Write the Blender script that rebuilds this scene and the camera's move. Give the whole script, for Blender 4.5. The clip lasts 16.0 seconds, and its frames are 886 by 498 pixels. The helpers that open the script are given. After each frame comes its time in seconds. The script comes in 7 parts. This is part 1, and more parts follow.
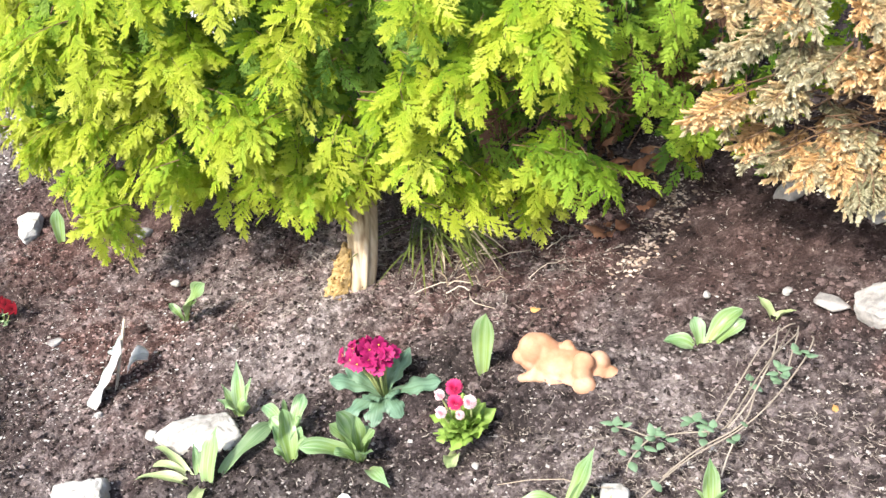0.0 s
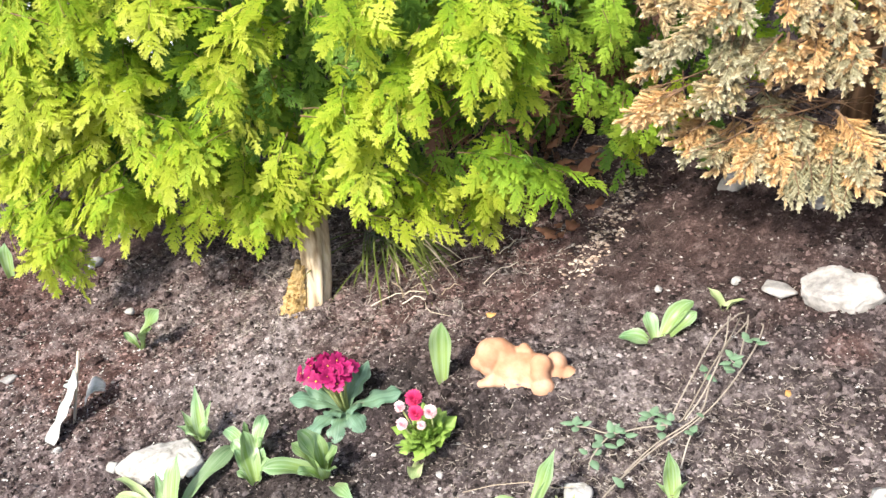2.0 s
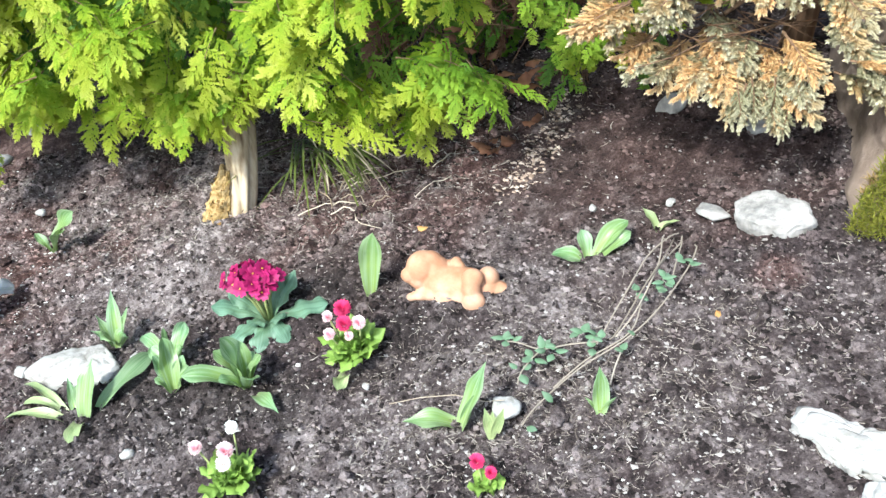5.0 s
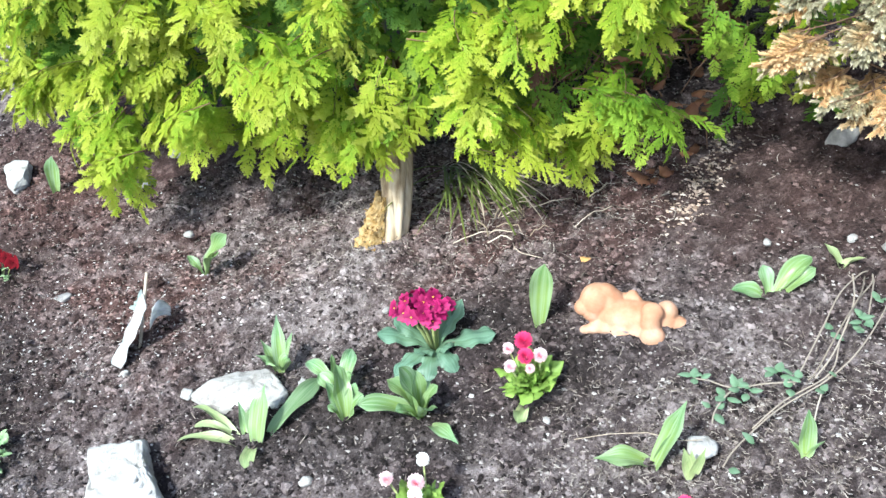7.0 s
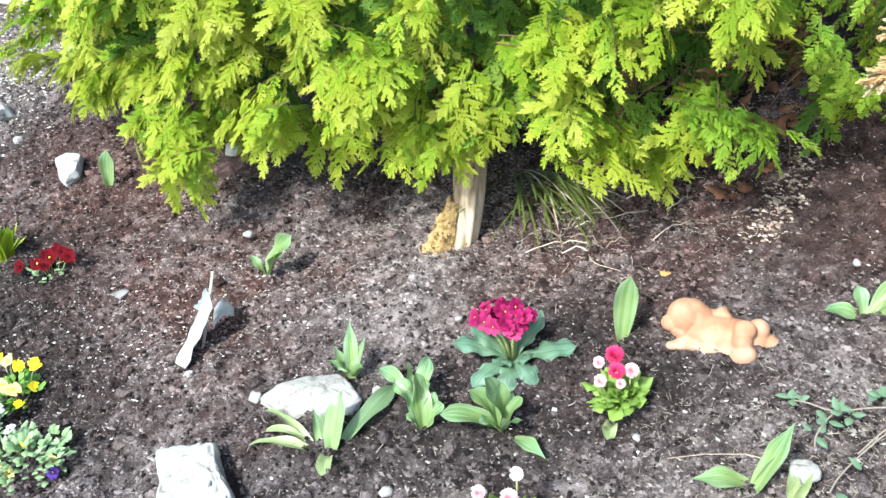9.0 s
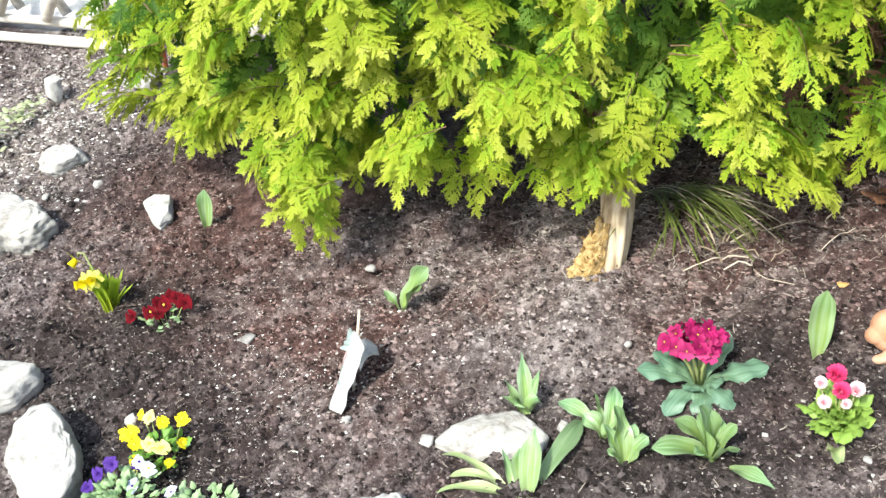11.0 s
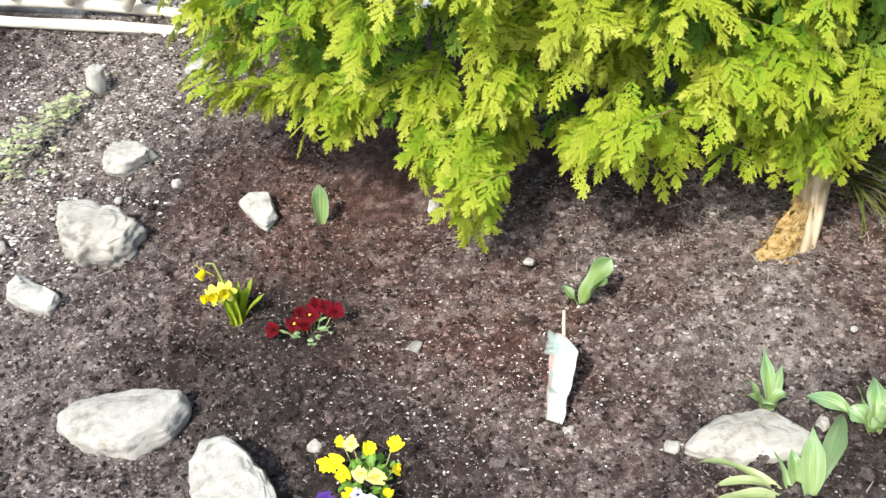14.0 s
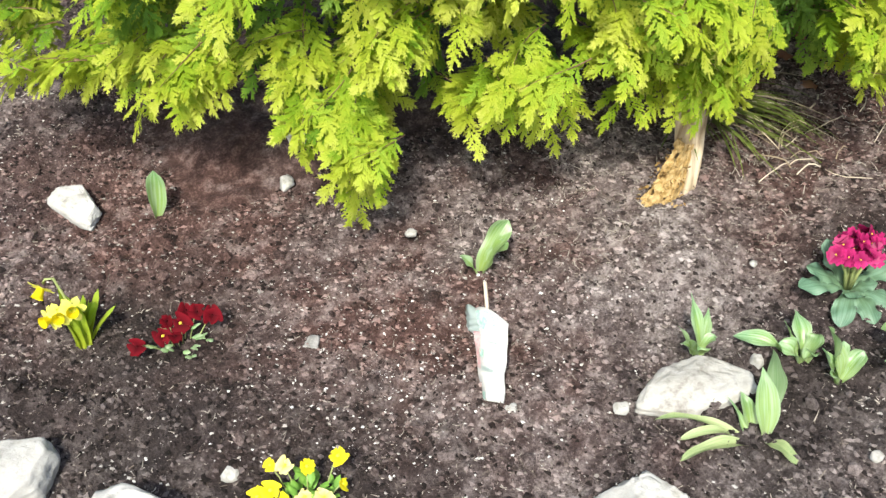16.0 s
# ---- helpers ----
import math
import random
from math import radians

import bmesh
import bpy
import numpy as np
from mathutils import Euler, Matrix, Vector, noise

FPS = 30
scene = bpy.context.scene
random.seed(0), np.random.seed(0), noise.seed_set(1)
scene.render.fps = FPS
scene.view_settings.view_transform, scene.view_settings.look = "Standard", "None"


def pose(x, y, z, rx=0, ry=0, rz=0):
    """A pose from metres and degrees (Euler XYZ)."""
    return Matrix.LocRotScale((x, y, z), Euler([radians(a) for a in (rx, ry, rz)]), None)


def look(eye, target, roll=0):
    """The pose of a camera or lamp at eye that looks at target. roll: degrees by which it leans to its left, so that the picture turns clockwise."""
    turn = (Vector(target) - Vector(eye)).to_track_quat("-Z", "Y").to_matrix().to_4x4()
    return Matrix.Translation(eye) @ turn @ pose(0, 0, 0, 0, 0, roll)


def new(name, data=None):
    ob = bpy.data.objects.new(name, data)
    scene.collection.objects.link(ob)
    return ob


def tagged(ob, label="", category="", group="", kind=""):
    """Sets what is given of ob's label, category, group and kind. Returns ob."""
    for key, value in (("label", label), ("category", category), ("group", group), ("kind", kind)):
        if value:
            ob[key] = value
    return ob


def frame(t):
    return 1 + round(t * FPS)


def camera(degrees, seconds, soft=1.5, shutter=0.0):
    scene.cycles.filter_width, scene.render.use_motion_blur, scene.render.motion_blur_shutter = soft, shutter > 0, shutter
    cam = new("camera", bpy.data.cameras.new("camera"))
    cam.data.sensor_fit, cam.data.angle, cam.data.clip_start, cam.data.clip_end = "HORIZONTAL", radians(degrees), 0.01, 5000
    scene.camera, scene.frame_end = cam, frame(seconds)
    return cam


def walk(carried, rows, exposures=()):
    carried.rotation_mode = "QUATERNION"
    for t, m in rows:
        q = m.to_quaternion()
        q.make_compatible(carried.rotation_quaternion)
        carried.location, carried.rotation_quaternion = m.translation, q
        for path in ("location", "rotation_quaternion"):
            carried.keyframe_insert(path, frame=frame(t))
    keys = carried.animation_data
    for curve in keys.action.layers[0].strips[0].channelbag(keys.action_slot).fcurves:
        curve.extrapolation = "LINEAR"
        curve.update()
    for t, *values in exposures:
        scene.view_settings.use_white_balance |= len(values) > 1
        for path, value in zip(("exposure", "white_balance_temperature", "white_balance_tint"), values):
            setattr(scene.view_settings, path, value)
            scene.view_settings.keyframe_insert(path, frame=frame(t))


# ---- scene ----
cam = camera(49.8, 16.0)
PATH = [
    (0, (0.063, -0.007, 1.225), (0.027, 1.7, 0.183), -1.8),
    (0.5, (0.072, -0.011, 1.222), (0.097, 1.688, 0.167), -1.5),
    (1, (0.069, -0.012, 1.225), (0.133, 1.685, 0.168), -1.7),
    (1.5, (0.065, -0.015, 1.231), (0.144, 1.651, 0.127), -2.1),
    (2, (0.082, -0.008, 1.23), (0.126, 1.704, 0.198), -4.0),
    (2.5, (0.101, -0.005, 1.212), (0.211, 1.666, 0.118), -3.2),
    (3, (0.115, 0.0, 1.206), (0.365, 1.625, 0.067), -1.1),
    (3.2, (0.12, 0.001, 1.205), (0.419, 1.622, 0.072), -1.0),
    (5.3, (0.023, 0.025, 1.184), (0.212, 1.638, 0.017), 1.3),
    (5.5, (-0.012, 0.036, 1.201), (0.145, 1.657, 0.039), -0.4),
    (6, (-0.073, 0.041, 1.196), (0.086, 1.667, 0.042), 0.1),
    (6.5, (-0.103, 0.051, 1.19), (0.028, 1.681, 0.039), 0.2),
    (7, (-0.145, 0.055, 1.192), (-0.05, 1.7, 0.058), 0.3),
    (7.5, (-0.192, 0.047, 1.184), (-0.162, 1.688, 0.041), 0.1),
    (8, (-0.228, 0.05, 1.183), (-0.246, 1.692, 0.041), -0.4),
    (8.5, (-0.248, 0.062, 1.186), (-0.188, 1.722, 0.071), 0.2),
    (9, (-0.286, 0.09, 1.169), (-0.19, 1.744, 0.049), 2.3),
    (9.5, (-0.363, 0.143, 1.155), (-0.378, 1.818, 0.063), -1.7),
    (10, (-0.469, 0.179, 1.131), (-0.431, 1.85, 0.032), -1.8),
    (10.2, (-0.507, 0.182, 1.128), (-0.455, 1.867, 0.051), -1.7),
    (12.3, (-0.779, 0.21, 1.12), (-0.5, 1.867, 0.035), 2.4),
    (12.5, (-0.818, 0.237, 1.1), (-0.566, 1.898, 0.015), 1.4),
    (13, (-0.904, 0.341, 1.088), (-0.697, 2.005, -0.001), -2.1),
    (13.5, (-1.017, 0.378, 1.065), (-0.762, 2.027, -0.037), -0.6),
    (14, (-1.129, 0.404, 1.089), (-0.774, 2.012, -0.045), 0.9),
    (14.5, (-1.166, 0.41, 1.073), (-0.637, 1.943, -0.098), 3.4),
    (15, (-1.208, 0.475, 1.038), (-0.47, 1.933, -0.114), 7.1),
    (15.5, (-1.288, 0.589, 1.021), (-0.467, 2.024, -0.104), 4.6),
    (16, (-1.387, 0.659, 1.011), (-0.479, 1.998, -0.165), 7.0),
]
LIGHTING = [
    (0.0, 1.66, 6570, 8), (1.5, 1.63, 6670, 8), (3.0, 1.54, 6470, 5), (5.5, 1.53, 5770, 0), (7.5, 1.51, 5720, 0), (9.0, 1.51, 5870, 0),
    (10.0, 1.49, 6170, 0), (12.5, 1.40, 6620, 5), (13.5, 1.27, 6720, 5), (14.0, 1.13, 6620, 3), (15.0, 1.04, 6420, 0), (15.5, 1.17, 6470, 0), (16.0, 1.27, 6620, 2),
]
walk(cam, [(t, look(eye, target, roll)) for t, eye, target, roll in PATH], LIGHTING)

# ---- world, sun, exposure ----
SUN_FROM = Vector((-0.62, -0.60, 0.88)).normalized()
world = bpy.data.worlds.new("daylight")
scene.world = world
world.use_nodes = True
wn = world.node_tree.nodes
sky = wn.new("ShaderNodeTexSky")
sky.sky_type, sky.sun_disc = "NISHITA", False
sky.sun_elevation = math.asin(SUN_FROM.z)
sky.sun_rotation = math.atan2(SUN_FROM.x, SUN_FROM.y)
sky.air_density, sky.dust_density = 1.0, 2.5
world.node_tree.links.new(sky.outputs[0], wn["Background"].inputs[0])
wn["Background"].inputs[1].default_value = 0.15
sun_data = bpy.data.lights.new("sun", "SUN")
sun_data.energy, sun_data.angle, sun_data.color = 2.65, radians(4.0), (1.0, 0.965, 0.91)
sun = new("sun", sun_data)
sun.matrix_basis = look(SUN_FROM * 20, (0, 0, 0))

# ---- small tools ----
def hash01(i, j, seed):
    h = (i.astype(np.int64) * 374761393 + j.astype(np.int64) * 668265263 + seed * 974634721) & 0xFFFFFFFF
    h = ((h ^ (h >> 13)) * 1274126177) & 0xFFFFFFFF
    return ((h ^ (h >> 16)) & 0xFFFF) / 65535.0


def value_noise(x, y, seed):
    """Smooth noise from -1 to 1 over the plan."""
    i, j = np.floor(x), np.floor(y)
    u, v = x - i, y - j
    u, v = u * u * (3 - 2 * u), v * v * (3 - 2 * v)
    a, b = hash01(i, j, seed), hash01(i + 1, j, seed)
    c, d = hash01(i, j + 1, seed), hash01(i + 1, j + 1, seed)
    return 2 * ((a * (1 - u) + b * u) * (1 - v) + (c * (1 - u) + d * u) * v) - 1


def lie(x, y):
    """Height of the bed: it climbs to the right and gently away."""
    x, y = np.asarray(x, float), np.asarray(y, float)
    p = np.clip(x + 0.4, -1.9, 1.35)
    q = np.clip(y - 1.7, -1.7, 1.9)
    return 0.014 + 0.25 * p + 0.066 * q + 0.052 * p * p + 0.042 * p * q + 0.087 * q * q


def ground_z(x, y):
    x, y = np.asarray(x, float), np.asarray(y, float)
    r = 0.014 * value_noise(x / 0.21, y / 0.21, 1) + 0.010 * value_noise(x / 0.083, y / 0.083, 2)
    r += 0.009 * value_noise(x / 0.037, y / 0.037, 3) + 0.006 * value_noise(x / 0.019, y / 0.019, 4)
    near = np.clip(1.4 - np.hypot(x + 0.5, y - 1.8) / 3.0, 0, 1)
    return lie(x, y) + r * near


def gz(x, y):
    return float(ground_z(x, y))


class Shape:
    """Collects vertices and faces of one mesh, with a grey value per vertex."""

    def __init__(self):
        self.v, self.f, self.m, self.a, self.b = [], [], [], [], []

    def add(self, verts, faces, slot=0, value=0.0, breadth=None):
        k = len(self.v)
        self.v += [tuple(p) for p in verts]
        self.f += [tuple(i + k for i in f) for f in faces]
        self.m += [slot] * len(faces)
        self.a += list(value) if hasattr(value, "__len__") else [value] * len(verts)
        self.b += list(breadth) if breadth is not None else [0.0] * len(verts)

    def mesh(self, name, materials, smooth=True):
        me = bpy.data.meshes.new(name)
        me.from_pydata(self.v, [], self.f)
        for m in materials:
            me.materials.append(m)
        me.polygons.foreach_set("material_index", self.m)
        me.polygons.foreach_set("use_smooth", [smooth] * len(self.f))
        at = me.attributes.new("tone", "FLOAT", "POINT")
        at.data.foreach_set("value", self.a)
        if any(self.b):
            me.attributes.new("breadth", "FLOAT", "POINT").data.foreach_set("value", self.b)
        me.update()
        return me


def part(name, shape, material, parent, label="", smooth=True):
    """Links a Shape or mesh as one mesh object under a thing or a part."""
    if isinstance(shape, Shape):
        shape = shape.mesh(name, material if isinstance(material, (list, tuple)) else [material], smooth)
    ob = new(name, shape)
    ob.parent = parent
    if label:
        ob["label"] = label
    return ob


def slope(x, y):
    """How the bed leans at a place, as turns about x and y in degrees."""
    dx = float(lie(x + 0.02, y) - lie(x - 0.02, y)) / 0.04
    dy = float(lie(x, y + 0.02) - lie(x, y - 0.02)) / 0.04
    return math.degrees(math.atan(dy)), -math.degrees(math.atan(dx))


def thing(name, x, y, label, category, group="", turn=0.0, sink=0.0, z=None, leans=0.0):
    ob = new(name)
    ob.empty_display_size = 0.05
    rx, ry = slope(x, y)
    ob.matrix_basis = pose(x, y, (gz(x, y) if z is None else z) - sink, rx * leans, ry * leans, turn)
    return tagged(ob, label, category, group)


def tube(shape, points, radii, sides=6, slot=0, value=0.0, cap=True):
    """A round tube along points."""
    pts = [Vector(p) for p in points]
    k, verts, faces = len(pts), [], []
    ref = Vector((0.31, 0.77, 0.55)).normalized()
    for i, p in enumerate(pts):
        d = (pts[min(i + 1, k - 1)] - pts[max(i - 1, 0)]).normalized()
        u = d.cross(ref).normalized()
        w = d.cross(u)
        for s in range(sides):
            a = 2 * math.pi * s / sides
            verts.append(p + (u * math.cos(a) + w * math.sin(a)) * radii[i])
    for i in range(k - 1):
        for s in range(sides):
            t = (s + 1) % sides
            faces.append((i * sides + s, i * sides + t, (i + 1) * sides + t, (i + 1) * sides + s))
    if cap:
        faces += [tuple(range(sides))[::-1], tuple(range((k - 1) * sides, k * sides))]
    shape.add(verts, faces, slot, value)


PROFILE = {
    "tulip": lambda s: (0.42 + 0.58 * math.sin(math.pi * min(1, (s / 0.9) ** 0.9))) * min(1.0, (1 - s) * 2.6) ** 0.7,
    "strap": lambda s: min(1, 0.65 + s) * min(1.0, (1 - s) * 5) ** 0.6,
    "broad": lambda s: (0.30 + 0.70 * math.sin(math.pi * min(1, 0.5 * (s / 0.62) ** 1.1) if s < 0.62 else math.pi * (0.5 + 0.5 * (s - 0.62) / 0.38)) ** 0.8) * min(1.0, (1 - s) * 7) ** 0.5,
    "spoon": lambda s: 0.16 + 0.84 * max(0, math.sin(math.pi * s ** 1.7)) ** 0.7 if s < 0.97 else 0.1,
    "ovate": lambda s: max(0.0, math.sin(math.pi * s ** 0.75)) ** 0.85,
}


def leaf(shape, base, az, length, width, el0, el1, fold=0.25, kind="tulip", segs=9, wave=0.0, slot=0, across=4, twist=0.0, rng=random):
    """A curved leaf blade: az is its heading in degrees, el0 and el1 its climb at the foot and at the tip."""
    p, verts, vals, wides, faces = Vector(base), [], [], [], []
    a = radians(az)
    ph = rng.uniform(0, 6.28)
    for i in range(segs + 1):
        s = i / segs
        e = radians(el0 + (el1 - el0) * s)
        d = Vector((math.cos(a) * math.cos(e), math.sin(a) * math.cos(e), math.sin(e)))
        side = Vector((-math.sin(a), math.cos(a), 0))
        up = d.cross(side) * -1
        if twist:
            q = Matrix.Rotation(radians(twist) * s, 3, d)
            side, up = q @ side, q @ up
        w = width * 0.5 * PROFILE[kind](s)
        for j in range(across + 1):
            c = 2 * j / across - 1
            lift = fold * abs(c) ** 1.5 * w + wave * math.sin(ph + s * 17 + c * 2.2) * abs(c) * w
            verts.append(p + side * c * w + up * lift)
            vals.append(s)
            wides.append(c + 0.001)
        p = p + d * (length / segs)
    n = across + 1
    for i in range(segs):
        for j in range(across):
            faces.append((i * n + j, i * n + j + 1, (i + 1) * n + j + 1, (i + 1) * n + j))
    shape.add(verts, faces, slot, vals, wides)


def blade(shape, foot, tip, width, bow=8.0, fold=0.35, kind="tulip", segs=11, across=6, wave=0.1, twist=0.0, slot=0, rng=random):
    """A leaf from foot to tip that arches up by bow percent of its length."""
    a, b = Vector(foot), Vector(tip)
    n = (b - a).length
    mid = (a + b) / 2 + Vector((0, 0, 1)) * n * bow / 50 + Vector((rng.uniform(-1, 1), rng.uniform(-1, 1), 0)) * n * 0.05
    flat = Vector((b.x - a.x, b.y - a.y, 0))
    if flat.length < 0.02:
        flat = Vector((rng.uniform(-0.3, 0.3), -1, 0)) * -0.02
    side0 = Vector((-flat.y, flat.x, 0)).normalized()
    ph, verts, vals, wides, faces = rng.uniform(0, 6.28), [], [], [], []
    for i in range(segs + 1):
        s = i / segs
        p = a * (1 - s) ** 2 + mid * 2 * s * (1 - s) + b * s * s
        d = ((mid - a) * (1 - s) + (b - mid) * s).normalized()
        side = (side0 - d * side0.dot(d)).normalized()
        up = side.cross(d) * -1
        if up.z < 0:
            up = -up
        q = Matrix.Rotation(radians(twist) * (s - 0.2), 3, d)
        side, up = q @ side, q @ up
        w = width * 0.5 * PROFILE[kind](s)
        for j in range(across + 1):
            c = 2 * j / across - 1
            lift = fold * (1 - 0.5 * s) * abs(c) ** 1.5 * w + wave * math.sin(ph + s * 9 + c * 1.4) * abs(c) * w
            verts.append(p + side * c * w + up * lift)
            vals.append(s)
            wides.append(c + 0.001)
    n = across + 1
    for i in range(segs):
        for j in range(across):
            faces.append((i * n + j, i * n + j + 1, (i + 1) * n + j + 1, (i + 1) * n + j))
    shape.add(verts, faces, slot, vals, wides)


def frame_of(normal):
    n = Vector(normal).normalized()
    u = n.cross(Vector((0.2, 0.3, 0.93))).normalized()
    return u, n.cross(u), n


def blossom(shape, centre, normal, r, petals, cup=0.3, wide=0.62, turn=0.0, slot=0, notch=0.0, rng=random, blunt=0.35, uneven=0.0):
    """A ring of rounded petals about a centre."""
    u, v, n = frame_of(normal)
    c = Vector(centre)
    full = r
    for k in range(petals):
        r = full * rng.uniform(1 - uneven, 1 + uneven * 0.6)
        a = turn + 2 * math.pi * k / petals + rng.uniform(-0.08, 0.08)
        d, e = u * math.cos(a) + v * math.sin(a), v * math.cos(a) - u * math.sin(a)
        tilt = cup + rng.uniform(-0.12, 0.12)
        verts, vals, faces = [], [], []
        for i in range(5):
            s = i / 4
            w = r * wide * (0.18, 0.62, 0.95, 0.9, blunt)[i] * 0.75
            for j in (-1, 0, 1):
                reach = s * r * (1 - (notch if (i == 4 and j == 0) else 0)) - (0.1 * r if i == 4 and j else 0)
                verts.append(c + d * reach + e * w * j + n * (tilt * reach * (1.3 - s * 0.6) + 0.05 * r * abs(j) + 0.001 * k * 0.3))
                vals.append(s)
        for i in range(4):
            for j in range(2):
                faces.append((i * 3 + j, i * 3 + j + 1, i * 3 + j + 4, i * 3 + j + 3))
        shape.add(verts, faces, slot, vals)


def ball(shape, centre, r, stretch=(1, 1, 1), level=2, slot=0, value=0.0):
    bm = bmesh.new()
    bmesh.ops.create_icosphere(bm, subdivisions=level, radius=1)
    c = Vector(centre)
    verts = [c + Vector((v.co.x * stretch[0], v.co.y * stretch[1], v.co.z * stretch[2])) * r for v in bm.verts]
    shape.add(verts, [tuple(v.index for v in f.verts) for f in bm.faces], slot, value)
    bm.free()


# ---- materials ----
def material(name, rough=0.7, spec=0.3):
    m = bpy.data.materials.new(name)
    m.use_nodes = True
    nt = m.node_tree
    b = nt.nodes["Principled BSDF"]
    b.inputs["Roughness"].default_value = rough
    b.inputs["Specular IOR Level"].default_value = spec
    return m, nt, b


def ramp(nt, source, stops):
    r = nt.nodes.new("ShaderNodeValToRGB")
    while len(r.color_ramp.elements) < len(stops):
        r.color_ramp.elements.new(0.5)
    for e, (at, col) in zip(r.color_ramp.elements, stops):
        e.position, e.color = at, (*col, 1)
    nt.links.new(source, r.inputs[0])
    return r.outputs[0]


def grain(nt, scale, detail=4.0, rough=0.6, coords="Object"):
    t = nt.nodes.new("ShaderNodeTexNoise")
    t.inputs["Scale"].default_value, t.inputs["Detail"].default_value, t.inputs["Roughness"].default_value = scale, detail, rough
    c = nt.nodes.new("ShaderNodeTexCoord")
    nt.links.new(c.outputs[coords], t.inputs["Vector"])
    return t.outputs["Fac"]


def blend(nt, fac, a, b, mode="MIX"):
    x = nt.nodes.new("ShaderNodeMix")
    x.data_type, x.blend_type = "RGBA", mode
    for socket, value in ((x.inputs[0], fac), (x.inputs[6], a), (x.inputs[7], b)):
        if hasattr(value, "links"):
            nt.links.new(value, socket)
        else:
            socket.default_value = value if not hasattr(value, "__len__") else (*value, 1)
    return x.outputs[2]


def calc(nt, op, a, b=0.0):
    x = nt.nodes.new("ShaderNodeMath")
    x.operation = op
    for socket, value in ((x.inputs[0], a), (x.inputs[1], b)):
        if hasattr(value, "links"):
            nt.links.new(value, socket)
        else:
            socket.default_value = value
    return x.outputs[0]


def attribute(nt, name):
    x = nt.nodes.new("ShaderNodeAttribute")
    x.attribute_name = name
    return x.outputs["Fac"]


def bump(nt, bsdf, height, strength=0.5, distance=0.003):
    x = nt.nodes.new("ShaderNodeBump")
    x.inputs["Strength"].default_value, x.inputs["Distance"].default_value = strength, distance
    nt.links.new(height, x.inputs["Height"])
    nt.links.new(x.outputs[0], bsdf.inputs["Normal"])


def any_random(nt):
    return nt.nodes.new("ShaderNodeObjectInfo").outputs["Random"]


def island_random(nt):
    return nt.nodes.new("ShaderNodeNewGeometry").outputs["Random Per Island"]


def leafy(name, foot, tip, passes=0.35, rough=0.45, streak=60.0, vary=0.25, isle=False, spec=0.35):
    """A leaf: colour runs from foot to tip, light passes through it."""
    m, nt, b = material(name, rough, spec)
    t = attribute(nt, "tone")
    n = grain(nt, streak, 3)
    col = ramp(nt, calc(nt, "ADD", t, calc(nt, "MULTIPLY", calc(nt, "SUBTRACT", n, 0.5), 0.7)), [(0.0, foot), (1.0, tip)])
    r = island_random(nt) if isle else any_random(nt)
    col = blend(nt, calc(nt, "MULTIPLY", r, vary), col, [c * 0.45 for c in foot])
    nt.links.new(col, b.inputs["Base Color"])
    bump(nt, b, n, 0.3, 0.001)
    tr = nt.nodes.new("ShaderNodeBsdfTranslucent")
    nt.links.new(col, tr.inputs[0])
    mix = nt.nodes.new("ShaderNodeMixShader")
    mix.inputs[0].default_value = passes
    nt.links.new(b.outputs[0], mix.inputs[1])
    nt.links.new(tr.outputs[0], mix.inputs[2])
    nt.links.new(mix.outputs[0], nt.nodes["Material Output"].inputs[0])
    return m


def veined(name, foot, tip, pale, passes=0.25, rough=0.38, stripes=9.0, vary=0.25):
    """A broad bulb leaf: fine stripes run along it, blotches and a bloom lie on it."""
    m, nt, b = material(name, rough, 0.5)
    t, w = attribute(nt, "tone"), attribute(nt, "breadth")
    xyz = nt.nodes.new("ShaderNodeCombineXYZ")
    for k, (src, f) in enumerate(((w, stripes), (t, 1.2), (any_random(nt), 40.0))):
        nt.links.new(calc(nt, "MULTIPLY", src, f), xyz.inputs[k])
    n = nt.nodes.new("ShaderNodeTexNoise")
    n.inputs["Scale"].default_value, n.inputs["Detail"].default_value = 1.0, 4
    nt.links.new(xyz.outputs[0], n.inputs["Vector"])
    blot = grain(nt, 28, 4)
    col = ramp(nt, calc(nt, "ADD", t, calc(nt, "SUBTRACT", blot, 0.5)), [(0.0, foot), (0.9, tip)])
    f = ramp(nt, n.outputs["Fac"], [(0.40, (0, 0, 0)), (0.62, (0.8, 0.8, 0.8))])
    col = blend(nt, f, col, pale)
    rim = calc(nt, "POWER", calc(nt, "ABSOLUTE", w), 6.0)
    col = blend(nt, calc(nt, "MULTIPLY", rim, 0.5), col, pale)
    col = blend(nt, calc(nt, "MULTIPLY", any_random(nt), vary), col, [c * 0.5 for c in foot])
    nt.links.new(col, b.inputs["Base Color"])
    bump(nt, b, n.outputs["Fac"], 0.35, 0.002)
    tr = nt.nodes.new("ShaderNodeBsdfTranslucent")
    nt.links.new(col, tr.inputs[0])
    mix = nt.nodes.new("ShaderNodeMixShader")
    mix.inputs[0].default_value = passes
    nt.links.new(b.outputs[0], mix.inputs[1])
    nt.links.new(tr.outputs[0], mix.inputs[2])
    nt.links.new(mix.outputs[0], nt.nodes["Material Output"].inputs[0])
    return m


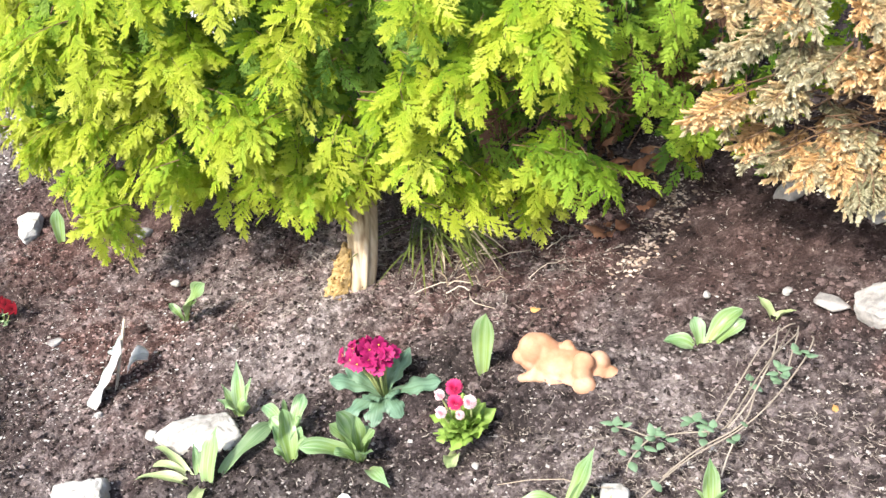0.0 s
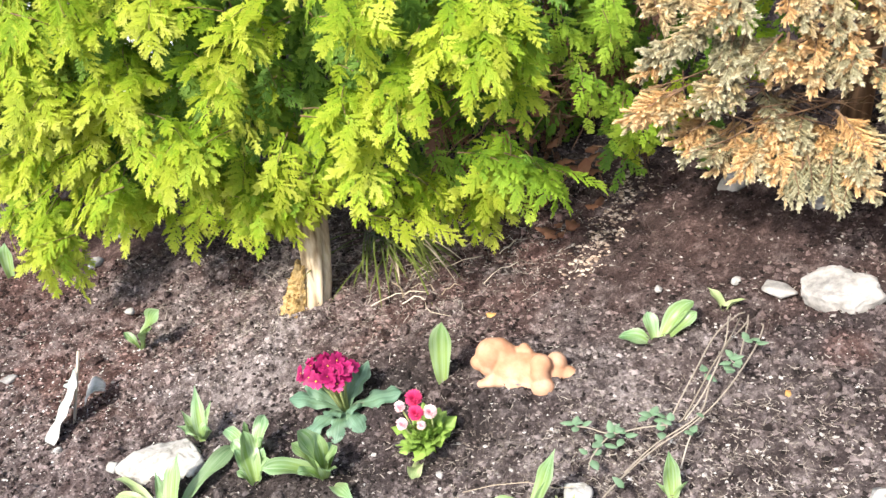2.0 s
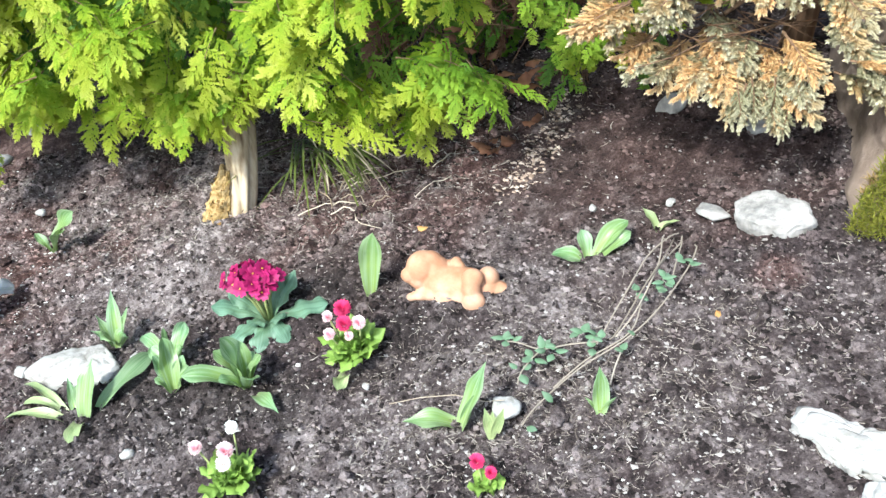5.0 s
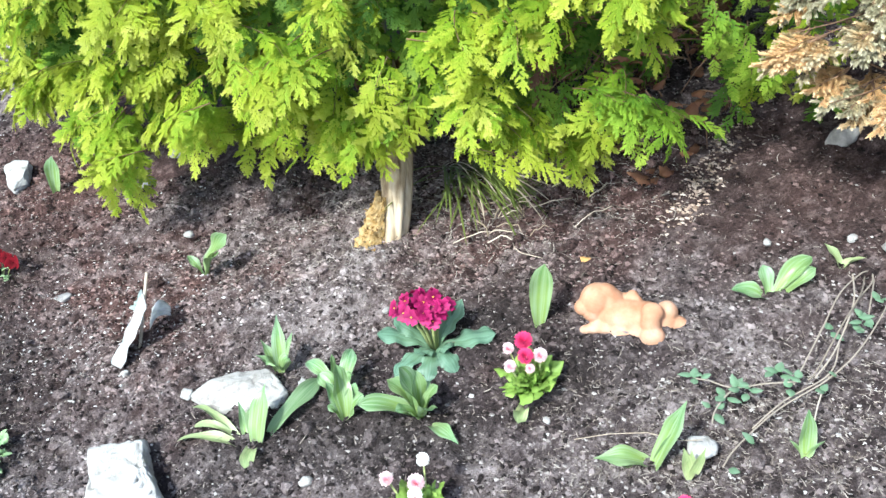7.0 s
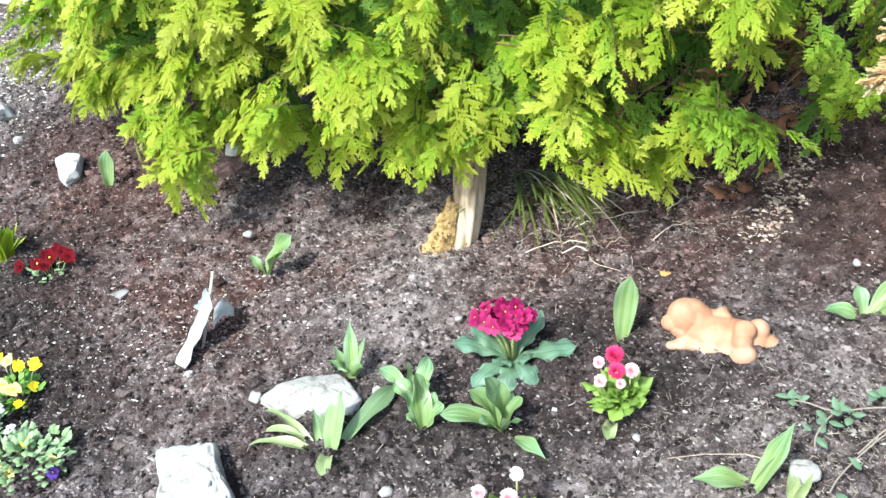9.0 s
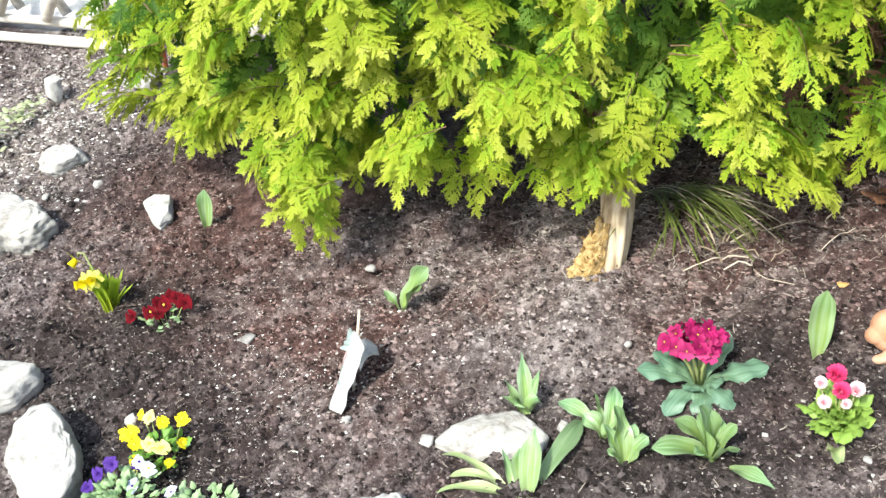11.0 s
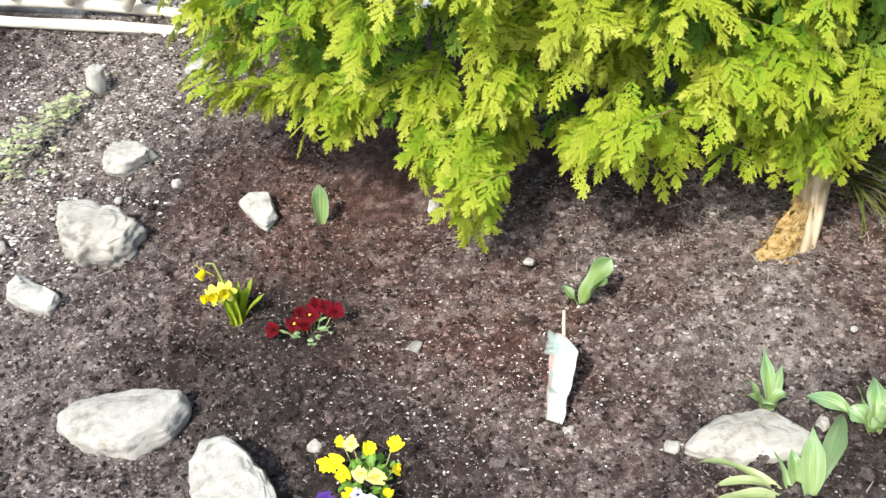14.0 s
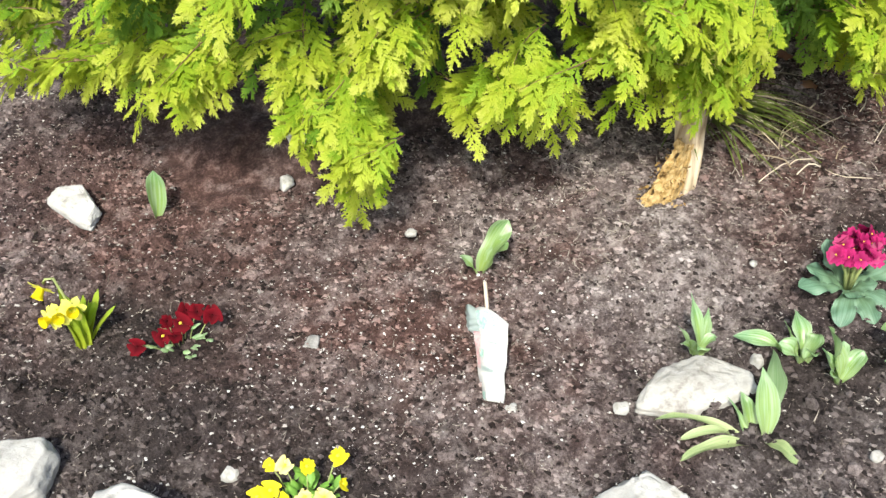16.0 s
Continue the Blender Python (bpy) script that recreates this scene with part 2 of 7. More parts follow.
def speckled(name, stops, rough=0.9, isle=True, scale=90.0, bumped=0.4, share=0.75):
    m, nt, b = material(name, rough, 0.2)
    f = calc(nt, "ADD", calc(nt, "MULTIPLY", island_random(nt) if isle else any_random(nt), share), calc(nt, "MULTIPLY", grain(nt, scale), 1.05 - share))
    nt.links.new(ramp(nt, f, stops), b.inputs["Base Color"])
    bump(nt, b, grain(nt, scale * 4), bumped, 0.002)
    return m


def earth(nt, f):
    """Soil colour: moist and shade-darkened, peaty and dry patches by place, light and dark by f."""
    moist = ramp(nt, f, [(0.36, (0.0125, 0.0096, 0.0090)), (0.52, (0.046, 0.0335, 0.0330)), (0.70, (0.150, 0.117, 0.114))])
    dry = ramp(nt, f, [(0.36, (0.030, 0.0226, 0.0215)), (0.49, (0.130, 0.104, 0.100)), (0.67, (0.40, 0.345, 0.332))])
    peat = ramp(nt, f, [(0.36, (0.020, 0.0110, 0.0092)), (0.52, (0.084, 0.043, 0.036)), (0.70, (0.27, 0.165, 0.145))])
    damp_shade = ramp(nt, f, [(0.34, (0.0095, 0.0074, 0.0069)), (0.52, (0.026, 0.0203, 0.0190)), (0.74, (0.085, 0.071, 0.068))])
    d = calc(nt, "ADD", attribute(nt, "dry"), calc(nt, "ADD", calc(nt, "MULTIPLY", calc(nt, "SUBTRACT", grain(nt, 5.5, 5), 0.5), 1.3), calc(nt, "MULTIPLY", calc(nt, "SUBTRACT", grain(nt, 19, 4), 0.54), 1.7)))
    d.node.use_clamp = True
    col = blend(nt, attribute(nt, "peat"), moist, peat)
    col = blend(nt, d, col, dry)
    return blend(nt, calc(nt, "MULTIPLY", attribute(nt, "wet_shade"), 0.85), col, damp_shade)


def soil_material():
    m, nt, b = material("soil", 0.95, 0.15)
    mid, fine = grain(nt, 38, 6, 0.7), grain(nt, 190, 5, 0.75)
    f = calc(nt, "ADD", calc(nt, "MULTIPLY", mid, 0.55), calc(nt, "MULTIPLY", fine, 0.5))
    stone = ramp(nt, f, [(0.3, (0.48, 0.46, 0.43)), (0.5, (0.76, 0.74, 0.71)), (0.7, (0.86, 0.85, 0.83))])
    nt.links.new(blend(nt, attribute(nt, "gravel"), earth(nt, f), stone), b.inputs["Base Color"])
    bump(nt, b, calc(nt, "ADD", mid, fine), 0.9, 0.008)
    return m


def crumb_material(name, share):
    m, nt, b = material(name, 0.95, 0.15)
    fine = grain(nt, 190, 5, 0.75)
    f = calc(nt, "ADD", calc(nt, "MULTIPLY", island_random(nt), share), calc(nt, "MULTIPLY", fine, 1.04 - share))
    nt.links.new(earth(nt, f), b.inputs["Base Color"])
    bump(nt, b, fine, 0.9, 0.004)
    return m


def stone_material(name, stops):
    m, nt, b = material(name, 0.85, 0.25)
    big, mid, fine = grain(nt, 14, 5), grain(nt, 55, 6, 0.7), grain(nt, 240, 4)
    f = calc(nt, "ADD", calc(nt, "MULTIPLY", big, 0.6), calc(nt, "MULTIPLY", mid, 0.4))
    col = ramp(nt, f, stops)
    col = blend(nt, calc(nt, "MULTIPLY", any_random(nt), 0.25), col, (0.72, 0.67, 0.60), "MULTIPLY")
    nt.links.new(col, b.inputs["Base Color"])
    bump(nt, b, calc(nt, "ADD", mid, calc(nt, "MULTIPLY", fine, 0.5)), 0.5, 0.005)
    return m


def wood_material(name, stops, along=(1, 1, 0.08), scale=60):
    m, nt, b = material(name, 0.8, 0.2)
    c, mp = nt.nodes.new("ShaderNodeTexCoord"), nt.nodes.new("ShaderNodeMapping")
    mp.inputs["Scale"].default_value = along
    nt.links.new(c.outputs["Object"], mp.inputs["Vector"])
    t = nt.nodes.new("ShaderNodeTexNoise")
    t.inputs["Scale"].default_value, t.inputs["Detail"].default_value = scale, 6
    nt.links.new(mp.outputs[0], t.inputs["Vector"])
    nt.links.new(ramp(nt, t.outputs["Fac"], stops), b.inputs["Base Color"])
    bump(nt, b, t.outputs["Fac"], 0.7, 0.004)
    return m


def thuja_material(name, stops, passes):
    """Flat scale leaves: green at the foot of a spray, yellow at its tip, each branch a little different."""
    m, nt, b = material(name, 0.55, 0.22)
    shift = calc(nt, "MULTIPLY", calc(nt, "SUBTRACT", any_random(nt), 0.5), 0.45)
    mottle = calc(nt, "MULTIPLY", calc(nt, "SUBTRACT", grain(nt, 16, 3), 0.5), 0.7)
    col = ramp(nt, calc(nt, "ADD", attribute(nt, "tone"), calc(nt, "ADD", shift, mottle)), stops)
    nt.links.new(col, b.inputs["Base Color"])
    tr = nt.nodes.new("ShaderNodeBsdfTranslucent")
    nt.links.new(col, tr.inputs[0])
    mix = nt.nodes.new("ShaderNodeMixShader")
    mix.inputs[0].default_value = passes
    nt.links.new(b.outputs[0], mix.inputs[1])
    nt.links.new(tr.outputs[0], mix.inputs[2])
    nt.links.new(mix.outputs[0], nt.nodes["Material Output"].inputs[0])
    return m


SOIL = soil_material()
CRUMB = crumb_material("soil_crumb", 0.74)
CLOD = crumb_material("soil_clod", 0.25)
GRIT = speckled("pale_grit", [(0.1, (0.14, 0.115, 0.10)), (0.45, (0.28, 0.25, 0.23)), (0.8, (0.40, 0.37, 0.345)), (1.0, (0.62, 0.60, 0.57))])
PALEGRIT = speckled("white_grit", [(0.1, (0.22, 0.20, 0.18)), (0.4, (0.48, 0.45, 0.42)), (0.8, (0.70, 0.68, 0.65)), (1.0, (0.82, 0.81, 0.79))])
STRAW = speckled("straw_fibre", [(0.1, (0.04, 0.029, 0.024)), (0.5, (0.145, 0.118, 0.10)), (1.0, (0.40, 0.355, 0.31))])
CHIP = speckled("wood_chip", [(0.1, (0.18, 0.12, 0.085)), (0.5, (0.42, 0.32, 0.25)), (1.0, (0.68, 0.58, 0.49))])
LIMESTONE = stone_material("limestone", [(0.30, (0.118, 0.108, 0.099)), (0.39, (0.274, 0.260, 0.235)), (0.47, (0.364, 0.351, 0.334)), (0.66, (0.462, 0.448, 0.432))])
TANSTONE = stone_material("tan_limestone", [(0.30, (0.109, 0.095, 0.087)), (0.39, (0.218, 0.200, 0.181)), (0.47, (0.327, 0.309, 0.286)), (0.66, (0.418, 0.399, 0.377))])
GREYSTONE = stone_material("grey_stone", [(0.28, (0.10, 0.095, 0.09)), (0.42, (0.22, 0.21, 0.20)), (0.52, (0.32, 0.30, 0.285)), (0.66, (0.42, 0.40, 0.38))])
THUJA = thuja_material("thuja_scale_leaf", [(0.0, (0.115, 0.235, 0.016)), (0.35, (0.275, 0.400, 0.026)), (0.65, (0.425, 0.490, 0.046)), (1.0, (0.53, 0.555, 0.105))], 0.52)
# the same thuja leaf with shade inside the crown put into its colour
THUJA_SHADED = thuja_material("shaded_thuja_leaf", [(0.0, (0.045, 0.110, 0.015)), (0.5, (0.115, 0.220, 0.025)), (1.0, (0.26, 0.37, 0.043))], 0.42)
THUJA_GREEN = thuja_material("green_thuja_leaf", [(0.0, (0.09, 0.205, 0.018)), (0.5, (0.24, 0.375, 0.032)), (1.0, (0.41, 0.51, 0.07))], 0.42)
THUJA_DEAD = thuja_material("dead_thuja_leaf", [(0.0, (0.05, 0.024, 0.014)), (0.5, (0.13, 0.065, 0.038)), (1.0, (0.27, 0.165, 0.105))], 0.2)
TWIG = wood_material("twig_bark", [(0.3, (0.07, 0.04, 0.025)), (0.6, (0.2, 0.12, 0.07)), (0.8, (0.3, 0.2, 0.12))])
BARK = wood_material("trunk_wood", [(0.30, (0.12, 0.075, 0.04)), (0.43, (0.32, 0.235, 0.145)), (0.55, (0.49, 0.39, 0.27)), (0.72, (0.59, 0.50, 0.38))], (1, 1, 0.16), 55)
ROT = speckled("flaky_rotten_wood", [(0.34, (0.05, 0.024, 0.009)), (0.45, (0.17, 0.092, 0.030)), (0.55, (0.30, 0.19, 0.066)), (0.74, (0.46, 0.33, 0.16))], 0.9, True, 80, 1.0, 0.25)
FENCEWOOD = wood_material("weathered_fence_wood", [(0.3, (0.40, 0.36, 0.31)), (0.5, (0.58, 0.53, 0.475)), (0.7, (0.70, 0.66, 0.61))], (0.2, 1, 1), 40)
TULIP = veined("tulip_leaf", (0.30, 0.41, 0.09), (0.10, 0.24, 0.085), (0.35, 0.46, 0.30), 0.28, 0.34, 5.0, 0.45)
LEMON = leafy("lemon_petal", (0.80, 0.74, 0.07), (0.84, 0.80, 0.20), 0.35, 0.6, 60, 0.05, True, 0.08)
DAISYLEAF = leafy("daisy_leaf", (0.20, 0.34, 0.045), (0.34, 0.50, 0.11), 0.35, 0.5, 60, 0.5)
GLAUCOUS = leafy("grey_green_leaf", (0.20, 0.34, 0.12), (0.42, 0.53, 0.32), 0.25, 0.5, 70, 0.4, False)
SPRING = leafy("spring_green_leaf", (0.50, 0.56, 0.05), (0.42, 0.58, 0.06), 0.5, 0.45, 60, 0.3)
PALELEAF = veined("pale_leaf", (0.34, 0.40, 0.17), (0.22, 0.32, 0.12), (0.44, 0.48, 0.26))
IVYLEAF = veined("variegated_ivy_leaf", (0.46, 0.51, 0.26), (0.33, 0.43, 0.17), (0.62, 0.63, 0.45), 0.25, 0.45, 6.0, 0.5)
DULLLEAF = veined("dull_tulip_leaf", (0.17, 0.26, 0.10), (0.11, 0.20, 0.09), (0.22, 0.30, 0.17), 0.2, 0.45, 8.0)
PRIMLEAF = veined("primrose_leaf", (0.12, 0.19, 0.09), (0.070, 0.145, 0.09), (0.15, 0.25, 0.17), 0.15, 0.5, 5.0)
FRESH = leafy("fresh_green_leaf", (0.16, 0.33, 0.05), (0.24, 0.45, 0.07), 0.3, 0.5, 60, 0.3, True)
GRASS = leafy("dark_grass_blade", (0.07, 0.09, 0.016), (0.155, 0.19, 0.038), 0.25, 0.6, 40, 0.4, True)
VINESTEM = speckled("vine_stem", [(0.1, (0.17, 0.14, 0.11)), (0.5, (0.31, 0.265, 0.215)), (1, (0.46, 0.41, 0.34))], 0.8, False)
VINELEAF = leafy("periwinkle_leaf", (0.14, 0.24, 0.13), (0.23, 0.34, 0.22), 0.2, 0.4, 70, 0.4, True)
STALK = leafy("stalk", (0.25, 0.30, 0.10), (0.35, 0.38, 0.16), 0.1, 0.5, 60, 0.2)
FILM = leafy("clear_plastic_film", (0.40, 0.46, 0.44), (0.52, 0.56, 0.54), 0.5, 0.25, 90, 0.1, False, 0.5)
DRYSTEM = speckled("dry_stem", [(0.1, (0.2, 0.15, 0.10)), (0.5, (0.40, 0.33, 0.25)), (1, (0.54, 0.47, 0.38))], 0.8, False)
MAGENTA = leafy("magenta_petal", (0.24, 0.004, 0.065), (0.62, 0.03, 0.20), 0.25, 0.5, 60, 0.55, True, 0.25)
PINK = leafy("pink_petal", (0.55, 0.012, 0.10), (0.70, 0.07, 0.20), 0.3, 0.6, 60, 0.1, True, 0.08)
ROSEWHITE = leafy("white_pink_petal", (0.80, 0.30, 0.40), (0.84, 0.68, 0.68), 0.3, 0.5, 60, 0.05, True, 0.08)
WHITEPETAL = leafy("white_petal", (0.85, 0.80, 0.74), (0.88, 0.87, 0.84), 0.3, 0.5, 60, 0.04, True, 0.08)
YELLOW = leafy("yellow_petal", (0.66, 0.53, 0.012), (0.74, 0.64, 0.03), 0.3, 0.6, 60, 0.06, True, 0.08)
CREAM = leafy("cream_petal", (0.74, 0.60, 0.10), (0.74, 0.69, 0.36), 0.3, 0.5, 60, 0.06, True, 0.08)
DARKRED = leafy("dark_red_petal", (0.04, 0.002, 0.004), (0.16, 0.005, 0.012), 0.12, 0.7, 60, 0.4, True, 0.05)
PURPLE = leafy("purple_petal", (0.05, 0.015, 0.17), (0.11, 0.05, 0.30), 0.3, 0.5, 60, 0.2, True, 0.08)
LILAC = leafy("pale_blue_petal", (0.40, 0.40, 0.66), (0.66, 0.68, 0.80), 0.3, 0.5, 60, 0.1, True, 0.08)
EYE = leafy("yellow_eye", (0.85, 0.62, 0.06), (0.88, 0.72, 0.15), 0.1, 0.6, 60, 0.05)


def needle_material(name, lean):
    """Dying needles: grey-green at the foot, tan to orange at the tip; lean says how far gone they are."""
    m, nt, b = material(name, 0.6, 0.25)
    t = attribute(nt, "tone")
    n = grain(nt, 18, 3)
    green = ramp(nt, t, [(0.0, (0.12, 0.12, 0.06)), (0.5, (0.31, 0.29, 0.165)), (1.0, (0.56, 0.51, 0.36))])
    tan = ramp(nt, t, [(0.0, (0.24, 0.14, 0.06)), (0.5, (0.60, 0.38, 0.165)), (1.0, (0.76, 0.54, 0.30))])
    r = any_random(nt)
    f = calc(nt, "MULTIPLY", calc(nt, "SUBTRACT", calc(nt, "ADD", r, calc(nt, "MULTIPLY", n, 0.8)), 0.9 - lean), 1.6)
    f.node.use_clamp = True
    col = blend(nt, f, green, tan)
    nt.links.new(col, b.inputs["Base Color"])
    tr = nt.nodes.new("ShaderNodeBsdfTranslucent")
    nt.links.new(col, tr.inputs[0])
    mix = nt.nodes.new("ShaderNodeMixShader")
    mix.inputs[0].default_value = 0.2
    nt.links.new(b.outputs[0], mix.inputs[1])
    nt.links.new(tr.outputs[0], mix.inputs[2])
    nt.links.new(mix.outputs[0], nt.nodes["Material Output"].inputs[0])
    return m


NEEDLE_TAN = needle_material("browned_needle", 0.45)
NEEDLE_GREY = needle_material("grey_green_needle", -0.15)


def terracotta_material():
    m, nt, b = material("terracotta", 0.75, 0.3)
    f = grain(nt, 22, 5)
    nt.links.new(ramp(nt, f, [(0.3, (0.31, 0.14, 0.072)), (0.5, (0.40, 0.215, 0.128)), (0.7, (0.47, 0.315, 0.23))]), b.inputs["Base Color"])
    bump(nt, b, grain(nt, 160), 0.25, 0.001)
    return m


TERRACOTTA = terracotta_material()


def wall_material():
    m, nt, b = material("rough_plaster", 0.9, 0.2)
    big, mid = grain(nt, 5, 5), grain(nt, 34, 6)
    f = calc(nt, "ADD", calc(nt, "MULTIPLY", big, 0.65), calc(nt, "MULTIPLY", mid, 0.35))
    nt.links.new(ramp(nt, f, [(0.3, (0.10, 0.07, 0.052)), (0.45, (0.19, 0.14, 0.11)), (0.58, (0.27, 0.205, 0.165)), (0.7, (0.36, 0.29, 0.245))]), b.inputs["Base Color"])
    bump(nt, b, f, 0.9, 0.02)
    return m


PLASTER = wall_material()
MOSS = leafy("moss", (0.11, 0.125, 0.012), (0.40, 0.38, 0.05), 0.2, 0.8, 30, 0.6, True)
RUSTMOSS = leafy("rusty_moss", (0.18, 0.11, 0.03), (0.46, 0.32, 0.14), 0.2, 0.8, 30, 0.5, True)


def plain(name, colour, rough=0.5, second=None, scale=30.0):
    m, nt, b = material(name, rough, 0.4)
    nt.links.new(ramp(nt, grain(nt, scale, 4), [(0.35, second or [c * 0.75 for c in colour]), (0.65, colour)]), b.inputs["Base Color"])
    return m


PLASTIC = plain("faded_white_plastic", (0.48, 0.465, 0.45), 0.5, (0.34, 0.335, 0.32), 45)
PRINTPINK = plain("faded_pink_print", (0.50, 0.24, 0.25), 0.4, (0.42, 0.38, 0.36), 140)
PRINTGREEN = plain("faded_green_print", (0.20, 0.36, 0.29), 0.4, (0.44, 0.50, 0.47), 110)
REDSTAKE = plain("red_stake", (0.62, 0.13, 0.06), 0.6, (0.5, 0.16, 0.09), 60)

# ---- ground ----
def lines(lo, hi, step, far):
    mid = list(np.arange(lo, hi + step / 2, step))
    out, d, edge = [], step, mid[-1]
    while edge < far:
        d *= 1.35
        edge += d
        out.append(edge)
    back, d, edge = [], step, mid[0]
    while edge > -far:
        d *= 1.35
        edge -= d
        back.append(edge)
    return np.array(back[::-1] + mid + out)


def spots(x, y, places):
    """Soft round patches: (x, y, radius, strength) each."""
    out = np.zeros_like(x)
    for px, py, r, s in places:
        d = np.hypot(x - px, y - py) / r
        out = np.maximum(out, s * np.clip(1.35 - d * (1 + 0.35 * value_noise(x / 0.06, y / 0.06, 9)), 0, 1))
    return out


FENCE_A, FENCE_B = Vector((-1.913, 3.37, 0)), Vector((-1.219, 3.055, 0))


def patches(x, y):
    """Where the soil is dry, peaty and moist, with some light and shade painted in."""
    # dry spots; under the thuja they also paint in light reaching the soil
    dry = spots(x, y, [(-1.75, 2.25, 0.32, 0.9), (-1.42, 2.72, 0.22, 0.7), (-1.66, 1.75, 0.25, 0.6), (-0.48, 1.86, 0.18, 0.6), (-0.22, 1.86, 0.16, 0.55), (-0.72, 1.96, 0.16, 0.45), (0.12, 1.78, 0.14, 0.4), (-0.33, 1.53, 0.19, 1.0), (-0.26, 1.63, 0.15, 0.95), (0.42, 1.22, 0.2, 0.62), (0.28, 1.05, 0.22, 0.48), (-0.5, 1.62, 0.1, 0.5), (-1.5, 2.95, 0.35, 1.0), (-1.75, 2.6, 0.4, 1.0), (-1.62, 2.78, 0.3, 1.0), (-0.45, 1.15, 0.1, 0.5), (-0.1, 1.62, 0.14, 0.5), (0.05, 1.5, 0.12, 0.35), (-0.74, 1.25, 0.22, 0.5), (-0.70, 1.42, 0.24, 0.4), (-0.92, 1.62, 0.16, 0.45), (-0.85, 1.85, 0.16, 0.35), (0.6, 0.9, 0.2, 0.3), (-1.45, 1.55, 0.32, 0.7), (-1.62, 2.0, 0.3, 0.6), (-1.35, 2.15, 0.22, 0.45), (0.05, 0.98, 0.16, 0.55), (-0.3, 1.05, 0.14, 0.5), (0.3, 0.88, 0.16, 0.38), (-0.55, 1.8, 0.1, 0.5), (0.62, 1.05, 0.22, 0.1)])
    peat = spots(x, y, [(-0.72, 1.72, 0.36, 0.8), (-0.35, 1.75, 0.3, 0.7), (0.0, 1.7, 0.3, 0.7), (0.3, 1.65, 0.25, 0.7), (0.62, 1.55, 0.30, 0.8), (0.715, 1.11, 0.035, 1.0), (0.62, 1.35, 0.15, 0.4), (-1.0, 2.15, 0.4, 0.8)])
    # moist planting spots; those below the conifer paint in the shrubs' shade
    wet_shade = spots(x, y, [(-1.03, 1.45, 0.24, 1.0), (-1.14, 1.93, 0.18, 1.0), (0.02, 1.40, 0.10, 0.9), (0.13, 1.22, 0.10, 0.8), (-0.06, 1.13, 0.07, 0.7), (-0.27, 1.23, 0.11, 0.9), (-0.12, 1.19, 0.09, 0.9), (-0.40, 1.22, 0.09, 0.8), (-0.36, 1.39, 0.05, 0.6), (0.72, 1.6, 0.28, 0.7), (0.52, 1.56, 0.17, 0.7), (0.62, 1.42, 0.18, 0.6), (-0.50, 1.10, 0.09, 0.5), (-1.18, 1.74, 0.16, 0.9), (-1.29, 1.88, 0.14, 0.8), (-1.05, 1.70, 0.12, 0.7)])
    return dry, peat, wet_shade


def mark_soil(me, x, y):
    for name, val in zip(("dry", "peat", "wet_shade"), patches(x, y)):
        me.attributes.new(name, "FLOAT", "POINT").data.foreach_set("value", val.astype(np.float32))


def build_ground():
    xs, ys = lines(-2.15, 1.15, 0.0115, 400), lines(0.45, 3.55, 0.0115, 400)
    gx, gy = np.meshgrid(xs, ys)
    z = ground_z(gx, gy)
    nx, ny = len(xs), len(ys)
    verts = np.column_stack([gx.ravel(), gy.ravel(), z.ravel()])
    k = np.arange(nx * ny).reshape(ny, nx)
    quads = np.column_stack([k[:-1, :-1].ravel(), k[:-1, 1:].ravel(), k[1:, 1:].ravel(), k[1:, :-1].ravel()])
    me = bpy.data.meshes.new("ground")
    me.from_pydata(verts.tolist(), [], quads.tolist())
    me.materials.append(SOIL)
    me.polygons.foreach_set("use_smooth", [True] * len(quads))
    dry, peat, wet_shade = patches(gx, gy)
    a, d = FENCE_A, (FENCE_B - FENCE_A).normalized()
    behind = (gy - a.y) * d.x - (gx - a.x) * d.y
    gravel = np.clip((behind - 0.06) / 0.05, 0, 1) * (gx < -0.6)
    for name, val in (("dry", dry), ("peat", peat), ("wet_shade", wet_shade), ("gravel", gravel)):
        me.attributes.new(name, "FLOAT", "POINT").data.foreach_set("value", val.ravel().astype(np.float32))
    return tagged(new("ground", me), "dark crumbly garden soil with pale specks and fibres", "ground", kind="structure")


build_ground()
RNG = np.random.default_rng(7)
OCTA = np.array([(1, 0, 0), (-1, 0, 0), (0, 1, 0), (0, -1, 0), (0, 0, 1), (0, 0, -1)], float)
OCTA_F = np.array([(0, 2, 4), (2, 1, 4), (1, 3, 4), (3, 0, 4), (2, 0, 5), (1, 2, 5), (3, 1, 5), (0, 3, 5)])


def open_soil(count):
    """Places on the bed that are not deep under the shrubs or out past its edge."""
    x, y = RNG.uniform(-2.05, 1.0, count * 2), RNG.uniform(0.62, 3.3, count * 2)
    keep = ~((x > -0.95) & (y > 2.15)) & ~((x < -1.1) & (y < 1.2)) & ~((x < -1.5) & (y < 1.5))
    keep &= (RNG.random(count * 2) < 0.4) | (np.hypot((x - 0.62) / 0.30, (y - 1.58) / 0.22) > 1)
    return x[keep][:count], y[keep][:count]


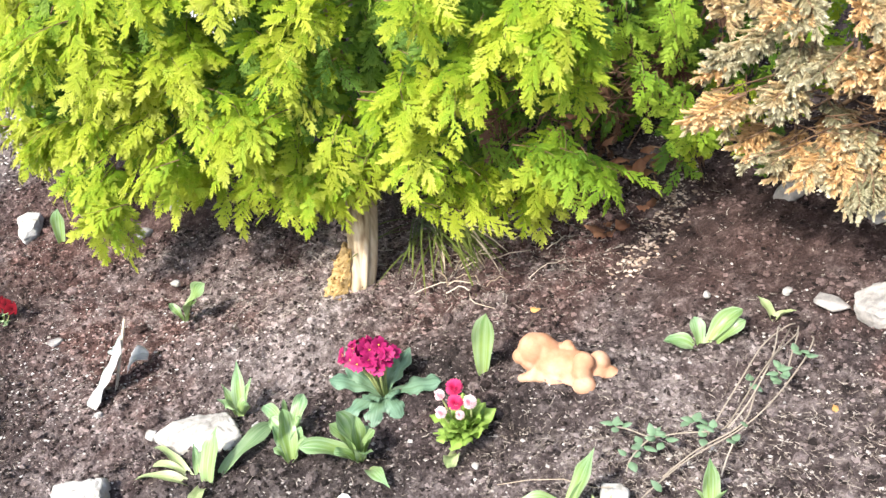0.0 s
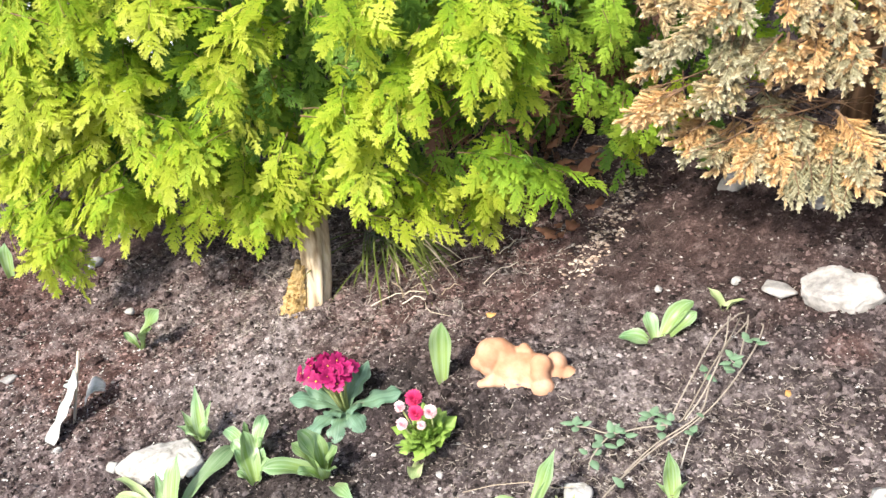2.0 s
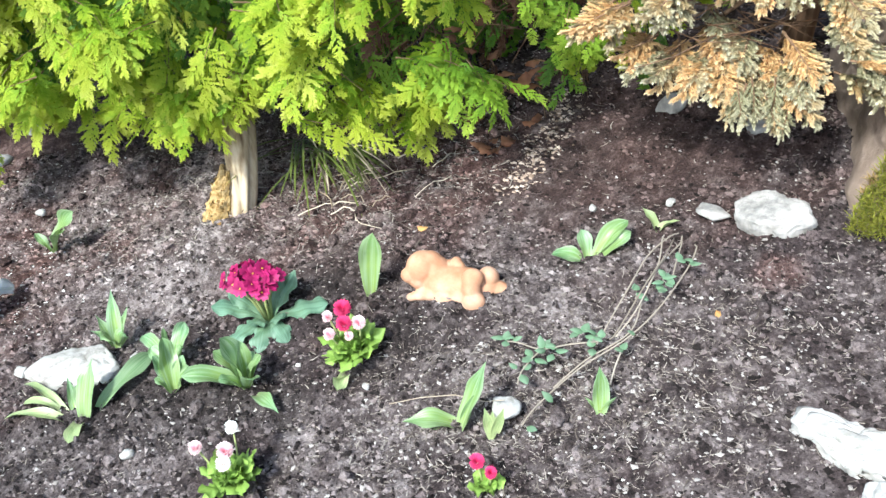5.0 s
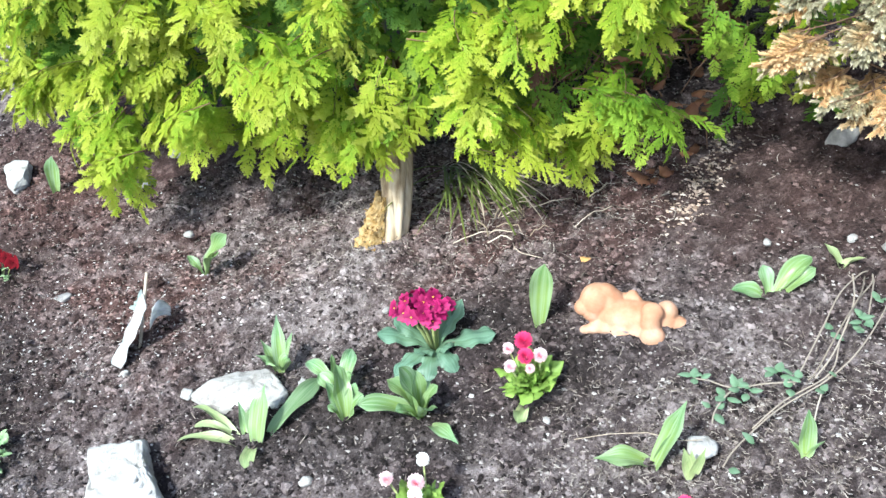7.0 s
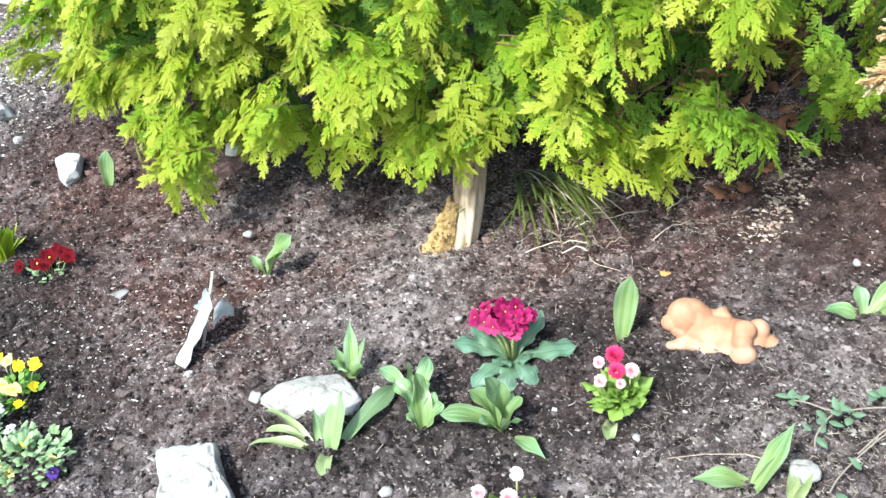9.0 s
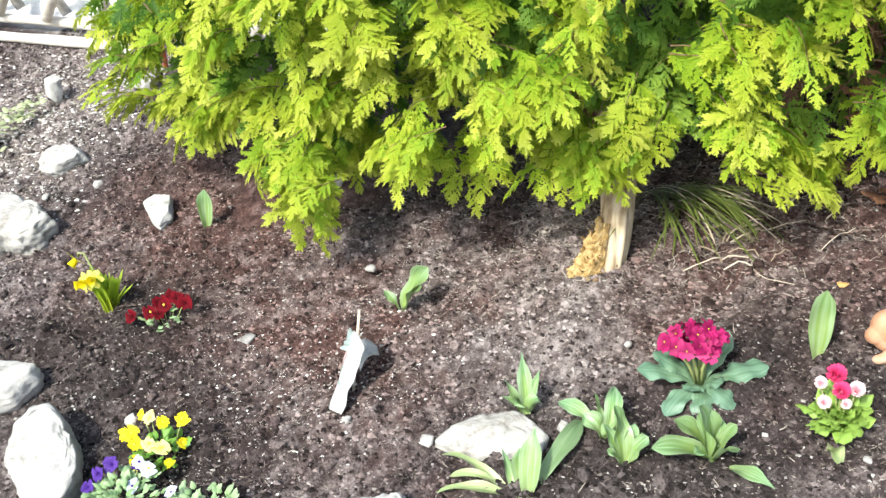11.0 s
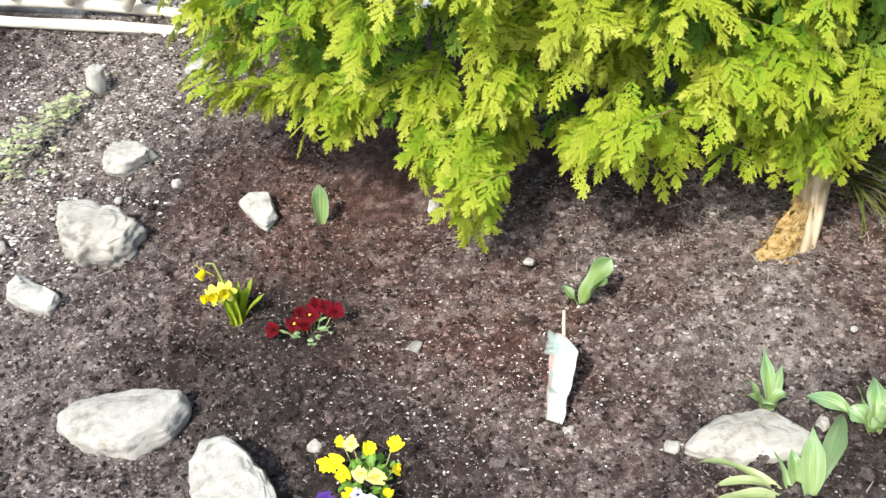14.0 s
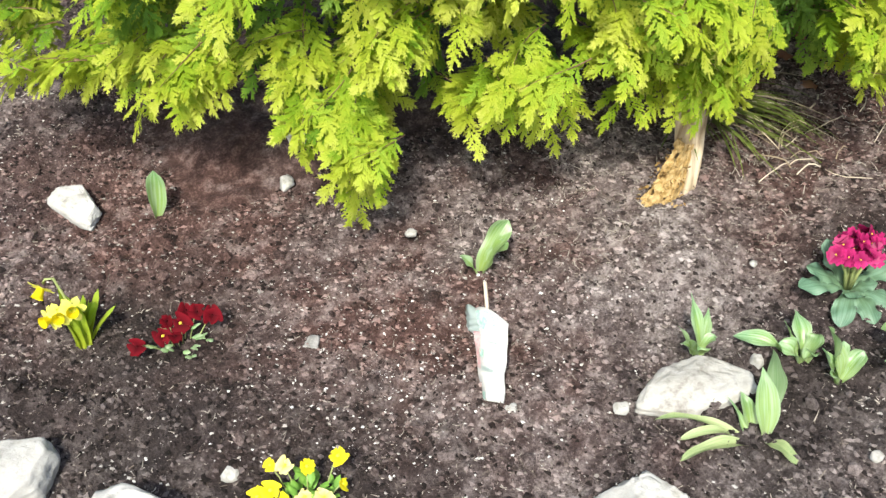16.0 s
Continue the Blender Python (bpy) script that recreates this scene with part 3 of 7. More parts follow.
def scatter(name, count, lo, hi, mat, label, where=None, flat=0.6, lift=0.25, power=2.0):
    """Many small angular grains lying on the soil, as one sheet of stuff."""
    if where is None:
        x, y = open_soil(count)
    else:
        x, y = where(count)
    size = lo + (hi - lo) * RNG.random(count) ** power
    v = OCTA[None] * RNG.uniform(0.55, 1.15, (count, 6, 1)) + RNG.normal(0, 0.16, (count, 6, 3))
    v *= (size[:, None] * np.ones(3))[:, None, :] * RNG.uniform(0.6, 1.25, (count, 1, 3)) * np.array([1, 1, flat])
    a = RNG.uniform(0, 6.283, count)
    c, s = np.cos(a)[:, None], np.sin(a)[:, None]
    px, py = v[:, :, 0] * c - v[:, :, 1] * s, v[:, :, 0] * s + v[:, :, 1] * c
    z = ground_z(x, y) + size * lift
    verts = np.stack([px + x[:, None], py + y[:, None], v[:, :, 2] + z[:, None]], 2).reshape(-1, 3)
    faces = (OCTA_F[None] + 6 * np.arange(count)[:, None, None]).reshape(-1, 3)
    me = bpy.data.meshes.new(name)
    me.from_pydata(verts.tolist(), [], faces.tolist())
    me.materials.append(mat)
    if mat is CRUMB:
        mark_soil(me, np.repeat(x, 6), np.repeat(y, 6))
    return tagged(new(name, me), label, "soil", kind="stuff")


def fibres(name, count, lo, hi, wide, mat, label, where=None):
    """Short bent fibres and straws lying on the soil."""
    if where is None:
        x, y = open_soil(count)
    else:
        x, y = where(count)
    n = lo + (hi - lo) * RNG.random(count) ** 2.5
    a, b = RNG.uniform(0, 6.283, count), RNG.normal(0, 0.5, count)
    w = wide * RNG.uniform(0.5, 1.3, count)
    verts = np.zeros((count, 9, 3))
    z0 = ground_z(x, y) + 0.003
    px, py, ang = x.copy(), y.copy(), a.copy()
    rise = RNG.normal(0.12, 0.22, count)
    for i in range(3):
        t = i / 2
        z = np.maximum(ground_z(px, py) + 0.002, z0 + rise * n * t)
        taper = (1.0, 0.9, 0.5)[i]
        for j, (side, up) in enumerate(((-1, 0), (0, 1), (1, 0))):
            verts[:, i * 3 + j, 0] = px - np.sin(ang) * w * side * taper
            verts[:, i * 3 + j, 1] = py + np.cos(ang) * w * side * taper
            verts[:, i * 3 + j, 2] = z + w * up * taper
        px, py, ang = px + np.cos(ang) * n / 2, py + np.sin(ang) * n / 2, ang + b
    quad = np.array([(0, 1, 4, 3), (1, 2, 5, 4), (3, 4, 7, 6), (4, 5, 8, 7)])
    faces = (quad[None] + 9 * np.arange(count)[:, None, None]).reshape(-1, 4)
    me = bpy.data.meshes.new(name)
    me.from_pydata(verts.reshape(-1, 3).tolist(), [], faces.tolist())
    me.materials.append(mat)
    return tagged(new(name, me), label, "debris", kind="stuff")


def around(x0, y0, x1, y1, spread):
    def pick(n):
        t = RNG.random(n)
        return x0 + (x1 - x0) * t + RNG.normal(0, spread, n), y0 + (y1 - y0) * t + RNG.normal(0, spread, n)
    return pick


scatter("soil_crumbs", 82000, 0.0014, 0.008, CRUMB, "loose dark brown soil crumbs over the bed", power=2.5)
def clods(name, count, lo, hi, mat, label):
    """Rounder lumps of soil, half sunk."""
    bm = bmesh.new()
    bmesh.ops.create_icosphere(bm, subdivisions=1, radius=1)
    base = np.array([v.co[:] for v in bm.verts])
    tri = np.array([[v.index for v in f.verts] for f in bm.faces])
    bm.free()
    x, y = open_soil(count)
    size = lo + (hi - lo) * RNG.random(count) ** 3
    v = base[None] * RNG.uniform(0.72, 1.2, (count, len(base), 1)) * RNG.uniform(0.7, 1.2, (count, 1, 3))
    v *= size[:, None, None] * np.array([1, 1, 0.75])
    v += np.stack([x, y, ground_z(x, y) + size * 0.2], 1)[:, None, :]
    faces = (tri[None] + len(base) * np.arange(count)[:, None, None]).reshape(-1, 3)
    me = bpy.data.meshes.new(name)
    me.from_pydata(v.reshape(-1, 3).tolist(), [], faces.tolist())
    me.materials.append(mat)
    mark_soil(me, np.repeat(x, len(base)), np.repeat(y, len(base)))
    return tagged(new(name, me), label, "soil", kind="stuff")


clods("soil_clods", 2600, 0.004, 0.015, CLOD, "small dry clods of soil on the bed")
scatter("pale_grit", 11000, 0.0010, 0.0044, GRIT, "scattered white grit and root specks on soil", power=3.2)
fibres("straw_fibres", 16000, 0.003, 0.014, 0.0009, STRAW, "dry straw and root fibres strewn on soil")
scatter("wood_chips", 520, 0.0025, 0.0075, CHIP, "pale wood chips in a strip on soil", around(0.545, 1.76, 0.37, 1.52, 0.024), 0.35)
def over_peat(n):
    return RNG.normal(-0.74, 0.17, n), RNG.normal(1.66, 0.17, n)


scatter("white_specks", 1300, 0.0009, 0.0046, PALEGRIT, "white specks strewn on reddish peat", over_peat, 0.5, 0.2, 3.0)
scatter("pale_flakes", 5000, 0.0016, 0.0055, GRIT, "thin pale flakes of stone and bark on soil", None, 0.22, 0.3, 3.0)
fibres("dry_litter", 4200, 0.003, 0.018, 0.0008, STRAW, "pale dry straw litter on soil", around(0.12, 1.08, 0.62, 0.92, 0.11))
scatter("stone_chips", 1200, 0.002, 0.006, GRIT, "small pale stone chips among dry litter", around(0.12, 1.05, 0.65, 0.92, 0.14), 0.35, 0.25, 2.2)
scatter("debris_chips", 5500, 0.002, 0.009, PALEGRIT, "pale stone and bark chips near the fence", around(-1.95, 2.35, -1.4, 3.1, 0.18), 0.35, 0.25, 2.0)
fibres("dry_debris", 4200, 0.006, 0.03, 0.0013, STRAW, "pale dry plant debris at the edge of the bed", around(-1.95, 2.25, -1.35, 3.15, 0.16))
fibres("thuja_litter", 2600, 0.006, 0.026, 0.0011, STRAW, "dry twigs and needles under the bush", around(-0.35, 1.85, 0.35, 1.65, 0.13))


# ---- stones ----
def stone_mesh(size, seed, level=4, facets=12, rough=0.07):
    rng = random.Random(seed)
    bm = bmesh.new()
    bmesh.ops.create_icosphere(bm, subdivisions=level, radius=1)
    planes = []
    for _ in range(facets):
        n = Vector((rng.gauss(0, 1), rng.gauss(0, 1), rng.gauss(0, 0.8))).normalized()
        planes.append((n, rng.uniform(0.58, 0.84)))
    planes.append((Vector((rng.uniform(-0.15, 0.15), rng.uniform(-0.15, 0.15), 1)).normalized(), 0.62))
    for q in range(6):
        a = q * 1.047 + rng.uniform(-0.4, 0.4)
        planes.append((Vector((math.cos(a), math.sin(a), rng.uniform(-0.1, 0.35))).normalized(), rng.uniform(0.72, 0.9)))
    off = Vector((rng.uniform(-50, 50), rng.uniform(-50, 50), rng.uniform(-50, 50)))
    for v in bm.verts:
        p = v.co.copy()
        for n, d in planes:
            k = p.dot(n) - d
            if k > 0:
                p -= n * k * 0.97
        p *= 1 + rough * 1.5 * noise.noise(p * 1.6 + off) + rough * noise.noise(p * 4.5 + off) + rough * 0.5 * noise.noise(p * 11 + off) + rough * 0.22 * noise.noise(p * 27 + off)
        v.co = Vector((p.x * size[0] / 2, p.y * size[1] / 2, p.z * size[2] / 2)) * 1.08
    me = bpy.data.meshes.new("stone")
    bm.to_mesh(me)
    bm.free()
    me.polygons.foreach_set("use_smooth", [True] * len(me.polygons))
    return me


def stone(x, y, size, turn, seed, label, mat=None, level=4, sunk=0.3, lean=(0, 0), name="stone", rough=0.075, facets=12):
    me = stone_mesh(size, seed, 5 if size[0] > 0.12 else level, facets, rough)
    me.materials.append(mat or LIMESTONE)
    ob = new(name, me)
    ob.matrix_basis = pose(x, y, float(lie(x, y)) + size[2] * (0.5 - sunk), lean[0], lean[1], turn)
    return tagged(ob, label, "stone", "stones in the flower bed")


def slab(x, y, outline, high, seed, label, mat=None, sunk=0.35, rough=0.06, cracks=0):
    """A flat stone with the given outline in the plan."""
    rng = random.Random(seed)
    bm = bmesh.new()
    bmesh.ops.create_icosphere(bm, subdivisions=5, radius=1)
    pts = [Vector(p) for p in outline]
    off = Vector((rng.uniform(-50, 50), rng.uniform(-50, 50), rng.uniform(-50, 50)))

    def reach(d):
        best = 0.0
        for a, b in zip(pts, pts[1:] + pts[:1]):
            e = b - a
            k = d.x * e.y - d.y * e.x
            if abs(k) > 1e-9:
                t, u = (a.x * e.y - a.y * e.x) / k, (a.x * d.y - a.y * d.x) / k
                if t > 0 and -1e-6 <= u <= 1 + 1e-6:
                    best = max(best, t)
        return best

    tops = [(Vector((rng.gauss(0, 0.22), rng.gauss(0, 0.22), 1)).normalized(), rng.uniform(0.62, 0.8)) for _ in range(5)]
    for v in bm.verts:
        p = v.co.copy()
        flat = Vector((p.x, p.y))
        r = flat.length
        d = flat / r if r > 1e-6 else Vector((1, 0))
        q = Vector((d.x * r ** 0.55, d.y * r ** 0.55, p.z))
        for n, k in tops:
            c = q.dot(n) - k
            if c > 0:
                q -= n * c
        rr = reach(d) * (q.x * d.x + q.y * d.y)
        w = 1 + rough * 1.6 * noise.noise(p * 2.2 + off) + rough * noise.noise(p * 6 + off) + rough * 0.6 * noise.noise(p * 14 + off) + rough * 0.3 * noise.noise(p * 33 + off)
        z = q.z * high * 0.75 * (w + rough * 1.2 * noise.noise(p * 4 + off))
        if cracks:
            z -= high * 0.10 * cracks * max(0.0, 1 - abs(noise.noise(Vector((p.x * 1.4, p.y * 3.2, 0)) + off)) * 9)
        v.co = Vector((d.x * rr * w, d.y * rr * w, z))
    me = bpy.data.meshes.new("stone")
    bm.to_mesh(me)
    bm.free()
    me.polygons.foreach_set("use_smooth", [True] * len(me.polygons))
    me.materials.append(mat or LIMESTONE)
    ob = new("stone", me)
    rx, ry = slope(x, y)
    ob.matrix_basis = pose(x, y, float(lie(x, y)) + high * (0.5 - sunk), rx, ry, 0)
    return tagged(ob, label, "stone", "stones in the flower bed")


slab(-0.428, 1.334, [(-0.099, 0.018), (-0.076, 0.038), (-0.014, 0.060), (0.042, 0.047), (0.069, 0.014), (0.087, -0.028), (0.072, -0.056), (0.022, -0.052), (-0.039, -0.036), (-0.069, -0.010)], 0.048, 3, "flat pale tan limestone lying in dark soil", TANSTONE, 0.3, 0.045)
stone(-0.538, 1.372, (0.030, 0.024, 0.026), 10, 104, "small white stone against a larger one", level=3, facets=6)
stone(-0.318, 1.322, (0.024, 0.022, 0.034), 25, 105, "flat pale stone chip by a tulip sprout", level=3, sunk=0.15, facets=6)
slab(-0.608, 1.180, [(-0.087, 0.080), (-0.042, 0.079), (0.022, 0.076), (0.044, 0.0), (0.074, -0.058), (0.085, -0.085), (0.03, -0.105), (-0.05, -0.09), (-0.066, 0.004)], 0.05, 33, "bright white angular limestone on the soil", None, 0.3, 0.05, 1)
slab(-1.510, 2.335, [(-0.093, 0.105), (-0.06, 0.12), (-0.016, 0.11), (0.05, 0.054), (0.109, -0.026), (0.074, -0.075), (0.037, -0.09), (-0.005, -0.075), (-0.031, -0.085), (-0.075, -0.04)], 0.095, 21, "rounded white and tan limestone boulder", TANSTONE, 0.3, 0.07)
stone(-1.440, 2.600, (0.165, 0.10, 0.085), -2, 5, "white angular limestone beside the trailing ivy", sunk=0.3)
slab(-1.141, 2.296, [(-0.046, 0.041), (-0.019, 0.064), (0.028, 0.044), (0.037, -0.037), (0.008, -0.068), (-0.012, -0.044)], 0.035, 44, "small pale triangular stone on the soil", None, 0.25, 0.04)
slab(-1.641, 2.189, [(-0.038, 0.081), (0.017, 0.023), (0.061, -0.024), (0.052, -0.054), (0.038, -0.064), (-0.014, -0.029), (-0.057, 0.012), (-0.058, 0.055)], 0.045, 31, "white flat four-sided stone", None, 0.3, 0.03)
stone(-1.770, 2.375, (0.12, 0.09, 0.06), 15, 17, "flat pale stone in the bed", sunk=0.3)
slab(-1.429, 1.755, [(-0.116, 0.040), (-0.086, 0.062), (0.031, 0.066), (0.122, 0.02), (0.127, -0.014), (0.089, -0.066), (0.016, -0.085), (-0.073, -0.044), (-0.11, 0.008)], 0.07, 8, "long white limestone boulder in dark soil", None, 0.3, 0.035)
slab(-1.213, 1.508, [(-0.091, 0.070), (-0.068, 0.125), (-0.021, 0.120), (0.014, 0.071), (0.047, 0.002), (0.06, -0.054), (0.05, -0.102), (0.024, -0.138), (-0.02, -0.122), (-0.08, -0.02)], 0.09, 26, "white tapered limestone boulder among pansies", None, 0.3, 0.05)
stone(-1.541, 2.930, (0.062, 0.05, 0.105), 0, 58, "small upright white stone", sunk=0.15, rough=0.05, facets=5)
stone(-1.265, 2.905, (0.09, 0.06, 0.06), 0, 61, "pale stone half under the thuja", sunk=0.3)
stone(-0.700, 2.250, (0.06, 0.05, 0.04), 20, 71, "small pale stone under the thuja", level=3)
stone(-0.765, 2.150, (0.05, 0.035, 0.03), 60, 72, "small pale stone under the thuja", level=3)
slab(0.744, 1.228, [(-0.056, 0.018), (-0.042, 0.052), (-0.005, 0.062), (0.022, 0.045), (0.034, 0.012), (0.058, -0.012), (0.050, -0.050), (0.0, -0.054), (-0.034, -0.028)], 0.045, 81, "grey-white flat stone near the wall", GREYSTONE, 0.3, 0.05)
stone(0.672, 1.290, (0.078, 0.042, 0.020), -30, 82, "thin grey flat stone half buried", GREYSTONE, level=3)
stone(0.882, 1.094, (0.055, 0.03, 0.022), -40, 83, "thin grey slate chip by the moss", GREYSTONE, level=3)
slab(0.666, 0.749, [(-0.061, 0.064), (-0.041, 0.088), (-0.020, 0.072), (0.001, 0.048), (0.022, 0.012), (0.057, -0.035), (0.070, -0.071), (0.064, -0.104), (0.019, -0.075), (-0.021, -0.033), (-0.038, 0.000), (-0.052, 0.033)], 0.055, 96, "large broken white limestone with a rough face", None, 0.3, 0.05, 1)
stone(0.687, 0.645, (0.13, 0.08, 0.05), -25, 97, "white limestone piece lying against a larger one", sunk=0.3)
stone(0.695, 1.610, (0.07, 0.05, 0.055), 15, 91, "grey stone in the shade of the browned conifer", GREYSTONE, level=3)
stone(0.800, 1.455, (0.06, 0.05, 0.045), 15, 92, "grey stone in the shade of the browned conifer", GREYSTONE, level=3)
stone(-0.882, 1.763, (0.042, 0.032, 0.018), 40, 94, "small dull grey stone in the bed", GREYSTONE, level=3)
stone(0.279, 0.992, (0.050, 0.050, 0.024), 15, 93, "small pale stone beside a tulip sprout", LIMESTONE, level=3, sunk=0.2)
for px, py, s, sd in ((-0.678, 1.462, 0.022, 4), (-1.085, 1.59, 0.030, 5), (-0.17, 1.49, 0.014, 6),
                      (-1.33, 2.48, 0.03, 7), (-1.47, 2.47, 0.024, 8),  (-1.4, 1.9, 0.028, 12),
                      (0.08, 1.12, 0.012, 13), (-0.62, 1.9, 0.02, 14), (-0.3, 1.1, 0.02, 15), (-0.631, 1.461, 0.014, 19), (-0.612, 1.532, 0.010, 20), (0.62, 1.35, 0.018, 16), (0.5, 1.4, 0.015, 17)):
    stone(px, py, (s * 1.3, s, s * 0.8), sd * 37, 100 + sd, "small pale pebble on the soil", None, 2, 0.3, name="pebble", facets=6)


# ---- thuja ----
def frond(shape, rng, at, ahead, side, up, length, tone0=0.0, tone1=1.0, slot=0):
    """One flat scaly spray: a midrib with ferny side twigs of short blunt tips."""
    verts, faces, vals = [], [], []
    curl, droop = rng.uniform(-0.3, 0.3), rng.uniform(0.05, 0.3)

    def axis(s):
        return at + ahead * (s * length) + side * (curl * s * s * length * 0.5) - up * (droop * s * s * length)

    def scale(p, d, n_up, w, n, val):
        k = len(verts)
        sd = d.cross(n_up).normalized() * w * 0.5
        verts.extend([p - sd, p + sd, p + d * n * 0.65 + sd * 0.9, p + d * n - n_up * n * 0.1, p + d * n * 0.65 - sd * 0.9])
        faces.append((k, k + 1, k + 2, k + 3, k + 4))
        vals.extend([val - 0.06, val - 0.06, val, val + 0.05, val])

    def twig(o, d, reach, v0):
        n_up = (Matrix.Rotation(rng.uniform(-0.25, 0.25), 3, d) @ up)
        sd = d.cross(n_up).normalized()
        m = max(2, int(reach / 0.0054))
        for j in range(m):
            u = (j + 0.4) / m
            for s2 in (1, -1):
                p = o + d * reach * (u + 0.22 * s2 / m) - n_up * 0.14 * u * u * reach
                a = rng.uniform(0.40, 0.95)
                e = d * math.cos(a) + sd * s2 * math.sin(a)
                scale(p, e, n_up, 0.0034, 0.0080 * (1.15 - 0.45 * u) * rng.uniform(0.7, 1.25), v0 + 0.22 * u + rng.uniform(-0.03, 0.03))
        end = o + d * (reach + 0.007) - n_up * 0.16 * reach
        mid = o + d * reach * 0.6 - n_up * 0.06 * reach
        k = len(verts)
        verts.extend([o - sd * 0.0015, o + sd * 0.0015, mid + sd * 0.0022, end, mid - sd * 0.0022])
        faces.append((k, k + 1, k + 2, k + 3, k + 4))
        vals.extend([v0 - 0.06, v0 - 0.06, v0 + 0.12, v0 + 0.28, v0 + 0.12])

    count = max(8, int(length / 0.0062))
    for i in range(count):
        s = 0.04 + 0.88 * (i + rng.uniform(-0.3, 0.3)) / count
        reach = length * 0.45 * (1 - s) ** 0.6 * (0.5 + 0.5 * min(1, s / 0.25)) * rng.uniform(0.55, 1.25)
        a = rng.uniform(0.55, 1.1) - 0.3 * s
        d = (ahead * math.cos(a) + side * ((1 if i % 2 else -1) * math.sin(a) + curl * s) - up * rng.uniform(0.0, 0.15)).normalized()
        twig(axis(max(0.0, s)), d, max(0.009, reach), tone0 + (tone1 - tone0) * (0.25 + 0.5 * s))
    twig(axis(0.66), (axis(1.0) - axis(0.66)).normalized(), length * 0.38, tone0 + (tone1 - tone0) * 0.72)
    shape.add(verts, faces, slot, [max(0, min(1, x)) for x in vals])


REACH = 0.12
BEND = 0.28


def thuja_branch(seed, count=7):
    """An arching twig with flat sprays on both sides; it runs along +x and its upper face looks along +z."""
    rng = random.Random(seed)
    sh = Shape()
    bend = BEND

    def axis(s):
        return Vector((REACH * s, 0.012 * math.sin(s * 3 + seed), -bend * REACH * s * s))

    tube(sh, [axis(s / 6) for s in range(7)], [0.0013 - 0.00015 * s for s in range(7)], 4, 1)
    for i in range(count):
        s = 0.05 + 0.95 * i / (count - 1)
        t = Vector((1, 0, -2 * bend * s)).normalized()
        sign = 1 if i % 2 else -1
        swing = (rng.uniform(-0.3, 0.3) if i == count - 1 else rng.uniform(0.45, 1.1)) * sign
        up0 = Vector((2 * bend * s, 0, 1)).normalized()
        across = up0.cross(t).normalized()
        ahead = (t * math.cos(swing) + across * math.sin(swing) - up0 * rng.uniform(-0.1, 0.35)).normalized()
        up = (up0 + across * rng.uniform(-0.4, 0.4) + t * rng.uniform(-0.2, 0.2)).normalized()
        side = up.cross(ahead).normalized()
        up = ahead.cross(side)
        frond(sh, rng, axis(s) + up0 * rng.uniform(-0.006, 0.008), ahead, side, up, rng.uniform(0.055, 0.095), 0.1 + 0.15 * s, 0.4 + 0.5 * s)
    return sh


def turned(at, ahead, up):
    """A pose whose x runs ahead and whose z looks up."""
    x = Vector(ahead).normalized()
    y = Vector(up).cross(x).normalized()
    z = x.cross(y)
    m = Matrix((x, y, z)).transposed().to_4x4()
    m.translation = at
    return m


THUJA_MESHES = [thuja_branch(k, 7 + k % 3).mesh("foliage_branch", [THUJA, TWIG], False) for k in range(10)]
SHADE_MESHES = [thuja_branch(20 + k, 7).mesh("inner_branch", [THUJA_SHADED, TWIG], False) for k in range(4)]

DEAD_MESHES = [thuja_branch(40 + k, 5).mesh("dead_branch", [THUJA_DEAD, TWIG], False) for k in range(3)]
GREEN_MESHES = [thuja_branch(30 + k, 7).mesh("foliage_branch", [THUJA_GREEN, TWIG], False) for k in range(3)]


def crown_front(x, z):
    y = np.interp(x, [-1.3, -1.16, -1.0, -0.9, -0.6, -0.4, -0.25, -0.1, 0.05, 0.2, 0.4, 0.5], [2.6, 2.25, 2.0, 1.86, 1.76, 1.74, 1.62, 1.56, 1.49, 1.46, 1.48, 1.62])
    y += np.interp(x, [-0.9, -0.75, -0.45, -0.2, 0.1, 0.4], [0.3, 0.45, 0.5, 0.8, 1.15, 0.8]) * max(0.0, 0.42 - z)
    y += np.interp(x, [-0.6, -0.1, 0.2, 0.38], [0.0, -0.2, -0.35, -0.1]) * min(0.3, max(0.0, z - 0.42))
    y -= np.interp(x, [-0.95, -0.75, -0.35, -0.22], [0.0, 0.07, 0.12, 0.0]) * min(1.0, max(0.0, (z - 0.41) / 0.09))
    return float(y + 0.8 * max(0.0, z - 0.74))


def crown_hem(x):
    return float(np.interp(x, [-1.25, -1.16, -1.0, -0.9, -0.8, -0.72, -0.65, -0.55, -0.45, -0.3, -0.2, -0.1, 0.0, 0.15, 0.25, 0.4, 0.48],
                           [0.27, 0.20, 0.17, 0.15, 0.13, 0.09, 0.17, 0.22, 0.195, 0.235, 0.255, 0.30, 0.32, 0.28, 0.30, 0.40, 0.5]))


HOLE = (0.15, 0.38, 0.60)
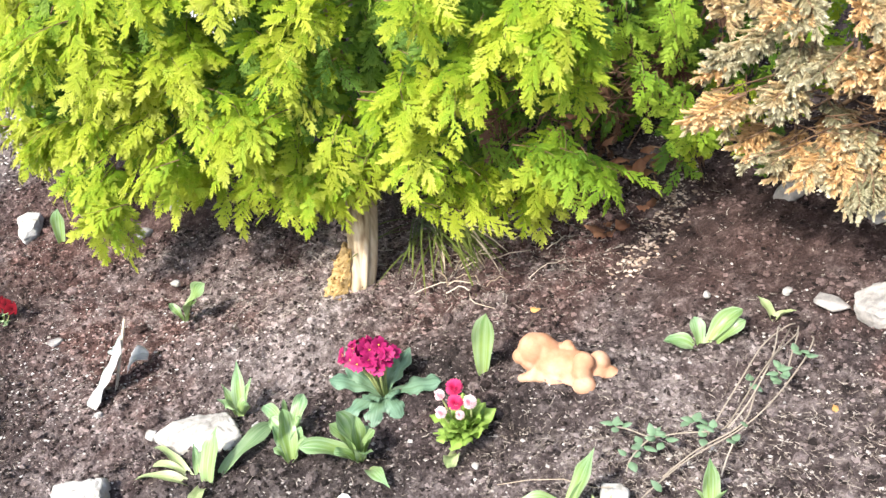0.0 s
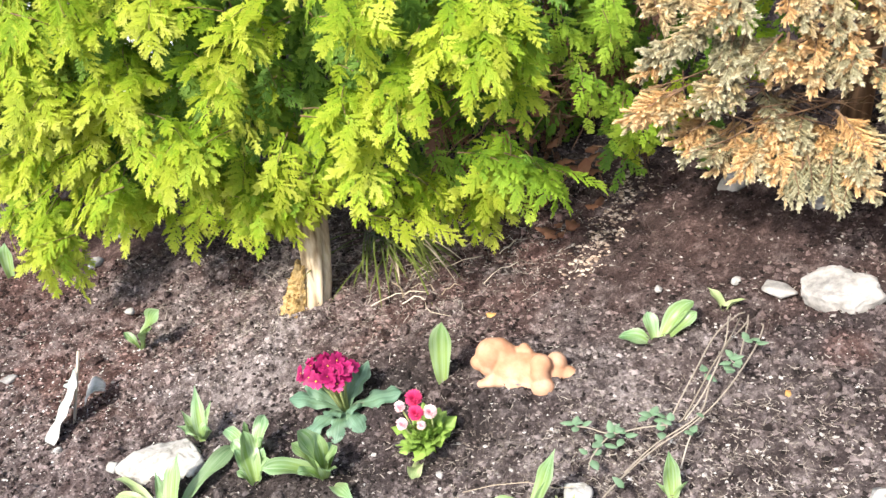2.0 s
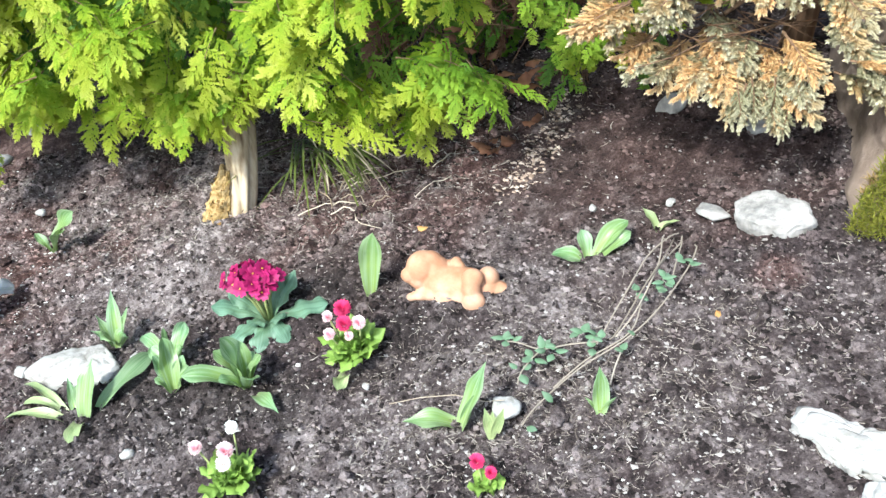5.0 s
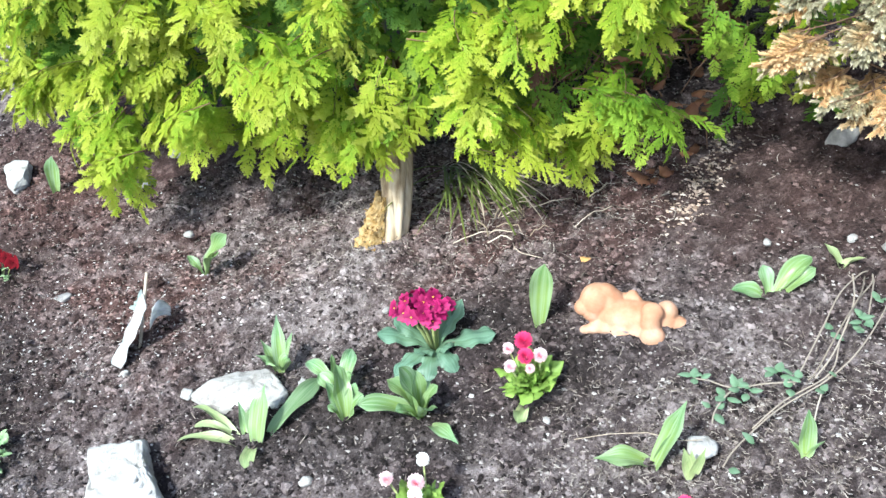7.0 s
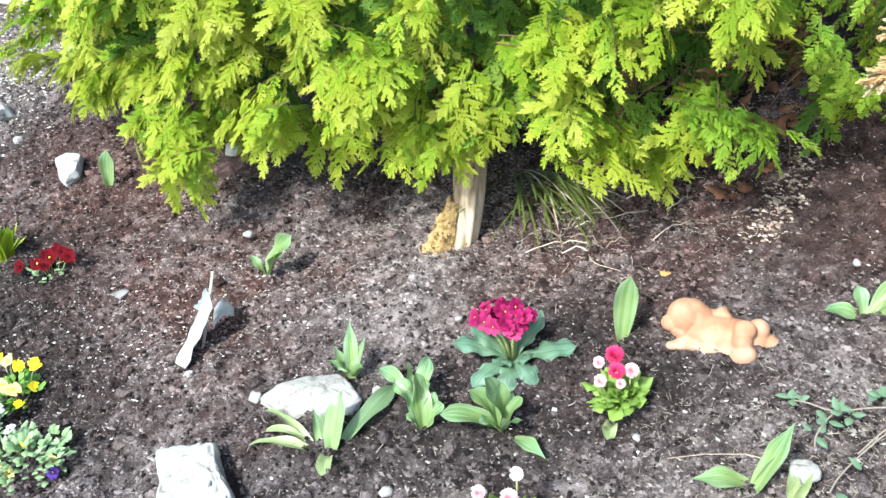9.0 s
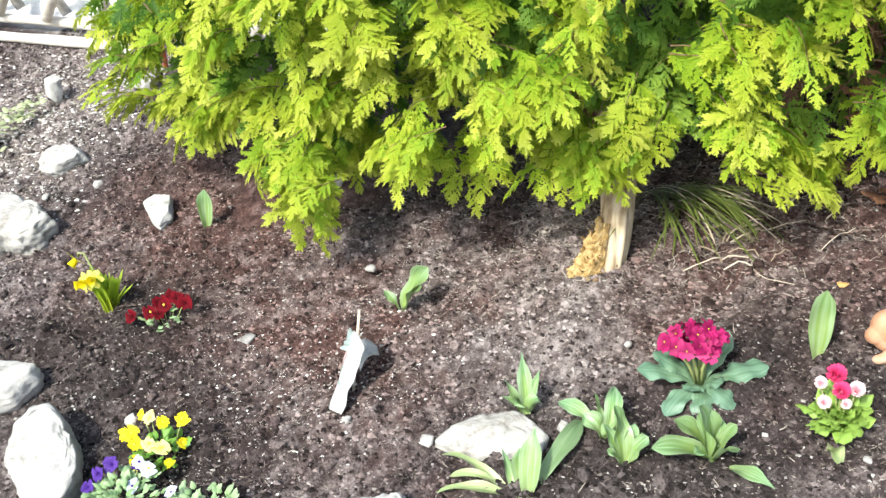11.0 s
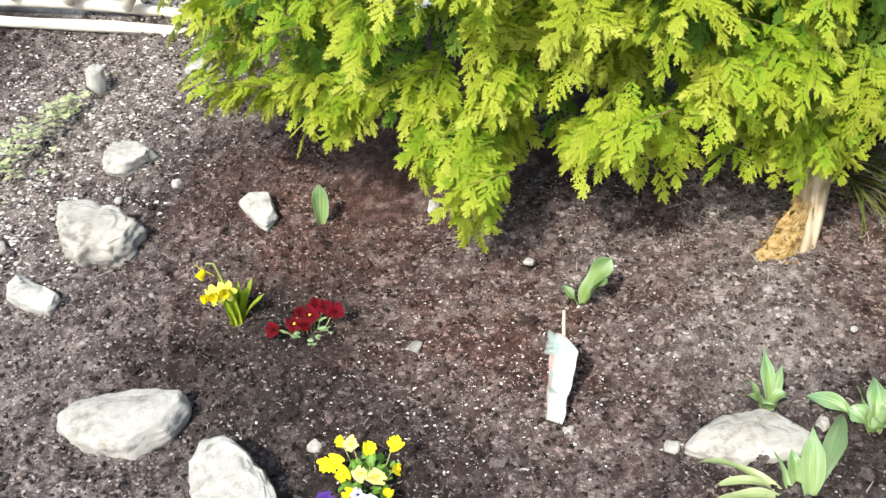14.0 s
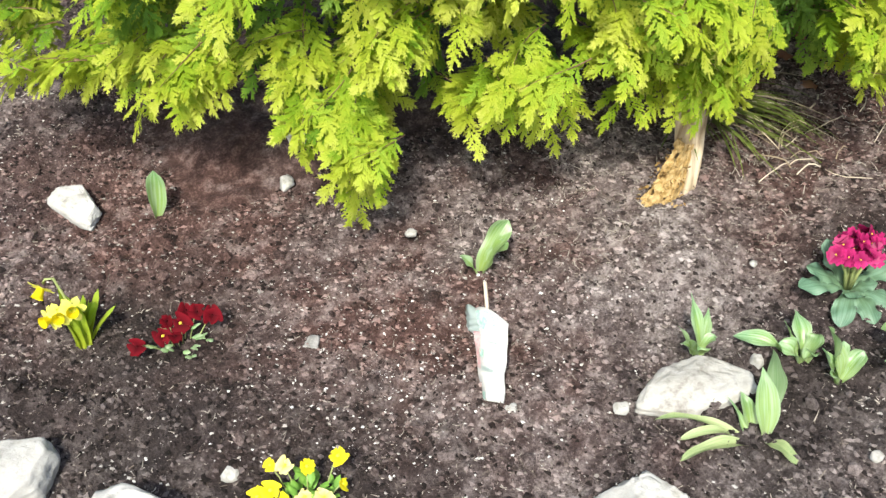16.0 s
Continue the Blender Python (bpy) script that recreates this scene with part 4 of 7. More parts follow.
# where the larger boughs reach furthest out
BOUGHS = [(0.25, 1.41, 0.63), (0.24, 1.37, 0.71), (0.20, 1.58, 0.29), (0.0, 1.45, 0.42), (0.09, 1.50, 0.36), (-0.21, 1.59, 0.34), (-0.30, 1.69, 0.275), (-0.40, 1.75, 0.225), (-0.28, 1.57, 0.55), (-0.02, 1.50, 0.53), (0.12, 1.43, 0.61), (0.17, 1.34, 0.69), (0.03, 1.42, 0.72),
          (-0.44, 1.60, 0.57), (-0.34, 1.53, 0.48), (-0.38, 1.61, 0.40), (-0.55, 1.66, 0.32), (-0.55, 1.79, 0.22), (-0.63, 1.66, 0.53), (-0.79, 1.74, 0.57), (-0.86, 1.88, 0.205), (-0.76, 1.82, 0.175), (-0.72, 1.80, 0.34), (-0.94, 1.95, 0.40),
          (-0.95, 2.06, 0.24), (-1.10, 2.14, 0.37), (-1.12, 2.32, 0.17), (-1.19, 2.35, 0.24), (-1.03, 2.20, 0.22), (-0.97, 2.22, 0.30), (-1.14, 2.48, 0.32), (-1.22, 2.52, 0.27), (-1.24, 2.38, 0.20), (-1.19, 2.28, 0.20), (-1.26, 2.45, 0.30), (-1.16, 2.34, 0.35), (-1.05, 2.10, 0.20), (-1.12, 2.22, 0.22), (-0.99, 2.06, 0.19), (-0.20, 1.56, 0.68), (-0.52, 1.62, 0.70), (-0.90, 1.86, 0.60)]


def build_thuja():
    rng = random.Random(5)
    bush = thing("thuja_bush", -0.165, 1.715, "golden-green thuja shrub with drooping flat sprays and bare trunk", "shrub", z=float(lie(-0.165, 1.715)))
    inv = bush.matrix_basis.inverted()
    tr = Shape()
    knots = [(-0.03, 0.008, -0.012, 0.022), (0.02, 0.013, -0.008, 0.025), (0.06, 0.017, 0.0, 0.026), (0.12, 0.020, 0.016, 0.028), (0.18, 0.022, 0.03, 0.030), (0.26, 0.016, 0.05, 0.029), (0.4, -0.02, 0.12, 0.024), (0.75, -0.06, 0.2, 0.02), (1.25, -0.08, 0.25, 0.01)]
    hs = list(np.linspace(-0.03, 0.28, 34)) + [0.34, 0.4, 0.55, 0.75, 1.0, 1.25]
    sides, verts, faces = 36, [], []
    for h in hs:
        cx, cy, r = (float(np.interp(h, [k[0] for k in knots], [k[q] for k in knots])) for q in (1, 2, 3))
        for q in range(sides):
            a = 2 * math.pi * q / sides
            groove = 0.13 * math.sin(a * 2 + 0.8 + h * 2) + 0.10 * math.sin(a * 5 + 1 + h * 3)
            k = r * (1 + groove + 0.16 * noise.noise(Vector((math.cos(a) * 2.2, math.sin(a) * 2.2, h * 7))) + 0.07 * noise.noise(Vector((math.cos(a) * 6, math.sin(a) * 6, h * 16))))
            verts.append((cx + math.cos(a) * k, cy + math.sin(a) * k, h))
    for i in range(len(hs) - 1):
        for q in range(sides):
            faces.append((i * sides + q, i * sides + (q + 1) % sides, (i + 1) * sides + (q + 1) % sides, (i + 1) * sides + q))
    tr.add(verts, faces)
    trunk = part("trunk", tr, BARK, bush, "pale barkless leaning trunk")
    # rotten flare on its left and front, ragged towards the soil
    fl = Shape()
    verts, faces, na, nh = [], [], 44, 40
    for k in range(nh):
        h = -0.02 + 0.135 * k / (nh - 1)
        t = max(0.0, min(1.0, 1 - h / 0.12))
        for q in range(na):
            a = 2.2 + 2.1 * q / (na - 1)
            edge = math.sin(math.pi * q / (na - 1)) ** 0.5
            lobe = 1 + 0.30 * math.sin(a * 4.3 + 0.6) + 0.18 * math.sin(a * 9 + h * 20)
            r = 0.014 + edge * (0.010 + 0.036 * t ** 1.25 * lobe)
            r += edge * (0.014 * noise.noise(Vector((a * 4, h * 38, 1.3))) + 0.008 * noise.noise(Vector((a * 11, h * 95, 5.1))) + 0.004 * noise.noise(Vector((a * 25, h * 210, 2.0))))
            verts.append((0.006 + math.cos(a) * r, -0.006 + math.sin(a) * r * 0.95, h))
    for k in range(nh - 1):
        for q in range(na - 1):
            if noise.noise(Vector((q * 0.33, k * 0.16, 8.0))) < 0.36:
                faces.append((k * na + q, k * na + q + 1, (k + 1) * na + q + 1, (k + 1) * na + q))
    fl.add(verts, faces)
    for _ in range(60):
        a = rng.uniform(2.4, 4.2)
        h = -0.012 + 0.10 * rng.random() ** 1.6
        r = 0.022 + 0.044 * max(0.0, 1 - h / 0.12) ** 1.15 + rng.uniform(-0.004, 0.008)
        p = Vector((0.006 + math.cos(a) * r, -0.006 + math.sin(a) * r * 0.95, h))
        leaf(fl, p, rng.uniform(0, 360), rng.uniform(0.006, 0.015), rng.uniform(0.004, 0.008), rng.uniform(-70, 70), rng.uniform(-40, 40), 0.4, "ovate", 3, 0.4, across=2, rng=rng)
    part("rotten_bark", fl, ROT, trunk, "flaky yellow rotten bark at the foot", False)
    # limbs from the trunk into the crown
    for k in range(12):
        x = -1.0 + 1.35 * k / 11
        z = rng.uniform(0.35, 0.9)
        y = crown_front(x, z) + 0.3
        a, b = inv @ Vector((-0.19, 1.84, 0.3 + 0.3 * rng.random())), inv @ Vector((x, y, z))
        mid = (a + b) / 2 + Vector((0, 0.05, 0.06))
        lm = Shape()
        tube(lm, [a, a.lerp(mid, 0.6), mid, mid.lerp(b, 0.6), b], [0.009, 0.007, 0.005, 0.0035, 0.002], 6)
        part("limb", lm, TWIG, bush)

    def hang(mesh, name, x, y, z, steep, yaw, roll, size):
        out = Vector((math.sin(yaw), -math.cos(yaw), 0))
        ahead = out * math.cos(steep) - Vector((0, 0, 1)) * math.sin(steep)
        up = out * math.sin(steep) + Vector((0, 0, 1)) * math.cos(steep)
        up = Matrix.Rotation(roll, 3, ahead) @ up
        ob = part(name, mesh, None, bush)
        m = turned(Vector((0, 0, 0)), ahead, up) @ Matrix.Scale(size, 4)
        # its outer tip comes to lie at x, y, z
        m.translation = Vector((x, y, z)) - m @ Vector((REACH + 0.055, 0, -BEND * REACH - 0.03))
        ob.matrix_basis = inv @ m

    def clump(x, y, z, n, wide, size):
        """Branches that fan out from one limb's end; the middle one stands forward."""
        turn = float(np.interp(x, [-1.2, -0.9, -0.3, 0.3, 0.45], [-1.2, -0.5, 0.0, 0.15, 0.6]))
        for k in range(n):
            a = rng.uniform(0, 6.283)
            r = 0.0 if k == 0 else wide * rng.uniform(0.55, 1.1)
            dx, dz = r * math.cos(a), r * math.sin(a) * 0.75
            yaw = turn + dx * 15 + rng.uniform(-0.5, 0.5)
            steep = 0.10 - dz * 5.0 + rng.uniform(-0.3, 0.3)
            hang(rng.choice(THUJA_MESHES), "foliage_branch", x + dx, y + 9.0 * r * r + rng.uniform(-0.01, 0.02), z + dz, steep, yaw, rng.uniform(-0.35, 0.35), size * rng.uniform(0.8, 1.1))

    # boughs that stand out of the crown, then the fill between them, set back
    for x, y, z in BOUGHS:
        clump(x, y, z, 4, 0.075, 0.95)
    lift, r = 0.02, 0
    while lift < 0.95:
        x = -1.2 + 0.065 * (r % 2)
        while x < 0.38:
            xx = x + rng.uniform(-0.03, 0.03)
            z = crown_hem(xx) + lift + rng.uniform(-0.02, 0.02)
            near = min((bx - xx) ** 2 + (bz - z) ** 2 for bx, by, bz in BOUGHS)
            gap = (-0.15 < xx < -0.03 and 0.32 < z < 0.68) or (xx > HOLE[0] and HOLE[1] < z < HOLE[2]) or (xx > 0.22 and z < 0.68)
            if near > 0.07 ** 2 and not gap:
                clump(xx, crown_front(xx, z) + rng.uniform(0.0, 0.09), z, 4, 0.085, 0.95)
            x += rng.uniform(0.125, 0.15)
        lift += 0.11
        r += 1
    # inner layer, its leaf colour darkened for shade
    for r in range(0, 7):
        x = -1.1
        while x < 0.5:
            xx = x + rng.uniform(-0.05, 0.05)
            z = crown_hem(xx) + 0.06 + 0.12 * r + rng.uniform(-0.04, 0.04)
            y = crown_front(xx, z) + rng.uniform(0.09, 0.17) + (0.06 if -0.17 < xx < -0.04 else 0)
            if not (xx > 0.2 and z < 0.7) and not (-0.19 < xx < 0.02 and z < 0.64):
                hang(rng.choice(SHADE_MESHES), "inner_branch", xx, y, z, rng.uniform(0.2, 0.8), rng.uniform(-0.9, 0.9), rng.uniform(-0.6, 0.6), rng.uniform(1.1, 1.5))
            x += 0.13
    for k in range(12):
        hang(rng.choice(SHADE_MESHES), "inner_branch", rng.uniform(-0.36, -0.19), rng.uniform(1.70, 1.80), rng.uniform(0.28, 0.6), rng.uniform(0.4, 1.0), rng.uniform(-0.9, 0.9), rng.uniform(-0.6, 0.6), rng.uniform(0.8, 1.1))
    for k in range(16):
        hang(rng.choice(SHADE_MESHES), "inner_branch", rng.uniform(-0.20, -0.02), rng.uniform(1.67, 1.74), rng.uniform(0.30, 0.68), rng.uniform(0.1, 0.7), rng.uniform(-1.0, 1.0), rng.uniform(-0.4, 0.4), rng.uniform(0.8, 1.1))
    # the flank of the part right of the trunk, also darkened for shade
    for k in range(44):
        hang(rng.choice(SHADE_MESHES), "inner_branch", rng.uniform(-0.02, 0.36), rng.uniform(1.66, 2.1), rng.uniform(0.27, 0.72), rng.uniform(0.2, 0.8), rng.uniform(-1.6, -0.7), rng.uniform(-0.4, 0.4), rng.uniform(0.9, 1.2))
    # low tips before the trunk, and one long branch hanging to the soil
    for x, y, z, s in ((-0.28, 1.66, 0.25, 0.8), (-0.225, 1.63, 0.265, 0.8), (-0.175, 1.63, 0.275, 0.75), (-0.25, 1.65, 0.34, 0.8), (-0.16, 1.62, 0.31, 0.8), (-0.13, 1.63, 0.33, 0.7), (-0.18, 1.61, 0.37, 0.8),
                       (-0.71, 1.89, 0.025, 0.7), (-0.74, 1.86, 0.07, 0.9), (-0.76, 1.84, 0.10, 0.9), (-0.72, 1.83, 0.13, 1.0), (0.20, 1.52, 0.36, 0.9), (0.24, 1.52, 0.38, 0.8)):
        hang(rng.choice(THUJA_MESHES), "foliage_branch", x, y, z, rng.uniform(0.4, 0.9), rng.uniform(-0.5, 0.5), rng.uniform(-0.4, 0.4), s)
    # one low arm that reaches out to the right
    for x, y, z, steep, yaw, s in ((0.395, 1.46, 0.45, -0.15, 1.35, 0.9), (0.30, 1.47, 0.405, 0.3, 0.8, 0.8), (0.35, 1.45, 0.42, 0.25, 1.1, 0.8), (0.33, 1.46, 0.395, 0.7, 0.7, 0.7), (0.27, 1.49, 0.385, 0.5, 0.4, 0.8), (0.29, 1.48, 0.45, 0.0, 1.2, 0.8)):
        hang(rng.choice(GREEN_MESHES), "foliage_branch", x, y, z, steep, yaw, rng.uniform(-0.2, 0.2), s)
    # foliage deep inside, which closes the crown
    for k in range(44):
        x, z = rng.uniform(-1.0, 0.1), rng.uniform(0.42, 0.92)
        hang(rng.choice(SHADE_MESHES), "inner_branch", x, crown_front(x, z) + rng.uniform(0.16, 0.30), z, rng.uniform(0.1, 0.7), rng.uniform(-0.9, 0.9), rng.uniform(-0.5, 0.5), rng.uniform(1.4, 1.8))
    # the top of the crown
    for k in range(60):
        x, y = rng.uniform(-0.95, 0.2), rng.uniform(1.75, 2.6)
        hang(rng.choice(THUJA_MESHES), "foliage_branch", x, y, rng.uniform(0.95, 1.2) - 0.25 * abs(x + 0.35), 0.15, rng.uniform(-3.1, 3.1), rng.uniform(-0.3, 0.3), rng.uniform(1.3, 1.9))
    # far side, closing the bush
    for k in range(40):
        a = rng.uniform(0.1, 3.04)
        x, y = -0.35 + 0.75 * math.cos(a), 2.2 + 0.6 * math.sin(a)
        yaw = math.atan2(math.cos(a), -math.sin(a))
        hang(rng.choice(THUJA_MESHES), "foliage_branch", x, y, rng.uniform(0.5, 1.2), 0.5, yaw, rng.uniform(-0.4, 0.4), rng.uniform(1.5, 2.2))


build_thuja()


# ---- second thuja behind ----
def build_back_thuja():
    rng = random.Random(15)
    bush = thing("thuja_hedge", 0.55, 2.2, "dark green thuja in shade behind the other shrubs", "shrub", z=float(lie(0.55, 2.2)))
    inv = bush.matrix_basis.inverted()
    tr = Shape()
    tube(tr, [(0, 0, -0.03), (0.02, 0, 0.4), (0.0, 0.03, 0.9), (0, 0.05, 1.3)], [0.03, 0.025, 0.018, 0.008], 9)
    part("trunk", tr, TWIG, bush)
    for k in range(60):
        x = rng.uniform(0.2, 1.25)
        z = float(lie(x, 1.8)) + rng.uniform(0.18, 1.1)
        y = rng.uniform(1.66, 1.95)
        if 0.2 < x < 0.56 and z < 0.8:
            y += 0.35
        yaw = rng.uniform(-0.7, 0.7)
        steep = rng.uniform(0.7, 1.3)
        out = Vector((math.sin(yaw), -math.cos(yaw), 0))
        # most branches here take the leaf colour darkened for shade
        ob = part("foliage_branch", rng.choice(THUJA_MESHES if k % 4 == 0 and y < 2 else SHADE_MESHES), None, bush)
        ob.matrix_basis = inv @ turned(Vector((x, y, z)), out * math.cos(steep) - Vector((0, 0, math.sin(steep))), out * math.sin(steep) + Vector((0, 0, math.cos(steep)))) @ Matrix.Scale(rng.uniform(0.9, 1.3), 4)


build_back_thuja()


def hanging_spray(x, y, z, mesh, size, yaw, steep):
    bush = bpy.data.objects["thuja_hedge"]
    out = Vector((math.sin(yaw), -math.cos(yaw), 0))
    ob = part("foliage_branch", mesh, None, bush)
    ob.matrix_basis = bush.matrix_basis.inverted() @ turned(Vector((x, y, z)), out * math.cos(steep) - Vector((0, 0, math.sin(steep))), out * math.sin(steep) + Vector((0, 0, math.cos(steep)))) @ Matrix.Scale(size, 4)


brng = random.Random(77)
for hx, hy, hz, hs in ((0.40, 1.46, 0.76, 0.55), (0.42, 1.47, 0.79, 0.55), (0.372, 1.50, 0.66, 0.5), (0.385, 1.50, 0.62, 0.45), (0.40, 1.51, 0.64, 0.45), (0.455, 1.52, 0.575, 0.5), (0.49, 1.52, 0.56, 0.5), (0.44, 1.54, 0.56, 0.5), (0.52, 1.54, 0.57, 0.55), (0.47, 1.62, 0.58, 0.7), (0.36, 1.58, 0.74, 0.8), (0.42, 1.58, 0.78, 0.8)):
    hanging_spray(hx, hy, hz, GREEN_MESHES[int(hx * 100) % 3], hs, brng.uniform(-0.6, 0.6), brng.uniform(1.0, 1.4))
for k in range(12):
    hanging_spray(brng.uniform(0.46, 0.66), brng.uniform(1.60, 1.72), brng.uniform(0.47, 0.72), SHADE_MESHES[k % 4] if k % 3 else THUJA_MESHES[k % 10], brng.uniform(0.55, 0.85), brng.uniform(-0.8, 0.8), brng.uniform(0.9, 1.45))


for k in range(10):
    hanging_spray(brng.uniform(0.12, 0.62), brng.uniform(1.74, 2.0), brng.uniform(0.78, 1.1), GREEN_MESHES[k % 3], brng.uniform(0.9, 1.3), brng.uniform(-0.8, 0.8), brng.uniform(0.8, 1.4))
# dead brown sprays left hanging in the gap
for k in range(22):
    hanging_spray(brng.uniform(0.14, 0.56), brng.uniform(1.68, 1.95), brng.uniform(0.36, 0.80), DEAD_MESHES[k % 3], brng.uniform(0.6, 1.0), brng.uniform(-1.2, 1.2), brng.uniform(0.5, 1.4))
for k in range(26):
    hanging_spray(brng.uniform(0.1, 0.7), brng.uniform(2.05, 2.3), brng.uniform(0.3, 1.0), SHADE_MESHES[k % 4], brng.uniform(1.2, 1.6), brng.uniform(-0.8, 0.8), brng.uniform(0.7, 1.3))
BROWNLEAF = leafy("brown_dead_leaf", (0.20, 0.085, 0.045), (0.40, 0.20, 0.11), 0.3, 0.7, 60, 0.5)
for k in range(22):
    hedge = bpy.data.objects["thuja_hedge"]
    dl = Shape()
    cx, cz = ((0.295, 0.45), (0.41, 0.385))[k % 2]
    leaf(dl, (cx + brng.uniform(-0.05, 0.05), brng.uniform(1.64, 1.72), cz + brng.uniform(-0.035, 0.035)), brng.uniform(0, 360), brng.uniform(0.03, 0.05), brng.uniform(0.02, 0.032), brng.uniform(-50, 60), brng.uniform(-60, 40), 0.5, "ovate", 6, 0.3, across=4, rng=brng)
    part("dead_leaf", dl, BROWNLEAF, hedge, "curled brown dead leaf").matrix_basis = hedge.matrix_basis.inverted()
for k in range(60):
    hedge = bpy.data.objects["thuja_hedge"]
    a = Vector((brng.uniform(0.16, 0.46), brng.uniform(1.62, 1.74), brng.uniform(0.36, 0.62)))
    b = a + Vector((brng.uniform(-0.12, 0.12), brng.uniform(-0.06, 0.04), brng.uniform(-0.08, 0.08)))
    tw = Shape()
    tube(tw, [a, a.lerp(b, 0.5) + Vector((0, 0, brng.uniform(-0.012, 0.012))), b], [0.0018, 0.0014, 0.0008], 4)
    ob = part("bare_twig", tw, TWIG, hedge)
    ob.matrix_basis = hedge.matrix_basis.inverted()


# ---- browned conifer ----
def needle_branch(seed):
    rng = random.Random(seed)
    sh = Shape()
    reach = 0.11

    def brush(a, d, n, thick, tone):
        d = d.normalized()
        u, v, _ = frame_of(d)
        tube(sh, [a, a + d * n * 0.5, a + d * n], [thick, thick * 0.8, thick * 0.3], 3, 1)
        verts, faces, vals = [], [], []
        for i in range(int(n * 1700)):
            s = rng.random() ** 0.8
            ang = rng.uniform(0, 6.283)
            r = u * math.cos(ang) + v * math.sin(ang)
            e = (d * rng.uniform(0.7, 1.2) + r * rng.uniform(0.35, 0.85) - Vector((0, 0, 0.25))).normalized()
            w = e.cross(d).normalized() * 0.0015
            o = a + d * n * s
            m = rng.uniform(0.007, 0.0125)
            k = len(verts)
            verts.extend([o - w, o + w, o + e * m * 0.7 + w * 0.8, o + e * m, o + e * m * 0.7 - w * 0.8])
            faces.append((k, k + 1, k + 2, k + 3, k + 4))
            q = tone + 0.3 * s + rng.uniform(-0.08, 0.08)
            vals.extend([q * 0.6, q * 0.6, q * 0.9, q, q * 0.9])
        sh.add(verts, faces, 0, [min(1, x) for x in vals])

    o = Vector((0, 0, 0))
    for i in range(24):
        s = 0.15 + 0.85 * i / 23
        p = Vector((reach * s, 0, -0.18 * reach * s * s))
        sw = rng.uniform(-0.35, 0.35) if i > 19 else rng.uniform(0.35, 1.1) * (1 if i % 2 else -1)
        d = Vector((math.cos(sw), math.sin(sw), rng.uniform(-0.55, 0.25)))
        brush(p, d, rng.uniform(0.022, 0.040) * (1.15 - 0.3 * s), 0.001, 0.3 + 0.5 * s)
    tube(sh, [o, Vector((reach * 0.5, 0, -0.045 * reach)), Vector((reach, 0, -0.18 * reach))], [0.003, 0.0022, 0.001], 5, 1)
    return sh


TAN_MESHES = [needle_branch(k).mesh("needle_branch", [NEEDLE_TAN, TWIG], False) for k in range(4)]
GREY_MESHES = [needle_branch(10 + k).mesh("needle_branch", [NEEDLE_GREY, TWIG], False) for k in range(4)]


